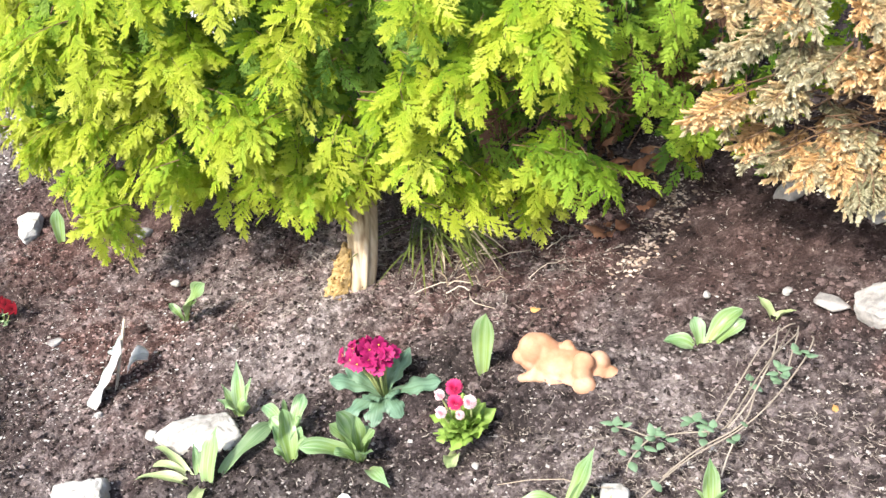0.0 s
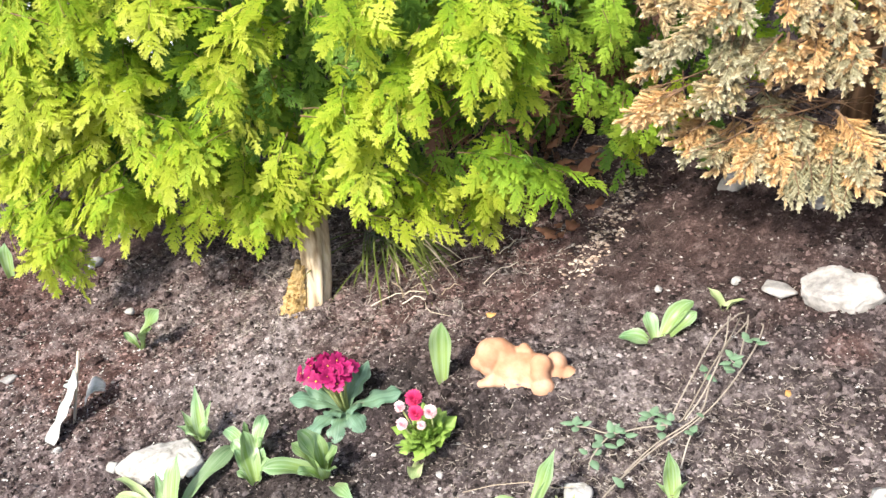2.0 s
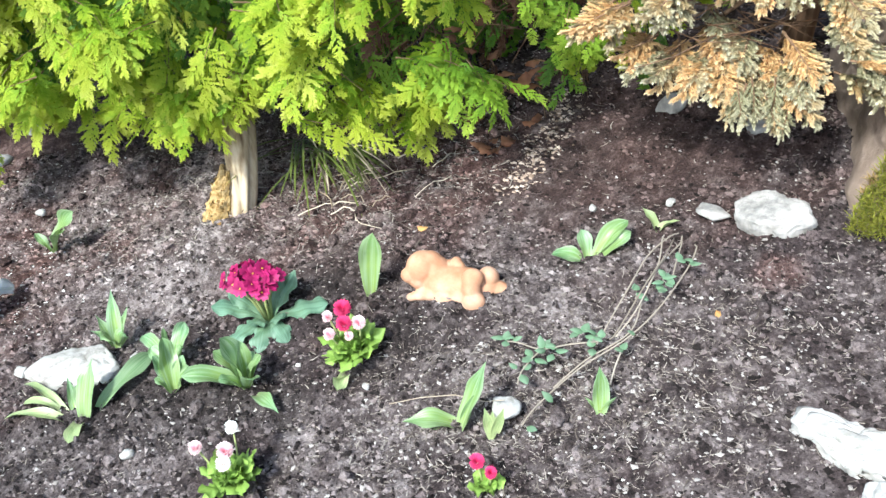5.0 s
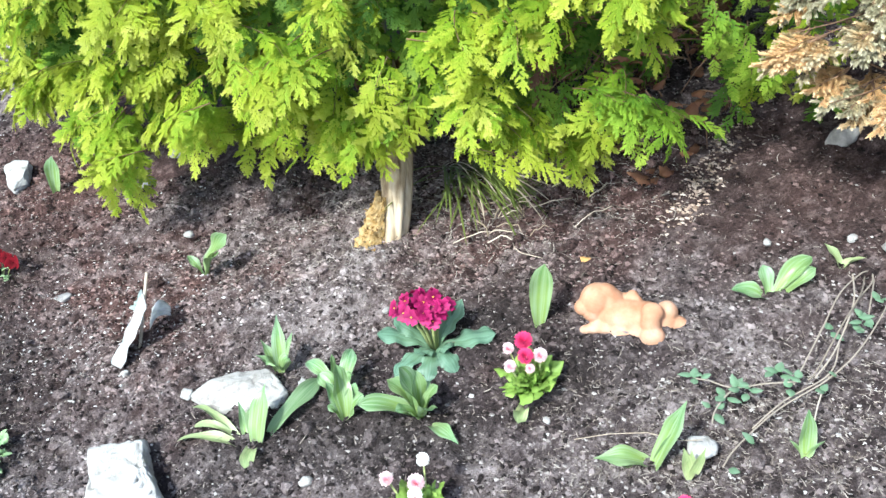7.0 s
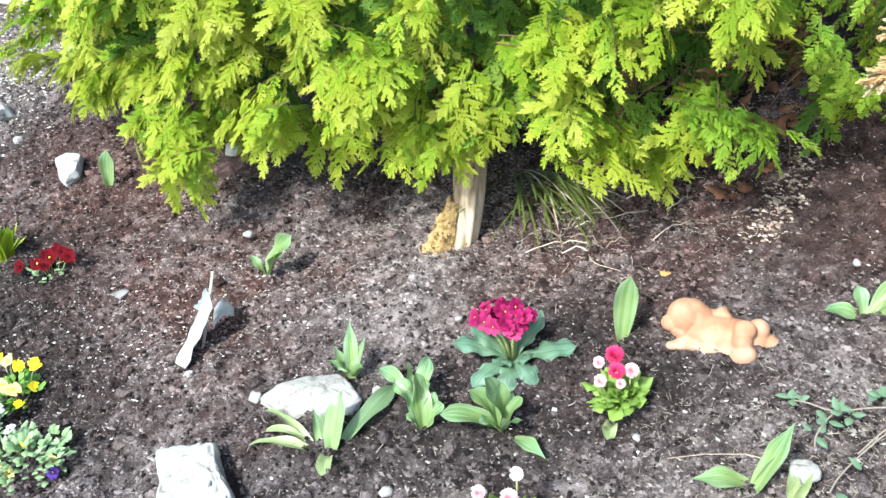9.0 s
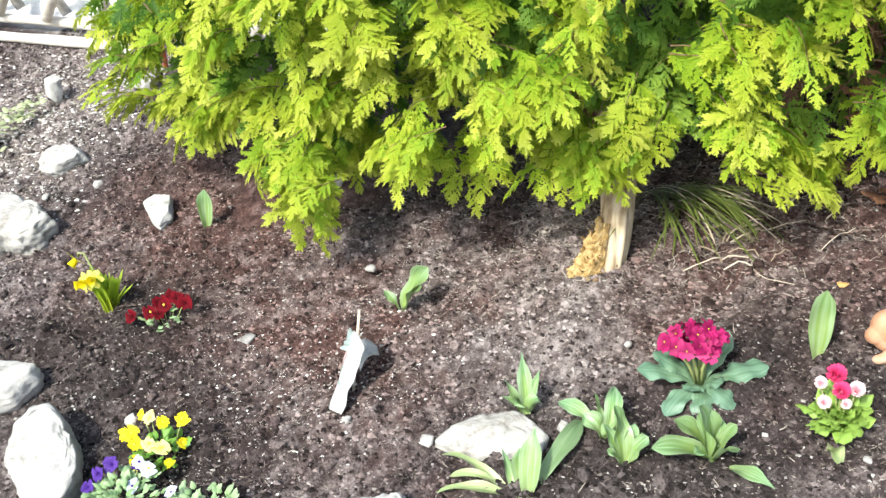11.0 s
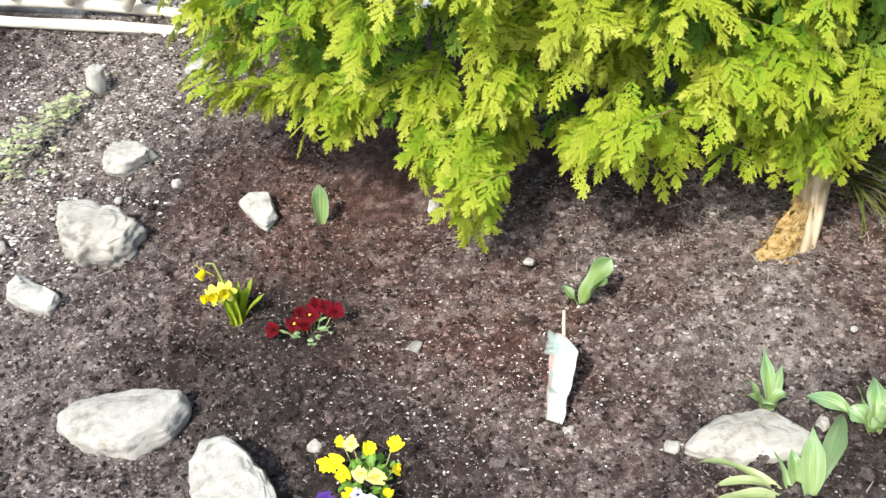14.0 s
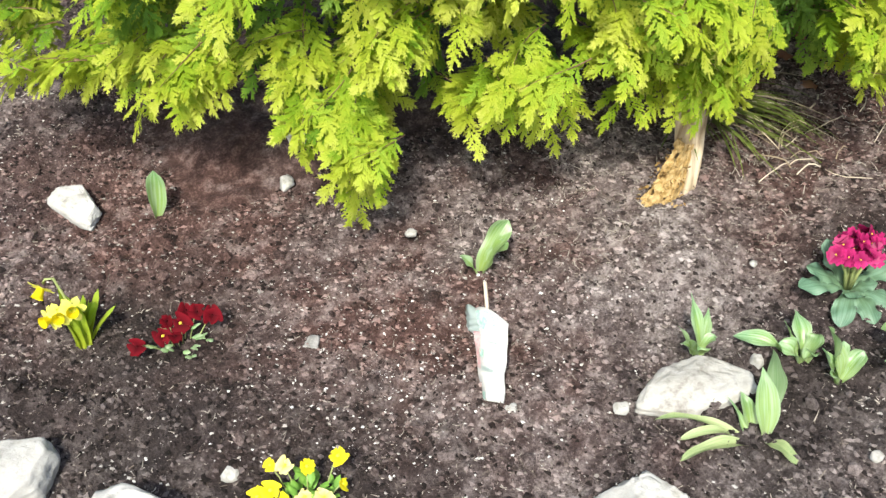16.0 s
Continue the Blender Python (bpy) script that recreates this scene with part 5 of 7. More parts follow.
def build_conifer():
    rng = random.Random(9)
    bush = thing("browned_conifer", 0.92, 1.62, "dying conifer with tan and orange browned needles", "shrub", z=float(lie(0.92, 1.62)))
    inv = bush.matrix_basis.inverted()
    tr = Shape()
    tube(tr, [(0, 0, -0.03), (0.0, 0, 0.3), (-0.02, 0.03, 0.7), (0, 0.04, 1.15)], [0.03, 0.026, 0.018, 0.008], 9)
    part("trunk", tr, TWIG, bush)
    for k in range(14):
        a = Vector((-0.0, 0.0, rng.uniform(0.1, 0.5)))
        ang = rng.uniform(-2.9, -1.1)
        b = a + Vector((math.cos(ang) * 0.33, math.sin(ang) * 0.3, rng.uniform(-0.02, 0.12)))
        lm = Shape()
        tube(lm, [a, a.lerp(b, 0.5) + Vector((0, 0, 0.03)), b], [0.008, 0.006, 0.003], 5)
        part("limb", lm, TWIG, bush)
    def spray(x, y, z, yaw, steep, size, tan):
        out = Vector((math.sin(yaw), -math.cos(yaw), 0))
        ahead = out * math.cos(steep) - Vector((0, 0, math.sin(steep)))
        up = Matrix.Rotation(rng.uniform(-0.4, 0.4), 3, ahead) @ (out * math.sin(steep) + Vector((0, 0, math.cos(steep))))
        ob = part("needle_branch", rng.choice(TAN_MESHES if rng.random() < tan else GREY_MESHES), None, bush)
        ob.matrix_basis = inv @ turned(Vector((x, y, z)) - ahead * 0.13 * size, ahead, up) @ Matrix.Scale(size, 4)

    # boughs, each a fan of sprays; the middle one reaches furthest
    for x, y, z, yaw, wide, tan in ((0.43, 1.38, 0.62, -1.0, 0.03, 0.7), (0.475, 1.36, 0.615, -0.7, 0.03, 0.5), (0.54, 1.33, 0.635, -0.5, 0.03, 0.1), (0.575, 1.34, 0.645, -0.3, 0.025, 0.0), (0.52, 1.36, 0.56, -0.7, 0.03, 0.8), (0.565, 1.33, 0.545, -0.4, 0.03, 0.9), (0.615, 1.30, 0.54, -0.2, 0.03, 0.9), (0.65, 1.28, 0.545, -0.1, 0.025, 0.8),
                                    (0.63, 1.30, 0.71, -0.4, 0.035, 0.9), (0.68, 1.27, 0.70, -0.2, 0.035, 1.0), (0.73, 1.24, 0.71, 0.0, 0.035, 0.9), (0.745, 1.20, 0.585, 0.0, 0.03, 0.8), (0.76, 1.20, 0.55, 0.1, 0.03, 0.7), (0.785, 1.17, 0.645, 0.3, 0.025, 0.3), (0.83, 1.13, 0.635, 0.5, 0.022, 0.3), (0.80, 1.20, 0.69, 0.3, 0.035, 0.5),
                                    (0.46, 1.42, 0.68, -0.9, 0.03, 0.3), (0.50, 1.38, 0.73, -0.7, 0.035, 0.3), (0.555, 1.35, 0.70, -0.5, 0.03, 0.1), (0.56, 1.34, 0.77, -0.5, 0.04, 0.5), (0.64, 1.30, 0.78, -0.3, 0.045, 1.0), (0.72, 1.26, 0.79, 0.0, 0.045, 1.0), (0.80, 1.22, 0.77, 0.3, 0.045, 0.8), (0.86, 1.14, 0.58, 0.5, 0.025, 0.4), (0.69, 1.31, 0.565, -0.1, 0.03, 0.7), (0.735, 1.28, 0.555, 0.0, 0.03, 0.9), (0.66, 1.33, 0.585, -0.2, 0.03, 0.4), (0.71, 1.27, 0.525, 0.1, 0.025, 0.8)):
        for k in range(5):
            a, r = rng.uniform(0, 6.283), 0.0 if k == 0 else wide * rng.uniform(0.6, 1.15)
            dx, dz = r * math.cos(a), r * math.sin(a) * 0.7
            spray(x + dx, y + 6 * r * r + rng.uniform(-0.01, 0.02), z + dz, yaw + dx * 12 + rng.uniform(-0.3, 0.3), 0.12 - dz * 6 + rng.uniform(-0.2, 0.2), rng.uniform(0.6, 0.85), tan)
    # the fill behind and the crown above
    for k in range(48):
        x = 0.46 + 0.52 * rng.random()
        z = 0.62 + rng.random() * 0.45
        if 0.58 < x < 0.90 and z < 0.72:
            continue
        y = 1.40 - 0.2 * (x - 0.58) + rng.uniform(-0.02, 0.14)
        spray(x, y, z, float(np.interp(x, [0.45, 0.7, 1.0], [-0.9, -0.3, 0.4])) + rng.uniform(-0.9, 0.9), rng.uniform(-0.1, 0.5), rng.uniform(0.8, 1.15), 0.35)
    # the lowest pale tips
    for k in range(12):
        x = rng.choice((0.635, 0.66, 0.70, 0.72)) + rng.uniform(-0.015, 0.015)
        spray(x, 1.25 - (x - 0.64) * 0.5 + rng.uniform(0, 0.03), 0.485 + rng.uniform(0.0, 0.03), rng.uniform(-0.6, 0.6), rng.uniform(0.7, 1.2), rng.uniform(0.45, 0.6), 0.35)
    # bare brown twigs where the needles have dropped
    for k in range(70):
        a = inv @ Vector((rng.uniform(0.58, 0.84), rng.uniform(1.36, 1.46), rng.uniform(0.58, 0.68)))
        b = a + Vector((rng.uniform(-0.16, 0.16), rng.uniform(-0.06, 0.02), rng.uniform(-0.04, 0.05)))
        tw = Shape()
        tube(tw, [a, a.lerp(b, 0.5) + Vector((0, 0, rng.uniform(-0.01, 0.015))), b], [0.0016, 0.0013, 0.0007], 4)
        part("bare_twig", tw, TWIG, bush)


build_conifer()


# ---- wall with moss ----
def build_wall():
    # a rough plinth whose near corner stands at the bed's edge
    A, B = Vector((0.855, 1.175)), Vector((1.11, 0.90))
    d = (B - A).normalized()
    n = Vector((-d.y, d.x)) * -1
    nu, nv = 120, 130
    verts, faces = [], []
    length, height = 2.4, 2.2
    for j in range(nv):
        z = -0.1 + height * j / (nv - 1)
        for i in range(nu):
            s = i / (nu - 1)
            if s < 0.3:
                p = A + Vector((0.35, 1.0)).normalized() * (0.3 - s) / 0.3 * 1.2
                m = Vector((-0.94, 0.33))
            else:
                p = A + d * (s - 0.3) / 0.7 * length
                m = n
            q = Vector((p.x * 4, p.y * 4, z * 4))
            cell = noise.voronoi(Vector((q.x * 1.3, q.y * 1.3, q.z * 1.9)) + Vector((1, 1, 1)) * 0.35 * noise.noise(q * 1.7))[0]
            bulge = 0.014 * min(1.0, (cell[1] - cell[0]) * 2.6) + 0.016 * noise.noise(q) + 0.012 * noise.noise(q * 2.7) + 0.010 * noise.noise(q * 8) + 0.006 * noise.noise(q * 19) + 0.003 * noise.noise(q * 41)
            p2 = p + m * bulge
            verts.append((p2.x, p2.y, z))
    for j in range(nv - 1):
        for i in range(nu - 1):
            k = j * nu + i
            faces.append((k, k + 1, k + nu + 1, k + nu))
    sh = Shape()
    sh.add(verts, faces)
    me = sh.mesh("wall", [PLASTER])
    ob = new("wall_house", me)
    mod = ob.modifiers.new("thickness", "SOLIDIFY")
    mod.thickness, mod.offset = 0.12, -1.0
    tagged(ob, "rough uneven beige plaster wall with mossy foot", "wall", kind="structure")
    rng = random.Random(3)
    ms = Shape()
    for _ in range(9000):
        along, rise = rng.uniform(0.0, 0.19), rng.random() * 0.17
        ragged = 0.075 * noise.noise(Vector((along * 18, rise * 9, 4.0))) + 0.03 * noise.noise(Vector((along * 60, rise * 30, 7.0)))
        if rise > float(np.interp(along, [0.0, 0.02, 0.05, 0.11, 0.15, 0.19], [0.05, 0.11, 0.12, 0.13, 0.09, 0.02])) + ragged:
            continue
        p = A + d * along + n * (0.010 + 0.022 * (1 - rise / 0.17) + rng.uniform(0, 0.014))
        c = Vector((p.x, p.y, float(lie(p.x, p.y)) + rise))
        rusty = 1 if noise.noise(Vector((along * 17, rise * 17, 9.0))) > 0.08 else 0
        leaf(ms, c, rng.uniform(0, 360), rng.uniform(0.007, 0.019), rng.uniform(0.0016, 0.0028), rng.uniform(30, 80), rng.uniform(-40, 30), 0.2, "ovate", 3, slot=rusty, across=1, rng=rng)
    for _ in range(700):
        p = A + d * rng.uniform(0.08, 0.5) + n * rng.gauss(0.035, 0.018)
        c = Vector((p.x, p.y, float(lie(p.x, p.y)) + rng.uniform(0, 0.014)))
        leaf(ms, c, rng.uniform(0, 360), rng.uniform(0.005, 0.011), 0.0028, 55, 10, 0.2, "ovate", 2, across=1, rng=rng)
    tagged(new("moss", ms.mesh("moss", [MOSS, RUSTMOSS])), "yellow-green and rusty moss at the foot of the wall", "moss", kind="stuff")


build_wall()


# ---- rustic lattice fence ----
def build_fence():
    d = (FENCE_B - FENCE_A).normalized()
    mid = (FENCE_A + FENCE_B) / 2
    z0 = float(lie(mid.x, mid.y))
    fence = thing("lattice_fence", mid.x, mid.y, "weathered pale rustic wooden lattice fence with round rails", "fence", turn=math.degrees(math.atan2(d.y, d.x)), z=z0)
    for z, y, r in ((0.014, 0.0, 0.017), (0.050, 0.055, 0.017), (0.62, 0.05, 0.024)):
        sh = Shape()
        pts = [Vector((x, y + 0.016 * math.sin(x * 4 + z * 9), z + 0.006 * math.sin(x * 6 + z * 30))) for x in np.linspace(-2.2, 1.1, 30)]
        tube(sh, pts, [r * (1 + 0.08 * math.sin(k * 1.7)) for k in range(30)], 10)
        part("rail", sh, FENCEWOOD, fence)
    for k in range(17):
        x = -2.1 + 0.185 * k
        for sg, y in ((1, 0.025), (-1, -0.0 + 0.095)):
            sh = Shape()
            tube(sh, [(x - sg * 0.2, y, 0.07), (x + sg * 0.02, y + 0.003, 0.42), (x + sg * 0.24, y, 0.82)], [0.017, 0.016, 0.015], 8)
            part("slat", sh, FENCEWOOD, fence)


build_fence()
stake = thing("stake", -1.212, 2.965, "thin red-orange wooden stake behind the thuja", "stake")
sh = Shape()
tube(sh, [(0, 0, -0.05), (0.004, 0, 0.4), (0.0, 0.01, 0.95)], [0.008, 0.008, 0.0075], 8)
part("shaft", sh, REDSTAKE, stake)
sh = Shape()
tube(sh, [(0, 0.01, 0.95), (0, 0.011, 0.985)], [0.0085, 0.003], 8)
part("point", sh, REDSTAKE, stake)


# ---- bulbs in leaf ----
def sprout(x, y, blades, label, group="bulb sprouts in the bed", mat=None, name="tulip_sprout", seed=1, kind="tulip", wave=0.1):
    """blades: foot and tip in the plan from x, y, the tip's height over the soil, width, arch."""
    rng = random.Random(seed)
    plant = thing(name, x, y, label, "plant", group)
    z0 = gz(x, y)
    for fx, fy, tx, ty, h, w, bow in blades:
        sh = Shape()
        foot = Vector((fx, fy, float(lie(x + fx, y + fy)) - z0 - 0.006))
        tip = Vector((tx, ty, float(lie(x + tx, y + ty)) - z0 + 0.006 + h))
        blade(sh, foot, tip, w, bow, rng.uniform(0.25, 0.8), kind, 14, 8, wave * 2.1, rng.uniform(-55, 55), rng=rng)
        part("leaf", sh, mat or TULIP, plant)
    return plant


sprout(-0.562, 1.752, [(0.004, 0.0, 0.056, 0.010, 0.070, 0.040, 12), (0.006, -0.006, 0.040, -0.020, 0.050, 0.034, 16), (-0.004, 0.0, -0.036, 0.016, 0.035, 0.018, 10)], "young tulip with two broad green leaves", seed=2, kind="broad", wave=0.2)
sprout(-0.368, 1.393, [(0.003, -0.002, -0.003, 0.05, 0.085, 0.026, 4), (-0.004, 0.004, -0.022, -0.012, 0.022, 0.036, 40), (0.004, 0.004, 0.026, 0.03, 0.052, 0.02, 6), (-0.007, 0.005, -0.035, 0.032, 0.05, 0.018, 6), (0.004, 0.0, 0.022, -0.008, 0.02, 0.026, 30), (-0.004, 0.003, -0.043, 0.008, 0.034, 0.018, 8)], "tulip sprout with one tall pointed leaf", seed=3)
sprout(-0.397, 1.220, [(0.004, -0.003, 0.022, 0.055, 0.072, 0.036, 10), (-0.016, 0.014, -0.03, 0.06, 0.04, 0.016, 6), (-0.004, 0.018, 0.0, 0.06, 0.03, 0.026, 14)], "upright green hyacinth leaves beside a stone", name="hyacinth_sprout", seed=4)
sprout(-0.420, 1.226, [(-0.003, 0.006, -0.099, 0.094, 0.012, 0.019, 14), (-0.01, 0.014, -0.09, 0.049, 0.005, 0.013, 24), (-0.004, -0.004, -0.114, 0.017, 0.008, 0.022, 12), (0.02, -0.014, 0.016, -0.076, 0.004, 0.024, 14)], "long pale hyacinth leaves spread on the soil", name="hyacinth_sprout", mat=PALELEAF, seed=24, kind="strap")
sprout(-0.376, 1.230, [(0.0, 0.0, 0.09, 0.093, 0.012, 0.032, 10)], "broad dull green leaf beside a hyacinth", name="tulip_sprout", mat=DULLLEAF, seed=25, kind="broad", wave=0.18)
sprout(-0.254, 1.288, [(0.002, -0.001, 0.024, 0.062, 0.042, 0.028, 12), (-0.004, 0.01, -0.062, 0.092, 0.01, 0.024, 14), (-0.004, 0.0, -0.034, 0.03, 0.03, 0.029, 16), (0.002, -0.002, 0.028, 0.006, 0.03, 0.028, 20), (-0.002, 0.0, 0.0, -0.018, 0.02, 0.026, 30), (0.0, 0.006, -0.012, 0.05, 0.05, 0.015, 8)], "tulip sprout with spreading dull green leaves", seed=5, kind="broad", wave=0.25)
sprout(-0.242, 1.227, [(0.002, 0.001, -0.012, 0.044, 0.082, 0.034, 10), (-0.002, 0.002, -0.03, 0.03, 0.06, 0.022, 8), (0.004, 0.001, 0.034, 0.001, 0.04, 0.029, 14), (-0.002, 0.0, -0.028, 0.004, 0.03, 0.017, 14), (0.003, 0.003, 0.02, 0.03, 0.045, 0.021, 10)], "tulip sprout with rounded light green leaves", seed=6, kind="broad", wave=0.2)
sprout(-0.116, 1.194, [(-0.004, 0.01, -0.033, 0.009, 0.104, 0.040, 12), (0.0, 0.012, -0.012, 0.032, 0.075, 0.038, 10), (0.004, 0.01, 0.018, 0.032, 0.04, 0.031, 18), (0.006, 0.004, -0.053, 0.045, 0.052, 0.038, 12), (0.0, 0.0, -0.101, -0.005, 0.056, 0.034, 14), (0.002, 0.0, 0.018, -0.037, 0.038, 0.031, 20), (-0.002, -0.002, -0.04, -0.02, 0.04, 0.026, 18), (0.0, 0.004, 0.03, 0.005, 0.05, 0.026, 14)], "full tulip clump with broad spreading leaves", seed=7, kind="broad", wave=0.12)
sprout(-0.102, 1.174, [(0.0, 0.0, 0.044, -0.072, 0.005, 0.026, 12)], "tulip leaf lying on the soil", seed=8)
sprout(0.100, 1.345, [(0.0, 0.0, 0.006, 0.030, 0.105, 0.040, 4)], "single broad upright tulip leaf", seed=9, kind="broad")
sprout(0.465, 1.266, [(-0.004, 0.0, -0.064, 0.016, 0.022, 0.035, 12), (0.004, 0.003, 0.066, 0.032, 0.030, 0.032, 14), (0.004, -0.003, 0.066, 0.01, 0.024, 0.024, 12), (-0.002, 0.004, -0.012, 0.035, 0.04, 0.026, 8)], "tulip sprout with broad pale green leaves", seed=10, kind="broad")
sprout(0.585, 1.295, [(0.0, 0.0, -0.022, 0.036, 0.022, 0.020, 8), (0.0, 0.0, 0.03, -0.012, 0.008, 0.022, 10)], "small yellow-green bulb sprout", mat=PALELEAF, seed=11)
sprout(0.214, 0.986, [(0.0, -0.001, 0.033, 0.012, 0.098, 0.032, 6), (-0.002, 0.004, -0.085, 0.022, 0.012, 0.036, 9), (-0.03, 0.007, -0.046, -0.001, 0.005, 0.011, 4), (0.002, 0.003, 0.017, 0.003, 0.048, 0.016, 5)], "tulip sprout with one raised and one lying leaf", seed=12)
sprout(0.252, 0.950, [(0.0, 0.0, -0.010, 0.016, 0.040, 0.015, 4), (0.001, 0.0, 0.016, 0.003, 0.044, 0.015, 4), (0.001, 0.002, 0.002, 0.014, 0.032, 0.016, 4)], "curled grey-green bulb sprout beside a stone", mat=PALELEAF, seed=13)
sprout(0.404, 0.937, [(0.0, 0.001, -0.008, 0.016, 0.072, 0.025, 7), (0.0, 0.001, 0.017, -0.004, 0.024, 0.011, 5), (-0.001, 0.002, -0.022, 0.016, 0.019, 0.009, 6)], "small tulip sprout among dry stems", seed=14)
sprout(-1.014, 2.198, [(0.0, 0.0, 0.006, 0.018, 0.088, 0.036, 6)], "single green tulip leaf beside the thuja", seed=15, kind="broad")
sprout(0.048, 1.169, [(0.003, 0.0, -0.013, -0.051, 0.006, 0.024, 10)], "fallen pale green daisy leaf on soil", mat=PALELEAF, name="loose_leaf", seed=16, kind="broad", wave=0.3)
sprout(0.795, 0.66, [(0.0, 0.0, 0.02, 0.03, 0.05, 0.008, 8), (0.0, 0.0, -0.015, 0.03, 0.045, 0.007, 8), (0.0, 0.0, 0.04, 0.02, 0.035, 0.007, 10)], "tuft of fresh grass by a stone", name="grass_sprout", mat=FRESH, seed=17, kind="strap")


# ---- primrose ----
def primrose(x, y):
    rng = random.Random(31)
    plant = thing("primrose", x, y, "magenta flowering primrose with grey-green crinkled leaves", "flower", leans=0.8)
    for az, n, w, e0, e1 in ((2, 0.125, 0.060, 26, -10), (-62, 0.085, 0.046, 30, -42), (-98, 0.092, 0.048, 32, -48), (-140, 0.105, 0.046, 34, -40), (172, 0.12, 0.052, 50, -8),
                             (142, 0.10, 0.05, 55, 15), (30, 0.11, 0.05, 55, 30), (55, 0.10, 0.05, 62, 40), (-120, 0.055, 0.044, 58, 5), (-50, 0.05, 0.036, 55, 0), (95, 0.10, 0.05, 60, 35)):
        sh = Shape()
        leaf(sh, (0.006 * math.cos(radians(az)), 0.006 * math.sin(radians(az)), 0.006), az + rng.uniform(-9, 9), n * 0.88, w * 0.82, e0, e1, 0.22, "spoon", 16, 0.24, across=8, rng=rng)
        part("leaf", sh, PRIMLEAF, plant)
    heads = [(-0.044, 0.006, 0.104), (-0.018, 0.014, 0.116), (0.014, 0.012, 0.114), (-0.016, -0.012, 0.100), (0.038, 0.006, 0.100), (0.016, -0.014, 0.090)]
    for hx, hy, hz in heads:
        hx, hy = hx * 0.78, hy * 0.9
        st = Shape()
        tube(st, [(hx * 0.1, hy * 0.1, 0.0), (hx * 0.45, hy * 0.5, hz * 0.5), (hx, hy, hz - 0.012)], [0.0034, 0.003, 0.0024], 6, value=0.6)
        part("stem", st, STALK, plant)
        for k in range(5):
            a = 6.283 * k / 5 + rng.uniform(-0.6, 0.6)
            nrm = Vector((math.cos(a) * 0.9 + rng.uniform(-0.3, 0.3), math.sin(a) * 0.9 - 0.25 + rng.uniform(-0.3, 0.3), 0.75))
            c = Vector((hx, hy, hz)) + Vector((math.cos(a) * 0.014, math.sin(a) * 0.012, rng.uniform(-0.007, 0.006)))
            fl, ey = Shape(), Shape()
            blossom(fl, c, nrm, rng.uniform(0.012, 0.0145), 5, rng.uniform(0.1, 0.55), 1.35, rng.uniform(0, 6), notch=0.18, rng=rng)
            ball(ey, c + nrm.normalized() * 0.002, 0.0015, (1, 1, 1), 1)
            f = part("flower", fl, MAGENTA, plant)
            if rng.random() < 0.55:
                part("flower_eye", ey, EYE, f, "yellow eye")
    return plant


primrose(-0.082, 1.360)


# ---- daisies ----
def pompon(plant, c, r, mat, lean, rng, heart=None):
    """A double daisy head: rings of many narrow petals."""
    fl = Shape()
    nrm = Vector((lean[0], lean[1], 1))
    for ring, (cup, rr, cnt) in enumerate(((1.3, 0.86, 18), (1.9, 0.8, 16), (2.7, 0.64, 13), (3.8, 0.46, 9))):
        blossom(fl, Vector(c) + nrm.normalized() * 0.0012 * ring, nrm, r * rr, cnt, cup, 0.3, ring * 0.3, rng=rng)
    f = part("flower", fl, mat, plant)
    ey = Shape()
    ball(ey, Vector(c) + nrm.normalized() * r * 0.4, r * 0.42, (1, 1, 0.7), 2, value=0.3)
    part("flower_heart", ey, heart or mat, f)


def daisy(x, y, heads, label, seed, leaves=80, spread=0.072):
    rng = random.Random(seed)
    plant = thing("double_daisy", x, y, label, "flower", "double daisies in the bed", leans=0.8)
    for k in range(leaves):
        az = 360 * k / leaves * 3.07
        inner = k / leaves
        sh = Shape()
        leaf(sh, (0.004 * math.cos(az), 0.004 * math.sin(az), 0.003), az + rng.uniform(-20, 20), spread * (0.95 - 0.2 * inner) * rng.uniform(0.65, 1.1), rng.uniform(0.017, 0.027), 40 + 45 * inner + rng.uniform(-10, 10), 0 + 55 * inner + rng.uniform(-25, 25), 0.35, "spoon", 9, 0.55, across=6, twist=rng.uniform(-40, 40), rng=rng)
        part("leaf", sh, DAISYLEAF, plant)
    for hx, hy, hz, r, mat, heart in heads:
        hx, hy, hz, r = hx * 0.72, hy * 0.72, hz * 0.95, r * 0.95
        st = Shape()
        tube(st, [(hx * 0.2, hy * 0.2, 0), (hx * 0.7, hy * 0.7, hz * 0.5), (hx, hy, hz)], [0.0018, 0.0016, 0.0016], 5, value=0.5)
        part("stem", st, STALK, plant)
        pompon(plant, (hx, hy, hz), r, mat, (hx * 4, hy * 4 - 0.35), rng, heart)
    return plant


daisy(0.068, 1.190, [(-0.032, 0.012, 0.085, 0.012, ROSEWHITE, PINK), (0.002, 0.022, 0.085, 0.019, PINK, PINK), (0.0, -0.006, 0.072, 0.017, PINK, ROSEWHITE), (0.03, -0.006, 0.068, 0.015, ROSEWHITE, PINK), (-0.036, -0.012, 0.062, 0.013, ROSEWHITE, ROSEWHITE), (0.004, -0.02, 0.056, 0.010, ROSEWHITE, WHITEPETAL)], "pink and white double daisies in bright green leaves", 41)
daisy(-0.118, 0.985, [(-0.05, 0.02, 0.07, 0.014, ROSEWHITE, WHITEPETAL), (0.025, 0.035, 0.085, 0.013, WHITEPETAL, WHITEPETAL), (0.005, 0.01, 0.058, 0.017, ROSEWHITE, PINK), (0.0, -0.012, 0.05, 0.015, WHITEPETAL, PINK)], "white double daisies with a pink bloom", 42, 48, 0.064)
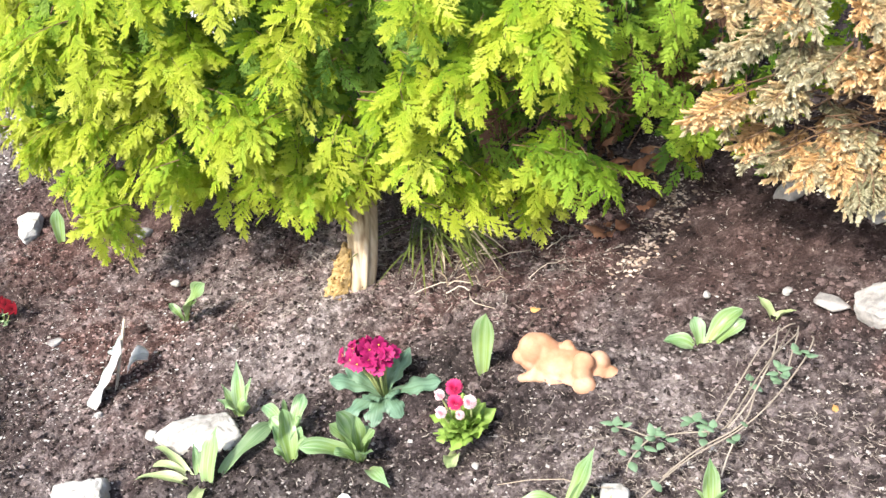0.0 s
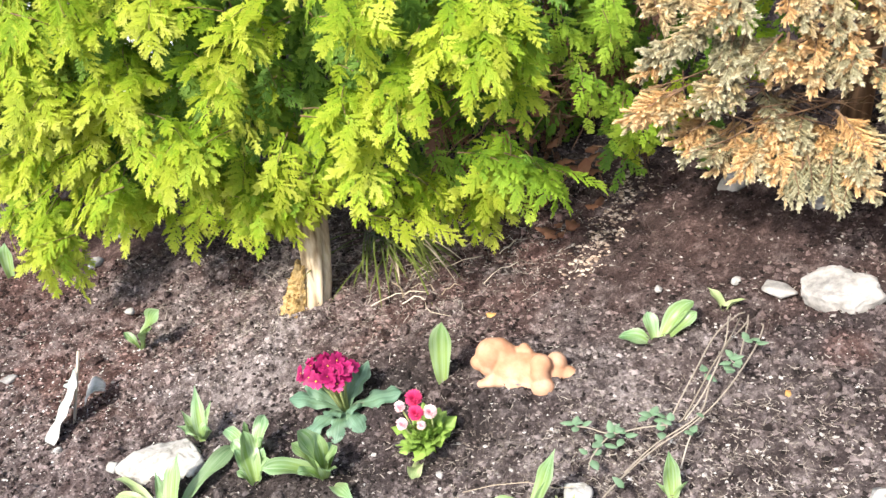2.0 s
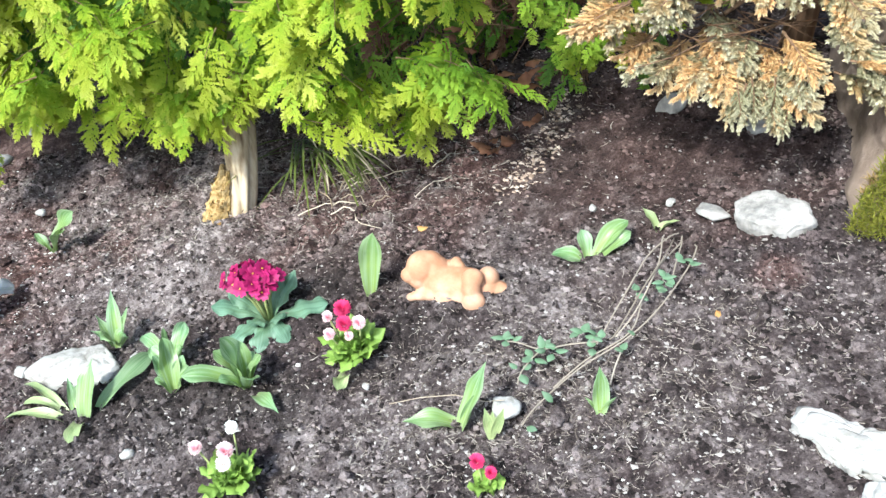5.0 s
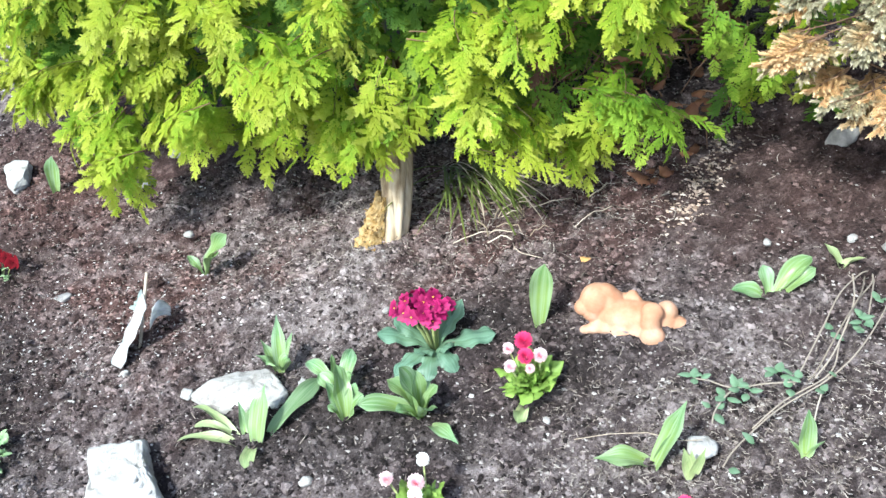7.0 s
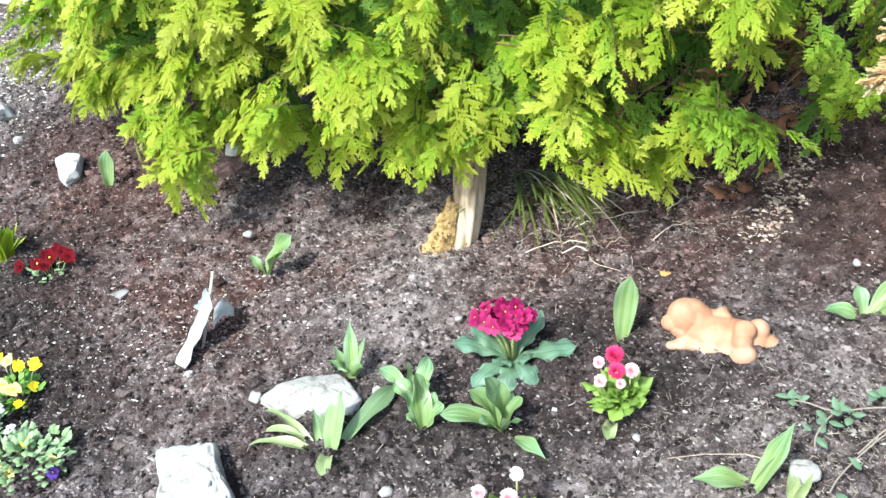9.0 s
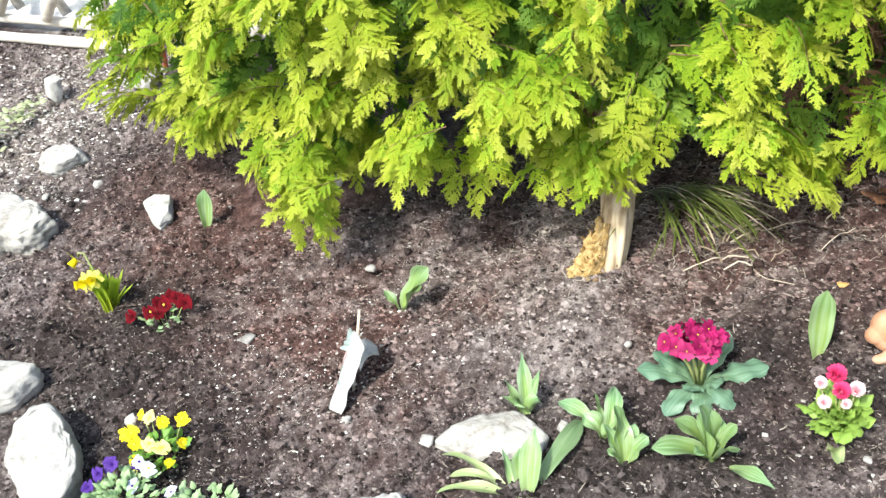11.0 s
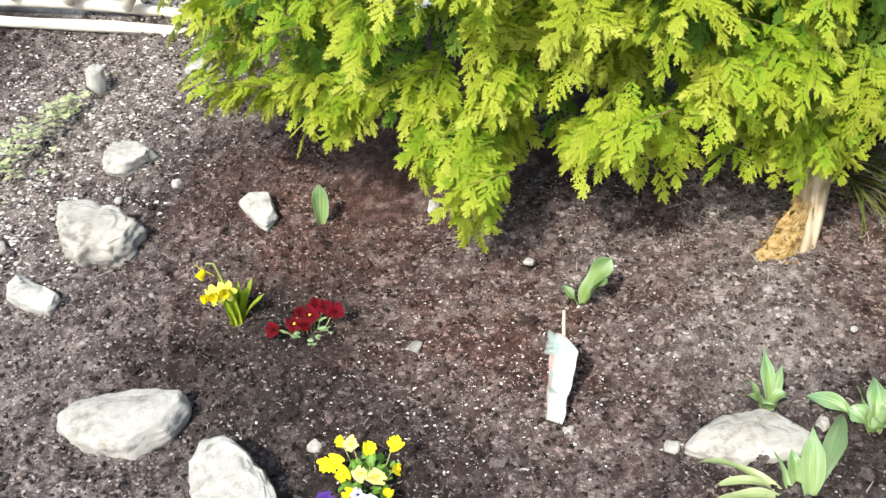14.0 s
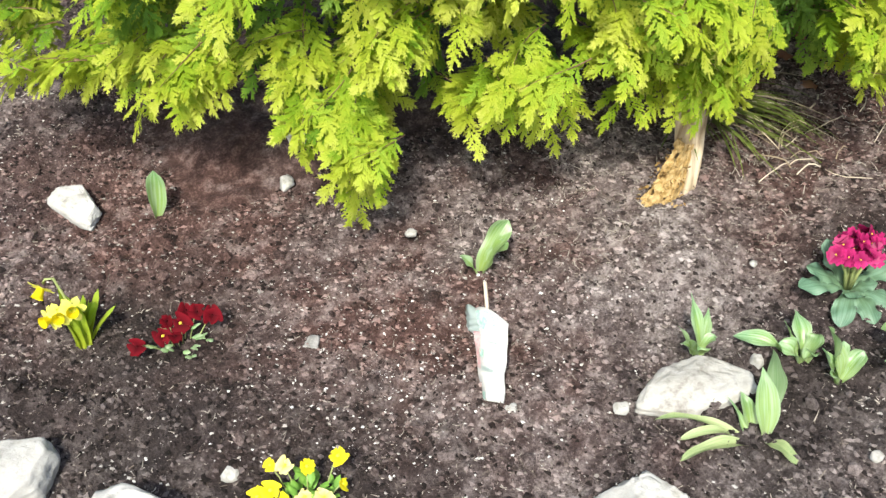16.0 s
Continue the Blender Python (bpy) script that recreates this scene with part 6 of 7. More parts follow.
daisy(0.230, 0.865, [(0.0, 0.005, 0.045, 0.014, PINK, ROSEWHITE), (0.02, -0.02, 0.04, 0.011, PINK, PINK)], "small red double daisy with few leaves", 43, 16, 0.035)


# ---- pansies ----
def pansy(x, y, blooms, label, seed, leaves=60, spread=0.05, height=0.045, leafmat=None, centre=(0.0, 0.0)):
    """blooms: place from x, y, height over the soil, radius, petals, eye, lean."""
    rng = random.Random(seed)
    plant = thing("pansy", x, y, label, "flower", "pansies in the bed")
    z0 = gz(x, y)

    def over(px, py, h):
        return Vector((px, py, float(lie(x + px, y + py)) - z0 + h))

    for k in range(leaves):
        az = rng.uniform(0, 360)
        r = spread * rng.random() ** 0.6
        c = over(centre[0] + r * math.cos(radians(az)), centre[1] + r * math.sin(radians(az)), 0.006 + height * rng.uniform(0.05, 0.95) * (1 - 0.55 * r / spread))
        sh = Shape()
        leaf(sh, c, az + rng.uniform(-60, 60), rng.uniform(0.012, 0.024), rng.uniform(0.008, 0.014), rng.uniform(10, 60), rng.uniform(-30, 30), 0.25, "ovate", 5, 0.2, across=4, rng=rng)
        part("leaf", sh, leafmat or FRESH, plant)
    for bx, by, h, r, mat, heart, lean in blooms:
        at = over(bx, by, h)
        foot = over(centre[0] + (bx - centre[0]) * 0.45, centre[1] + (by - centre[1]) * 0.45, 0)
        st = Shape()
        tube(st, [foot, foot.lerp(at, 0.6) + Vector((0, 0, 0.006)), at + Vector((0, 0.003, -0.003))], [0.0013, 0.0012, 0.0012], 4, value=0.5)
        part("stem", st, STALK, plant)
        nrm = Vector((lean + rng.uniform(-0.5, 0.5), -0.7 + rng.uniform(-0.5, 0.6), 0.8))
        fl = Shape()
        blossom(fl, at, nrm, r * rng.uniform(0.62, 0.76), 5, rng.uniform(0.15, 0.55), 1.5, rng.uniform(0, 6), rng=rng, blunt=0.55, uneven=0.35)
        f = part("flower", fl, mat, plant)
        ey = Shape()
        ball(ey, at + nrm.normalized() * r * 0.1, r * (0.16 if mat is DARKRED else 0.2), (1, 0.7, 1), 1)
        part("flower_eye", ey, heart, f)
    return plant


pansy(-1.029, 1.483, [(-0.019, 0.048, 0.060, 0.013, YELLOW, EYE, -1.2), (-0.002, 0.035, 0.060, 0.016, CREAM, EYE, -0.2), (0.024, 0.018, 0.060, 0.018, YELLOW, EYE, 0), (0.064, 0.0, 0.075, 0.018, YELLOW, EYE, 0.2), (-0.050, 0.018, 0.045, 0.016, YELLOW, EYE, -0.4), (-0.033, 0.013, 0.052, 0.018, YELLOW, EYE, 0), (-0.026, -0.009, 0.045, 0.018, YELLOW, EYE, 0), (0.004, -0.021, 0.050, 0.017, CREAM, EYE, 0), (0.027, -0.035, 0.045, 0.018, CREAM, EYE, 0.1), (0.062, -0.023, 0.040, 0.012, YELLOW, EYE, 0.6), (-0.016, -0.046, 0.034, 0.018, YELLOW, EYE, 0), (0.041, -0.058, 0.030, 0.013, YELLOW, EYE, 0.3)],
      "yellow and cream pansies in bloom on dark soil", 51, 64, 0.045, 0.05, None, (0.018, -0.012))
pansy(-1.045, 1.360, [(-0.062, 0.055, 0.045, 0.018, PURPLE, PURPLE, -0.3), (-0.040, 0.066, 0.050, 0.018, PURPLE, PURPLE, 0), (-0.078, 0.035, 0.035, 0.016, PURPLE, PURPLE, -0.3), (0.010, 0.060, 0.050, 0.015, LILAC, PURPLE, 0.2), (0.028, 0.045, 0.045, 0.016, LILAC, EYE, 0.2), (0.004, 0.018, 0.035, 0.017, LILAC, PURPLE, 0), (-0.052, -0.050, 0.018, 0.015, PURPLE, EYE, 0), (0.004, 0.058, 0.046, 0.012, PURPLE, PURPLE, 0.1)],
      "purple and pale blue pansies with grey-green leaves", 52, 170, 0.066, 0.055, GLAUCOUS, (-0.015, 0.0))
pansy(-0.935, 1.285, [(-0.045, -0.005, 0.02, 0.015, CREAM, EYE, -0.3), (-0.012, -0.03, 0.02, 0.015, CREAM, EYE, 0), (0.055, -0.012, 0.02, 0.014, CREAM, EYE, 0.3), (-0.03, 0.045, 0.05, 0.014, LILAC, PURPLE, 0), (0.004, 0.02, 0.04, 0.011, YELLOW, EYE, 0.1), (0.065, -0.035, 0.012, 0.014, PURPLE, EYE, 0.3), (-0.065, -0.03, 0.014, 0.015, LILAC, EYE, -0.2)],
      "white and pale yellow pansies with grey-green leaves", 53, 190, 0.074, 0.05, GLAUCOUS, (0.005, 0.0))
pansy(-1.067, 1.888, [(-0.018, 0.021, 0.035, 0.018, DARKRED, DARKRED, -0.1), (0.001, 0.0, 0.040, 0.020, DARKRED, EYE, 0), (0.029, 0.0, 0.050, 0.018, DARKRED, DARKRED, 0.2), (0.050, -0.017, 0.045, 0.018, DARKRED, DARKRED, 0.4), (-0.030, 0.0, 0.028, 0.020, DARKRED, EYE, -0.1), (-0.013, -0.008, 0.025, 0.017, DARKRED, DARKRED, 0), (-0.072, 0.006, 0.022, 0.018, DARKRED, DARKRED, -0.3), (0.016, 0.018, 0.045, 0.018, DARKRED, DARKRED, 0)],
      "dark red pansies with yellow eyes", 54, 20, 0.045, 0.028, GLAUCOUS, (0.0, -0.012))


# ---- daffodils ----
def daffodil(x, y):
    rng = random.Random(61)
    plant = thing("daffodil", x, y, "pale yellow daffodils with narrow bright green leaves", "flower", sink=0.006)
    for k in range(34):
        az = rng.uniform(-180, 180)
        sh = Shape()
        leaf(sh, (rng.uniform(-0.016, 0.016), rng.uniform(-0.012, 0.012), 0), az, rng.uniform(0.075, 0.125), 0.015, rng.uniform(76, 88), rng.uniform(58, 84), 0.15, "strap", 8, 0, across=2, rng=rng)
        part("leaf", sh, SPRING, plant)
    for az, n, e0, e1 in ((-20, 0.09, 70, 45), (5, 0.085, 68, 30)):
        sh = Shape()
        leaf(sh, (0.010 * math.cos(radians(az)), 0, 0), az, n, 0.011, e0, e1, 0.4, "strap", 8, 0, across=2, rng=rng)
        part("leaf", sh, SPRING, plant)
    for hx, hy, hz, nx, ny, nz in ((-0.049, 0.008, 0.135, -0.5, -0.5, -0.5), (-0.012, -0.022, 0.10, -0.1, -0.8, 0.35), (-0.030, -0.015, 0.09, -0.3, -0.7, 0.2), (-0.043, 0.0, 0.075, -0.8, -0.5, 0.1)):
        st = Shape()
        tube(st, [(0, 0, 0), (hx * 0.25, hy * 0.3, hz * 0.7), (hx * 0.6, hy * 0.6, hz * 1.12), (hx * 0.85, hy * 0.85, hz * 1.12), (hx - nx * 0.010, hy - ny * 0.010, hz - nz * 0.010)], [0.0026, 0.0024, 0.0022, 0.002, 0.003], 6, value=0.4)
        part("stem", st, STALK, plant)
        nrm = Vector((nx, ny, nz)).normalized()
        fl, cr = Shape(), Shape()
        blossom(fl, (hx, hy, hz), nrm, 0.024, 6, -0.12, 0.40, rng.uniform(0, 2), rng=rng)
        f = part("flower", fl, LEMON, plant)
        c = Vector((hx, hy, hz))
        tube(cr, [c, c + nrm * 0.010, c + nrm * 0.019], [0.006, 0.0075, 0.0105], 10, value=0.2, cap=False)
        part("trumpet", cr, YELLOW, f, "deeper yellow trumpet")


daffodil(-1.211, 1.979)


# ---- grass tuft by the trunk ----
def grass_tuft(x, y):
    rng = random.Random(71)
    plant = thing("grass_tuft", x, y, "dark green and straw-coloured grass tuft beside the trunk", "grass", sink=0.01)
    for k in range(110):
        az = rng.gauss(-55, 24) if k % 5 else rng.uniform(-160, 40)
        sh = Shape()
        leaf(sh, (rng.uniform(-0.05, 0.05), rng.uniform(-0.03, 0.03), 0), az, rng.uniform(0.17, 0.33) * (0.6 if k % 5 == 0 else 1), rng.uniform(0.0026, 0.0046), rng.uniform(12, 48), rng.uniform(-38, -8), 0.4, "strap", 9, 0, across=2, rng=rng)
        part("blade", sh, GRASS if rng.random() < 0.84 else DRYSTEM, plant)


grass_tuft(0.01, 1.885)


# ---- periwinkle vine ----
def vine(x, y, runs, label, seed, leaf_size=0.018, stem=0.0009, leaf_mat=None, tufts=()):
    """runs: lists of plan points from x, y with height over the soil and leaves per metre."""
    rng = random.Random(seed)
    plant = thing("trailing_vine", x, y, label, "plant")
    inv = plant.matrix_basis.inverted()
    for pts, density in runs:
        world_pts = []
        knots = [Vector(p) for p in pts]
        knots = [knots[0] * 2 - knots[1]] + knots + [knots[-1] * 2 - knots[-2]]
        for i in range(1, len(knots) - 2):
            a, b, c, d = knots[i - 1:i + 3]
            for s in np.linspace(0, 1, 8, endpoint=False):
                q = (b * 2 + (c - a) * s + (a * 2 - b * 5 + c * 4 - d) * s * s + (b * 3 - a - c * 3 + d) * s ** 3) * 0.5
                world_pts.append(inv @ Vector((q.x, q.y, float(lie(q.x, q.y)) + 0.012 + max(0.0, q.z))))
        st = Shape()
        tube(st, world_pts, [stem] * len(world_pts), 5, value=0.4)
        part("stem", st, VINESTEM, plant)
        total = sum((b - a).length for a, b in zip(world_pts, world_pts[1:]))
        for _ in range(int(total * density)):
            p = rng.choice(world_pts) + Vector((rng.gauss(0, 0.012), rng.gauss(0, 0.012), rng.uniform(-0.004, 0.012)))
            sh = Shape()
            leaf(sh, p, rng.uniform(0, 360), leaf_size * rng.uniform(0.7, 1.3), leaf_size * 0.6 * rng.uniform(0.8, 1.2), rng.uniform(5, 50), rng.uniform(-20, 10), 0.2, "ovate", 5, 0, across=2, rng=rng)
            part("leaf", sh, leaf_mat or VINELEAF, plant)
    for tx, ty, h, n in tufts:
        turn = rng.uniform(0, 360)
        for k in range(n):
            p = inv @ Vector((tx + rng.gauss(0, 0.004), ty + rng.gauss(0, 0.004), float(lie(tx, ty)) + 0.012 + h))
            sh = Shape()
            leaf(sh, p, turn + 360 * k / n + rng.uniform(-25, 25), leaf_size * rng.uniform(0.8, 1.25), leaf_size * 0.62 * rng.uniform(0.85, 1.15), rng.uniform(5, 45), rng.uniform(-25, 5), 0.25, "ovate", 6, 0, across=4, rng=rng)
            part("leaf", sh, leaf_mat or VINELEAF, plant)


vine(0.590, 1.215, [
    ([(0.600, 1.245, 0.01), (0.580, 1.232, 0.02), (0.534, 1.193, 0.03), (0.487, 1.132, 0.03), (0.446, 1.081, 0.02), (0.42, 1.05, 0.008)], 0),
    ([(0.60, 1.23, 0.015), (0.588, 1.207, 0.02), (0.537, 1.150, 0.04), (0.500, 1.099, 0.03), (0.468, 1.048, 0.02), (0.400, 1.027, 0.01), (0.34, 0.99, 0.005)], 5),
    ([(0.606, 1.19, 0.025), (0.602, 1.173, 0.03), (0.573, 1.131, 0.03), (0.513, 1.068, 0.03), (0.460, 1.037, 0.02), (0.388, 1.014, 0.01), (0.320, 0.970, 0.005), (0.29, 0.94, 0.0)], 8),
    ([(0.57, 1.235, 0.02), (0.564, 1.221, 0.03), (0.535, 1.151, 0.04), (0.485, 1.080, 0.03), (0.442, 1.041, 0.02)], 0),
    ([(0.585, 1.225, 0.02), (0.55, 1.165, 0.045), (0.505, 1.115, 0.04), (0.455, 1.06, 0.02), (0.438, 1.049, 0.015)], 0),
    ([(0.299, 1.115, 0.01), (0.317, 1.103, 0.01), (0.345, 1.074, 0.012), (0.387, 1.067, 0.012), (0.438, 1.049, 0.015)], 0),
    ([(0.345, 1.074, 0.01), (0.329, 1.062, 0.01), (0.309, 1.041, 0.008), (0.30, 1.02, 0.004)], 0),
    ([(0.594, 1.212, 0.02), (0.568, 1.161, 0.02), (0.551, 1.126, 0.01)], 0),
    ([(0.460, 1.039, 0.01), (0.439, 1.005, 0.005), (0.422, 0.971, 0.0)], 0),
], "trailing periwinkle with bare woody stems and small leaves", 81, 0.020, 0.0013, None, [
    (0.299, 1.115, 0.014, 5), (0.329, 1.062, 0.010, 4), (0.351, 1.068, 0.016, 5), (0.361, 1.059, 0.012, 3), (0.309, 1.041, 0.010, 3), (0.407, 1.080, 0.016, 4), (0.428, 1.065, 0.016, 3),
    (0.543, 1.126, 0.030, 5), (0.535, 1.119, 0.020, 3), (0.576, 1.145, 0.040, 4), (0.507, 1.135, 0.012, 2), (0.448, 1.031, 0.012, 2), (0.414, 1.048, 0.012, 2)])
vine(-1.563, 2.88, [
    ([(-1.563, 2.90, 0.02), (-1.61, 2.83, 0.03), (-1.652, 2.78, 0.03), (-1.72, 2.69, 0.02), (-1.80, 2.60, 0.02)], 150),
    ([(-1.58, 2.86, 0.02), (-1.62, 2.78, 0.03), (-1.64, 2.70, 0.02), (-1.67, 2.62, 0.0)], 60),
    ([(-1.60, 2.84, 0.02), (-1.70, 2.75, 0.04), (-1.85, 2.66, 0.03), (-2.0, 2.52, 0.02)], 130),
    ([(-1.57, 2.88, 0.03), (-1.63, 2.82, 0.05), (-1.69, 2.73, 0.05), (-1.75, 2.66, 0.03), (-1.88, 2.58, 0.02)], 90),
    ([(-1.60, 2.87, 0.03), (-1.67, 2.80, 0.04), (-1.76, 2.70, 0.04), (-1.92, 2.62, 0.02)], 90),
    ([(-1.66, 2.76, 0.02), (-1.72, 2.62, 0.02), (-1.76, 2.50, 0.0)], 30),
], "trailing ivy with pale green and yellow leaves", 82, 0.023, leaf_mat=IVYLEAF)


# ---- long pale straw over a sprout ----
def straw(points, r, label):
    sh = Shape()
    x0, y0 = points[0][:2]
    z0 = gz(x0, y0)
    tube(sh, [(px - x0, py - y0, float(lie(px, py)) - z0 + h) for px, py, h in points], [r] * len(points), 5)
    ob = new("straw", sh.mesh("straw", [DRYSTEM]))
    ob.matrix_basis = pose(x0, y0, z0, 0, 0, 0)
    return tagged(ob, label, "straw", "dry straws on the soil")


straw([(0.113, 1.066, 0.004), (0.16, 1.05, 0.016), (0.21, 1.03, 0.022), (0.25, 1.0, 0.022), (0.275, 0.985, 0.03)], 0.0007, "long pale straw lying across a tulip sprout")
trng = random.Random(12)
for k in range(16):
    sx, sy, sa = trng.uniform(-0.02, 0.24), trng.uniform(1.58, 1.74), trng.uniform(0, 6.283)
    sl, bend = trng.uniform(0.03, 0.085), trng.uniform(-0.8, 0.8)
    run = []
    for q in range(5):
        run.append((sx + sl * q / 4 * math.cos(sa + bend * q / 4), sy + sl * q / 4 * math.sin(sa + bend * q / 4), 0.010 + 0.012 * math.sin(q * 0.8) * trng.random()))
    straw(run, trng.uniform(0.0008, 0.0017), "short dry twig on the soil beside the grass")


# ---- terracotta figurine ----
def figurine():
    sh = Shape()
    for c, r, st in (((0.040, 0.010, 0.058), 0.030, (1.0, 1.0, 1.0)), ((0.052, 0.014, 0.062), 0.024, (1, 1, 1)), ((0.019, -0.003, 0.052), 0.0155, (1.1, 1, 0.95)), ((0.034, -0.001, 0.043), 0.019, (1.1, 1, 1)), ((0.060, 0.012, 0.052), 0.026, (1, 1, 1)),
                     ((0.058, -0.016, 0.024), 0.017, (1.5, 1, 0.8)), ((0.036, -0.020, 0.021), 0.011, (1.6, 1, 0.8)), ((0.022, -0.023, 0.020), 0.009, (1.2, 1, 0.8)),
                     ((0.072, 0.004, 0.034), 0.032, (1.1, 1, 0.95)), ((0.095, 0.002, 0.030), 0.034, (1.2, 1, 0.95)), ((0.118, 0.0, 0.028), 0.032, (1.1, 1, 0.95)), ((0.090, -0.016, 0.018), 0.022, (1.8, 1, 0.9)),
                     ((0.083, 0.022, 0.052), 0.012, (1.5, 1, 1)), ((0.098, 0.020, 0.060), 0.0105, (1.0, 1, 1.1)), ((0.104, 0.016, 0.054), 0.010, (1, 1, 1)),
                     ((0.138, -0.018, 0.056), 0.0155, (1.2, 0.9, 1.1)), ((0.134, -0.026, 0.038), 0.0165, (1.0, 0.9, 1.5)), ((0.136, -0.033, 0.018), 0.0185, (1.15, 0.9, 1.1)), ((0.134, -0.036, 0.006), 0.014, (1.3, 0.9, 0.8)),
                     ((0.155, 0.006, 0.040), 0.0185, (1.0, 1, 1.05)), ((0.150, 0.002, 0.024), 0.022, (1.1, 1, 1)), ((0.168, 0.002, 0.020), 0.0150, (1.3, 1, 0.9)), ((0.181, 0.0, 0.013), 0.0125, (1.2, 1, 1.1))):
        ball(sh, c, r, st, 3)
    me = sh.mesh("figurine", [TERRACOTTA])
    ob = new("figurine", me)
    rm = ob.modifiers.new("fuse", "REMESH")
    rm.mode, rm.voxel_size, rm.use_smooth_shade = "VOXEL", 0.0017, True
    sm = ob.modifiers.new("soften", "SMOOTH")
    sm.factor, sm.iterations = 0.5, 7
    x, y = 0.162, 1.315
    ob.matrix_basis = pose(x, y, float(lie(x, y)) - 0.004, 0, -14, -24)
    return tagged(ob, "orange terracotta bear figurine lying on its back on soil", "figurine")


figurine()


# ---- plant label ----
def lift(c, n, u, v):
    """How a worn card bulges, crumples and rounds at its top edge."""
    d = n.normalized() * (0.0095 * math.sin(u * 3.1) * (0.6 + v) + 0.005 * noise.noise(Vector((u * 2.2, v * 5.5, 1.7))) + 0.0016 * noise.noise(Vector((u * 6, v * 14, 4.2))))
    return d + (c[0] - c[3]).normalized() * 0.016 * math.sin(u * 3.1) * max(0.0, 1 - v * 4) ** 2


def plate(shape, corners, thick, slot=0):
    c = [Vector(p) for p in corners]
    n = (c[1] - c[0]).cross(c[3] - c[0]).normalized() * thick
    if n.x > 0:
        n = -n
    grid, k = [], 14
    for s in (0, 1):
        for i in range(k + 1):
            for j in range(k + 1):
                u, v = i / k, j / k
                p = (c[0] * (1 - u) + c[1] * u) * (1 - v) + (c[3] * (1 - u) + c[2] * u) * v
                grid.append(p + n * (s - 0.5) + lift(c, n, u, v))
    m, faces = (k + 1) ** 2, []
    for i in range(k):
        for j in range(k):
            a = i * (k + 1) + j
            faces.append((a, a + 1, a + k + 2, a + k + 1))
            faces.append((m + a, m + a + k + 1, m + a + k + 2, m + a + 1))
    rim = [i * (k + 1) for i in range(k + 1)] + [k * (k + 1) + j for j in range(1, k + 1)] + [i * (k + 1) + k for i in range(k - 1, -1, -1)] + [j for j in range(k - 1, 0, -1)]
    for a, b in zip(rim, rim[1:] + rim[:1]):
        faces.append((a, b, m + b, m + a))
    shape.add(grid, faces, slot)


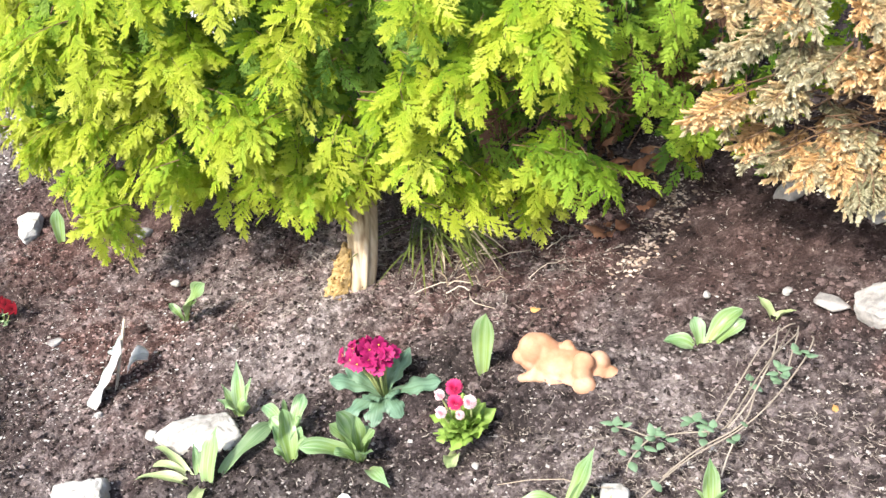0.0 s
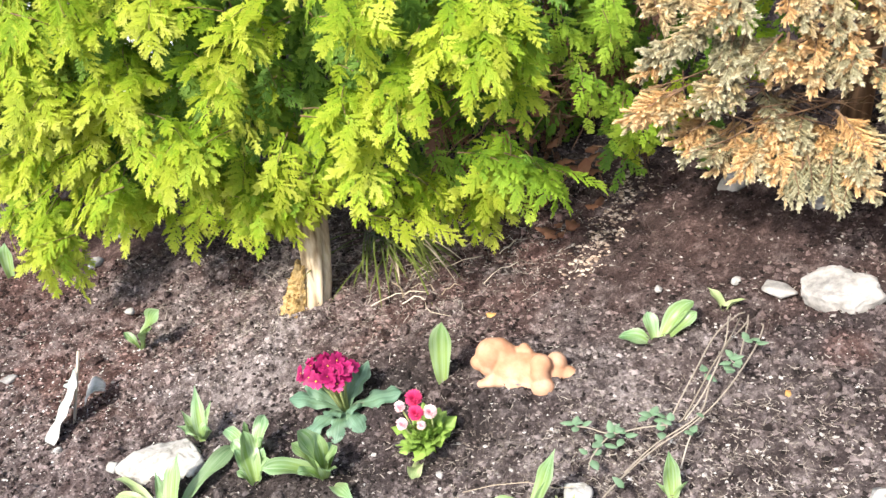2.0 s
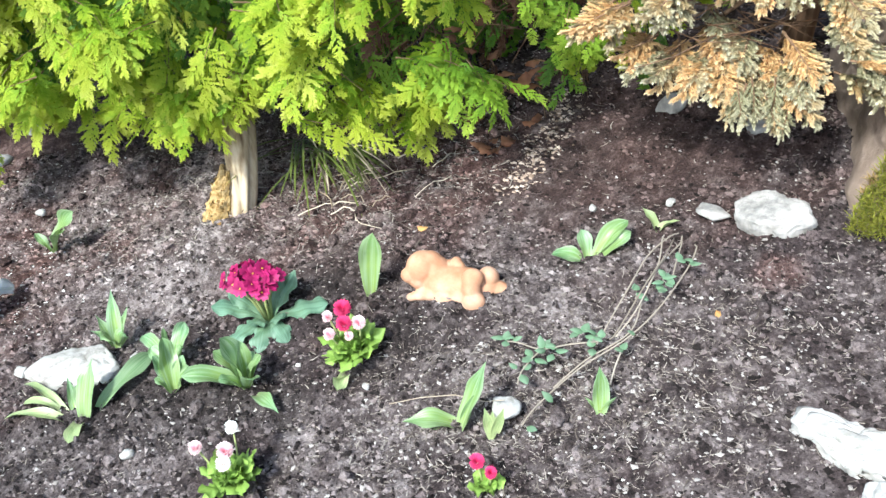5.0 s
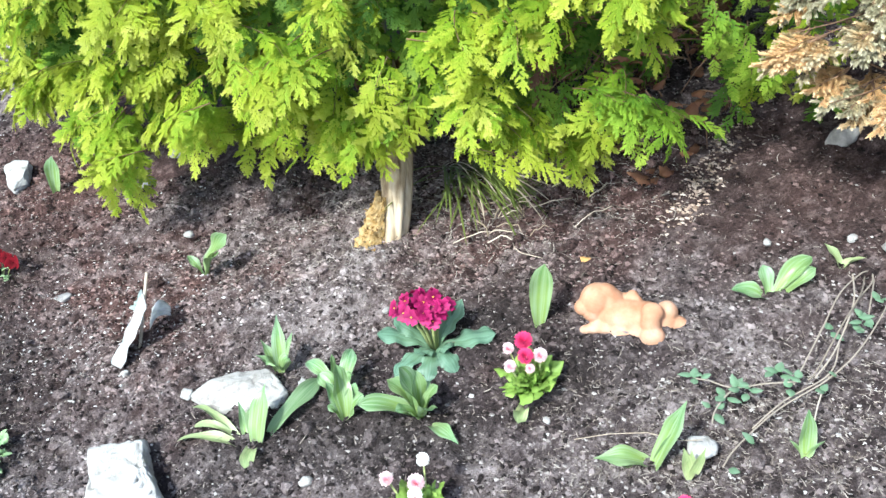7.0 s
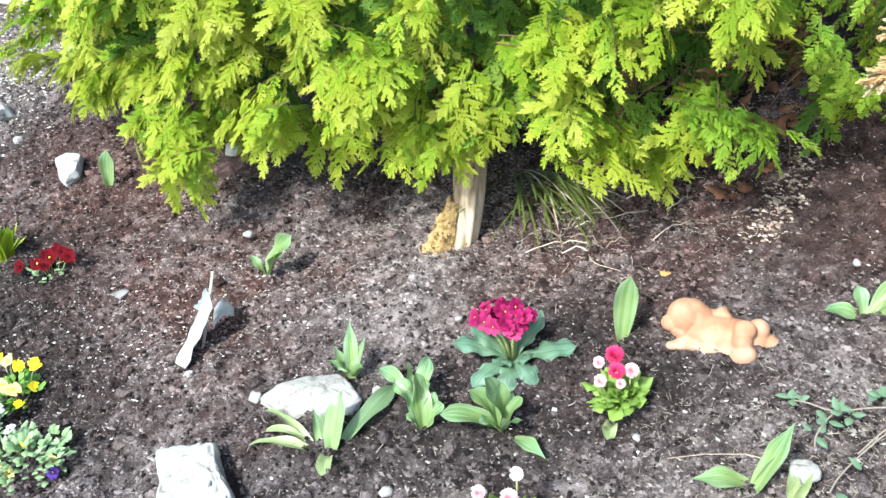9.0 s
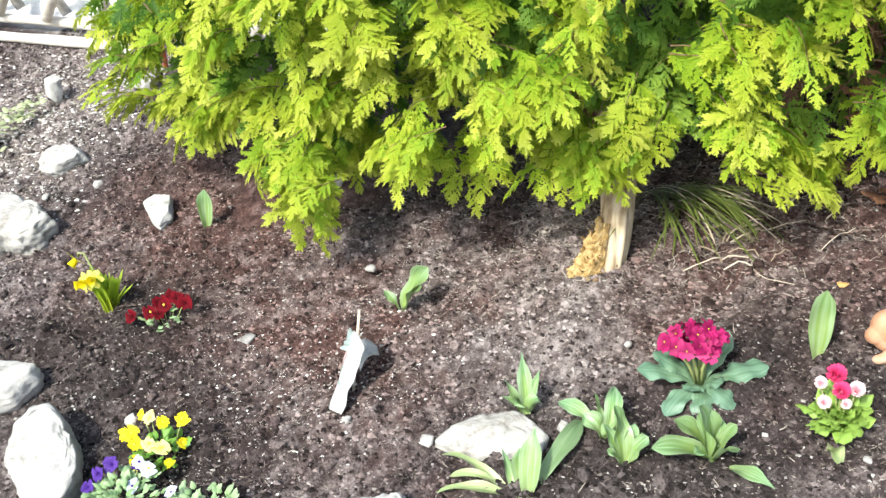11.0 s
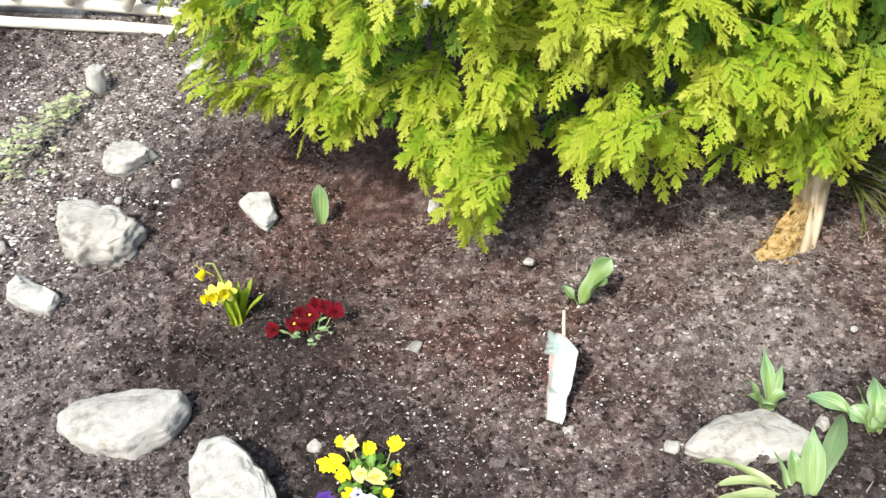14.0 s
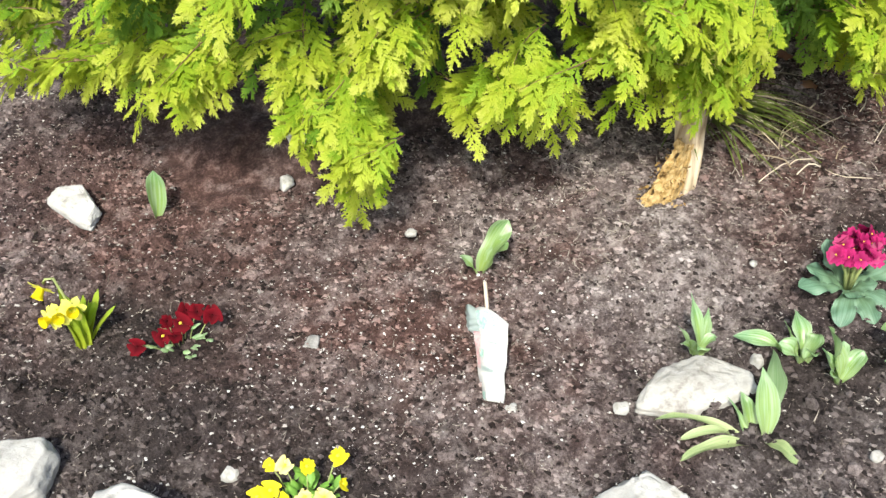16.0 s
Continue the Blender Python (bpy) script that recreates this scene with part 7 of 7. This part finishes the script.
def plant_label():
    x, y = -0.675, 1.49
    tag = thing("plant_label", x, y, "faded white plastic plant label with worn print, leaning in soil", "plant label")
    inv = tag.matrix_basis.inverted()
    A, B, C, D = (Vector(p) for p in ((-0.664, 1.622, 0.018), (-0.640, 1.553, 0.038), (-0.684, 1.475, -0.048), (-0.702, 1.508, -0.062)))
    sh = Shape()
    plate(sh, [inv @ p for p in (A, B, C, D)], 0.0014)
    body = part("card", sh, PLASTIC, tag)

    def patch(name, u0, v0, u1, v1, mat, label):
        n = (B - A).cross(D - A).normalized()
        if n.x > 0:
            n = -n
        def at(u, v):
            return inv @ ((A.lerp(B, u)).lerp(D.lerp(C, u), v) + lift((A, B, C, D), n, u, v) + n * 0.0016)
        ps = Shape()
        k = 6
        vs = [at(u0 + (u1 - u0) * i / k, v0 + (v1 - v0) * j / k) for i in range(k + 1) for j in range(k + 1)]
        ps.add(vs, [(i * (k + 1) + j, (i + 1) * (k + 1) + j, (i + 1) * (k + 1) + j + 1, i * (k + 1) + j + 1) for i in range(k) for j in range(k)])
        part(name, ps, mat, body, label)

    patch("band", 0.06, 0.02, 0.92, 0.17, PRINTGREEN, "faded green band")
    patch("picture", 0.02, 0.20, 0.28, 0.46, PRINTPINK, "faded pink flower picture")
    patch("picture", 0.02, 0.46, 0.20, 0.64, PRINTPINK, "faded pink flower picture")
    patch("leaf_print", 0.22, 0.40, 0.40, 0.50, PRINTGREEN, "pale green leaf print")
    patch("smudge", 0.24, 0.60, 0.70, 0.66, FILM, "grey smudge")
    patch("band", 0.03, 0.90, 0.45, 0.985, PRINTGREEN, "faded green band")
    fm = Shape()
    E = A + (A - B) * 0.16 + Vector((0, 0, -0.006))
    plate(fm, [inv @ p for p in (E, A.lerp(B, 0.3), A.lerp(B, 0.3).lerp(D.lerp(C, 0.3), 0.2), E.lerp(D, 0.22))], 0.0006)
    part("film", fm, FILM, body, "torn clear plastic film")
    patch("bar", 0.52, 0.28, 0.86, 0.30, FILM, "worn line of print")
    patch("bar", 0.52, 0.38, 0.78, 0.40, FILM, "worn line of print")
    fp = Shape()
    plate(fp, [inv @ Vector(p) for p in ((-0.656, 1.640, -0.030), (-0.616, 1.637, -0.024), (-0.612, 1.614, -0.030), (-0.650, 1.580, -0.036))], 0.001)
    part("flap", fp, PLASTIC, body, "torn pale flap")
    st = Shape()
    tube(st, [inv @ Vector(p) for p in ((-0.668, 1.52, -0.085), (-0.652, 1.59, 0.025), (-0.645, 1.623, 0.074))], [0.0032, 0.0032, 0.003], 6)
    part("stick", st, DRYSTEM, tag, "pale thin stick")


plant_label()
stone(-0.676, 1.462, (0.020, 0.013, 0.022), 20, 121, "small pinkish pebble at the foot of a plant label", None, 3, 0.2, facets=5)


# ---- fallen leaves ----
def fallen(x, y, n, w, az, mat, label, name="fallen_leaf", seed=1):
    rng = random.Random(seed)
    sh = Shape()
    leaf(sh, (0, 0, 0.006), az, n, w, 12, -14, 0.5, "ovate", 7, 0.3, across=4, rng=rng)
    ob = new(name, sh.mesh(name, [mat]))
    ob.matrix_basis = pose(x, y, gz(x, y), 0, 0, 0)
    return tagged(ob, label, "leaf", "fallen leaves")


ORANGELEAF = leafy("orange_dead_leaf", (0.50, 0.26, 0.08), (0.66, 0.40, 0.16), 0.2, 0.7, 60, 0.3)
fallen(0.195, 1.502, 0.04, 0.02, -28, ORANGELEAF, "curled orange dead leaf on soil", seed=1)
fallen(0.60, 1.06, 0.03, 0.014, -75, ORANGELEAF, "small pinkish dry leaf on soil", seed=2)
lrng = random.Random(4)
for k in range(14):
    fx, fy = lrng.uniform(0.2, 0.55), lrng.uniform(1.78, 2.0)
    fallen(fx, fy, lrng.uniform(0.04, 0.07), lrng.uniform(0.025, 0.04), lrng.uniform(0, 360), BROWNLEAF, "brown dead leaf in the shade under the thuja", seed=k)
for k in range(9):
    fx, fy = lrng.uniform(0.36, 0.46), lrng.uniform(1.66, 1.74)
    ob = fallen(fx, fy, lrng.uniform(0.035, 0.05), lrng.uniform(0.02, 0.03), lrng.uniform(0, 360), BROWNLEAF, "brown dead leaf on the soil between the shrubs", seed=40 + k)
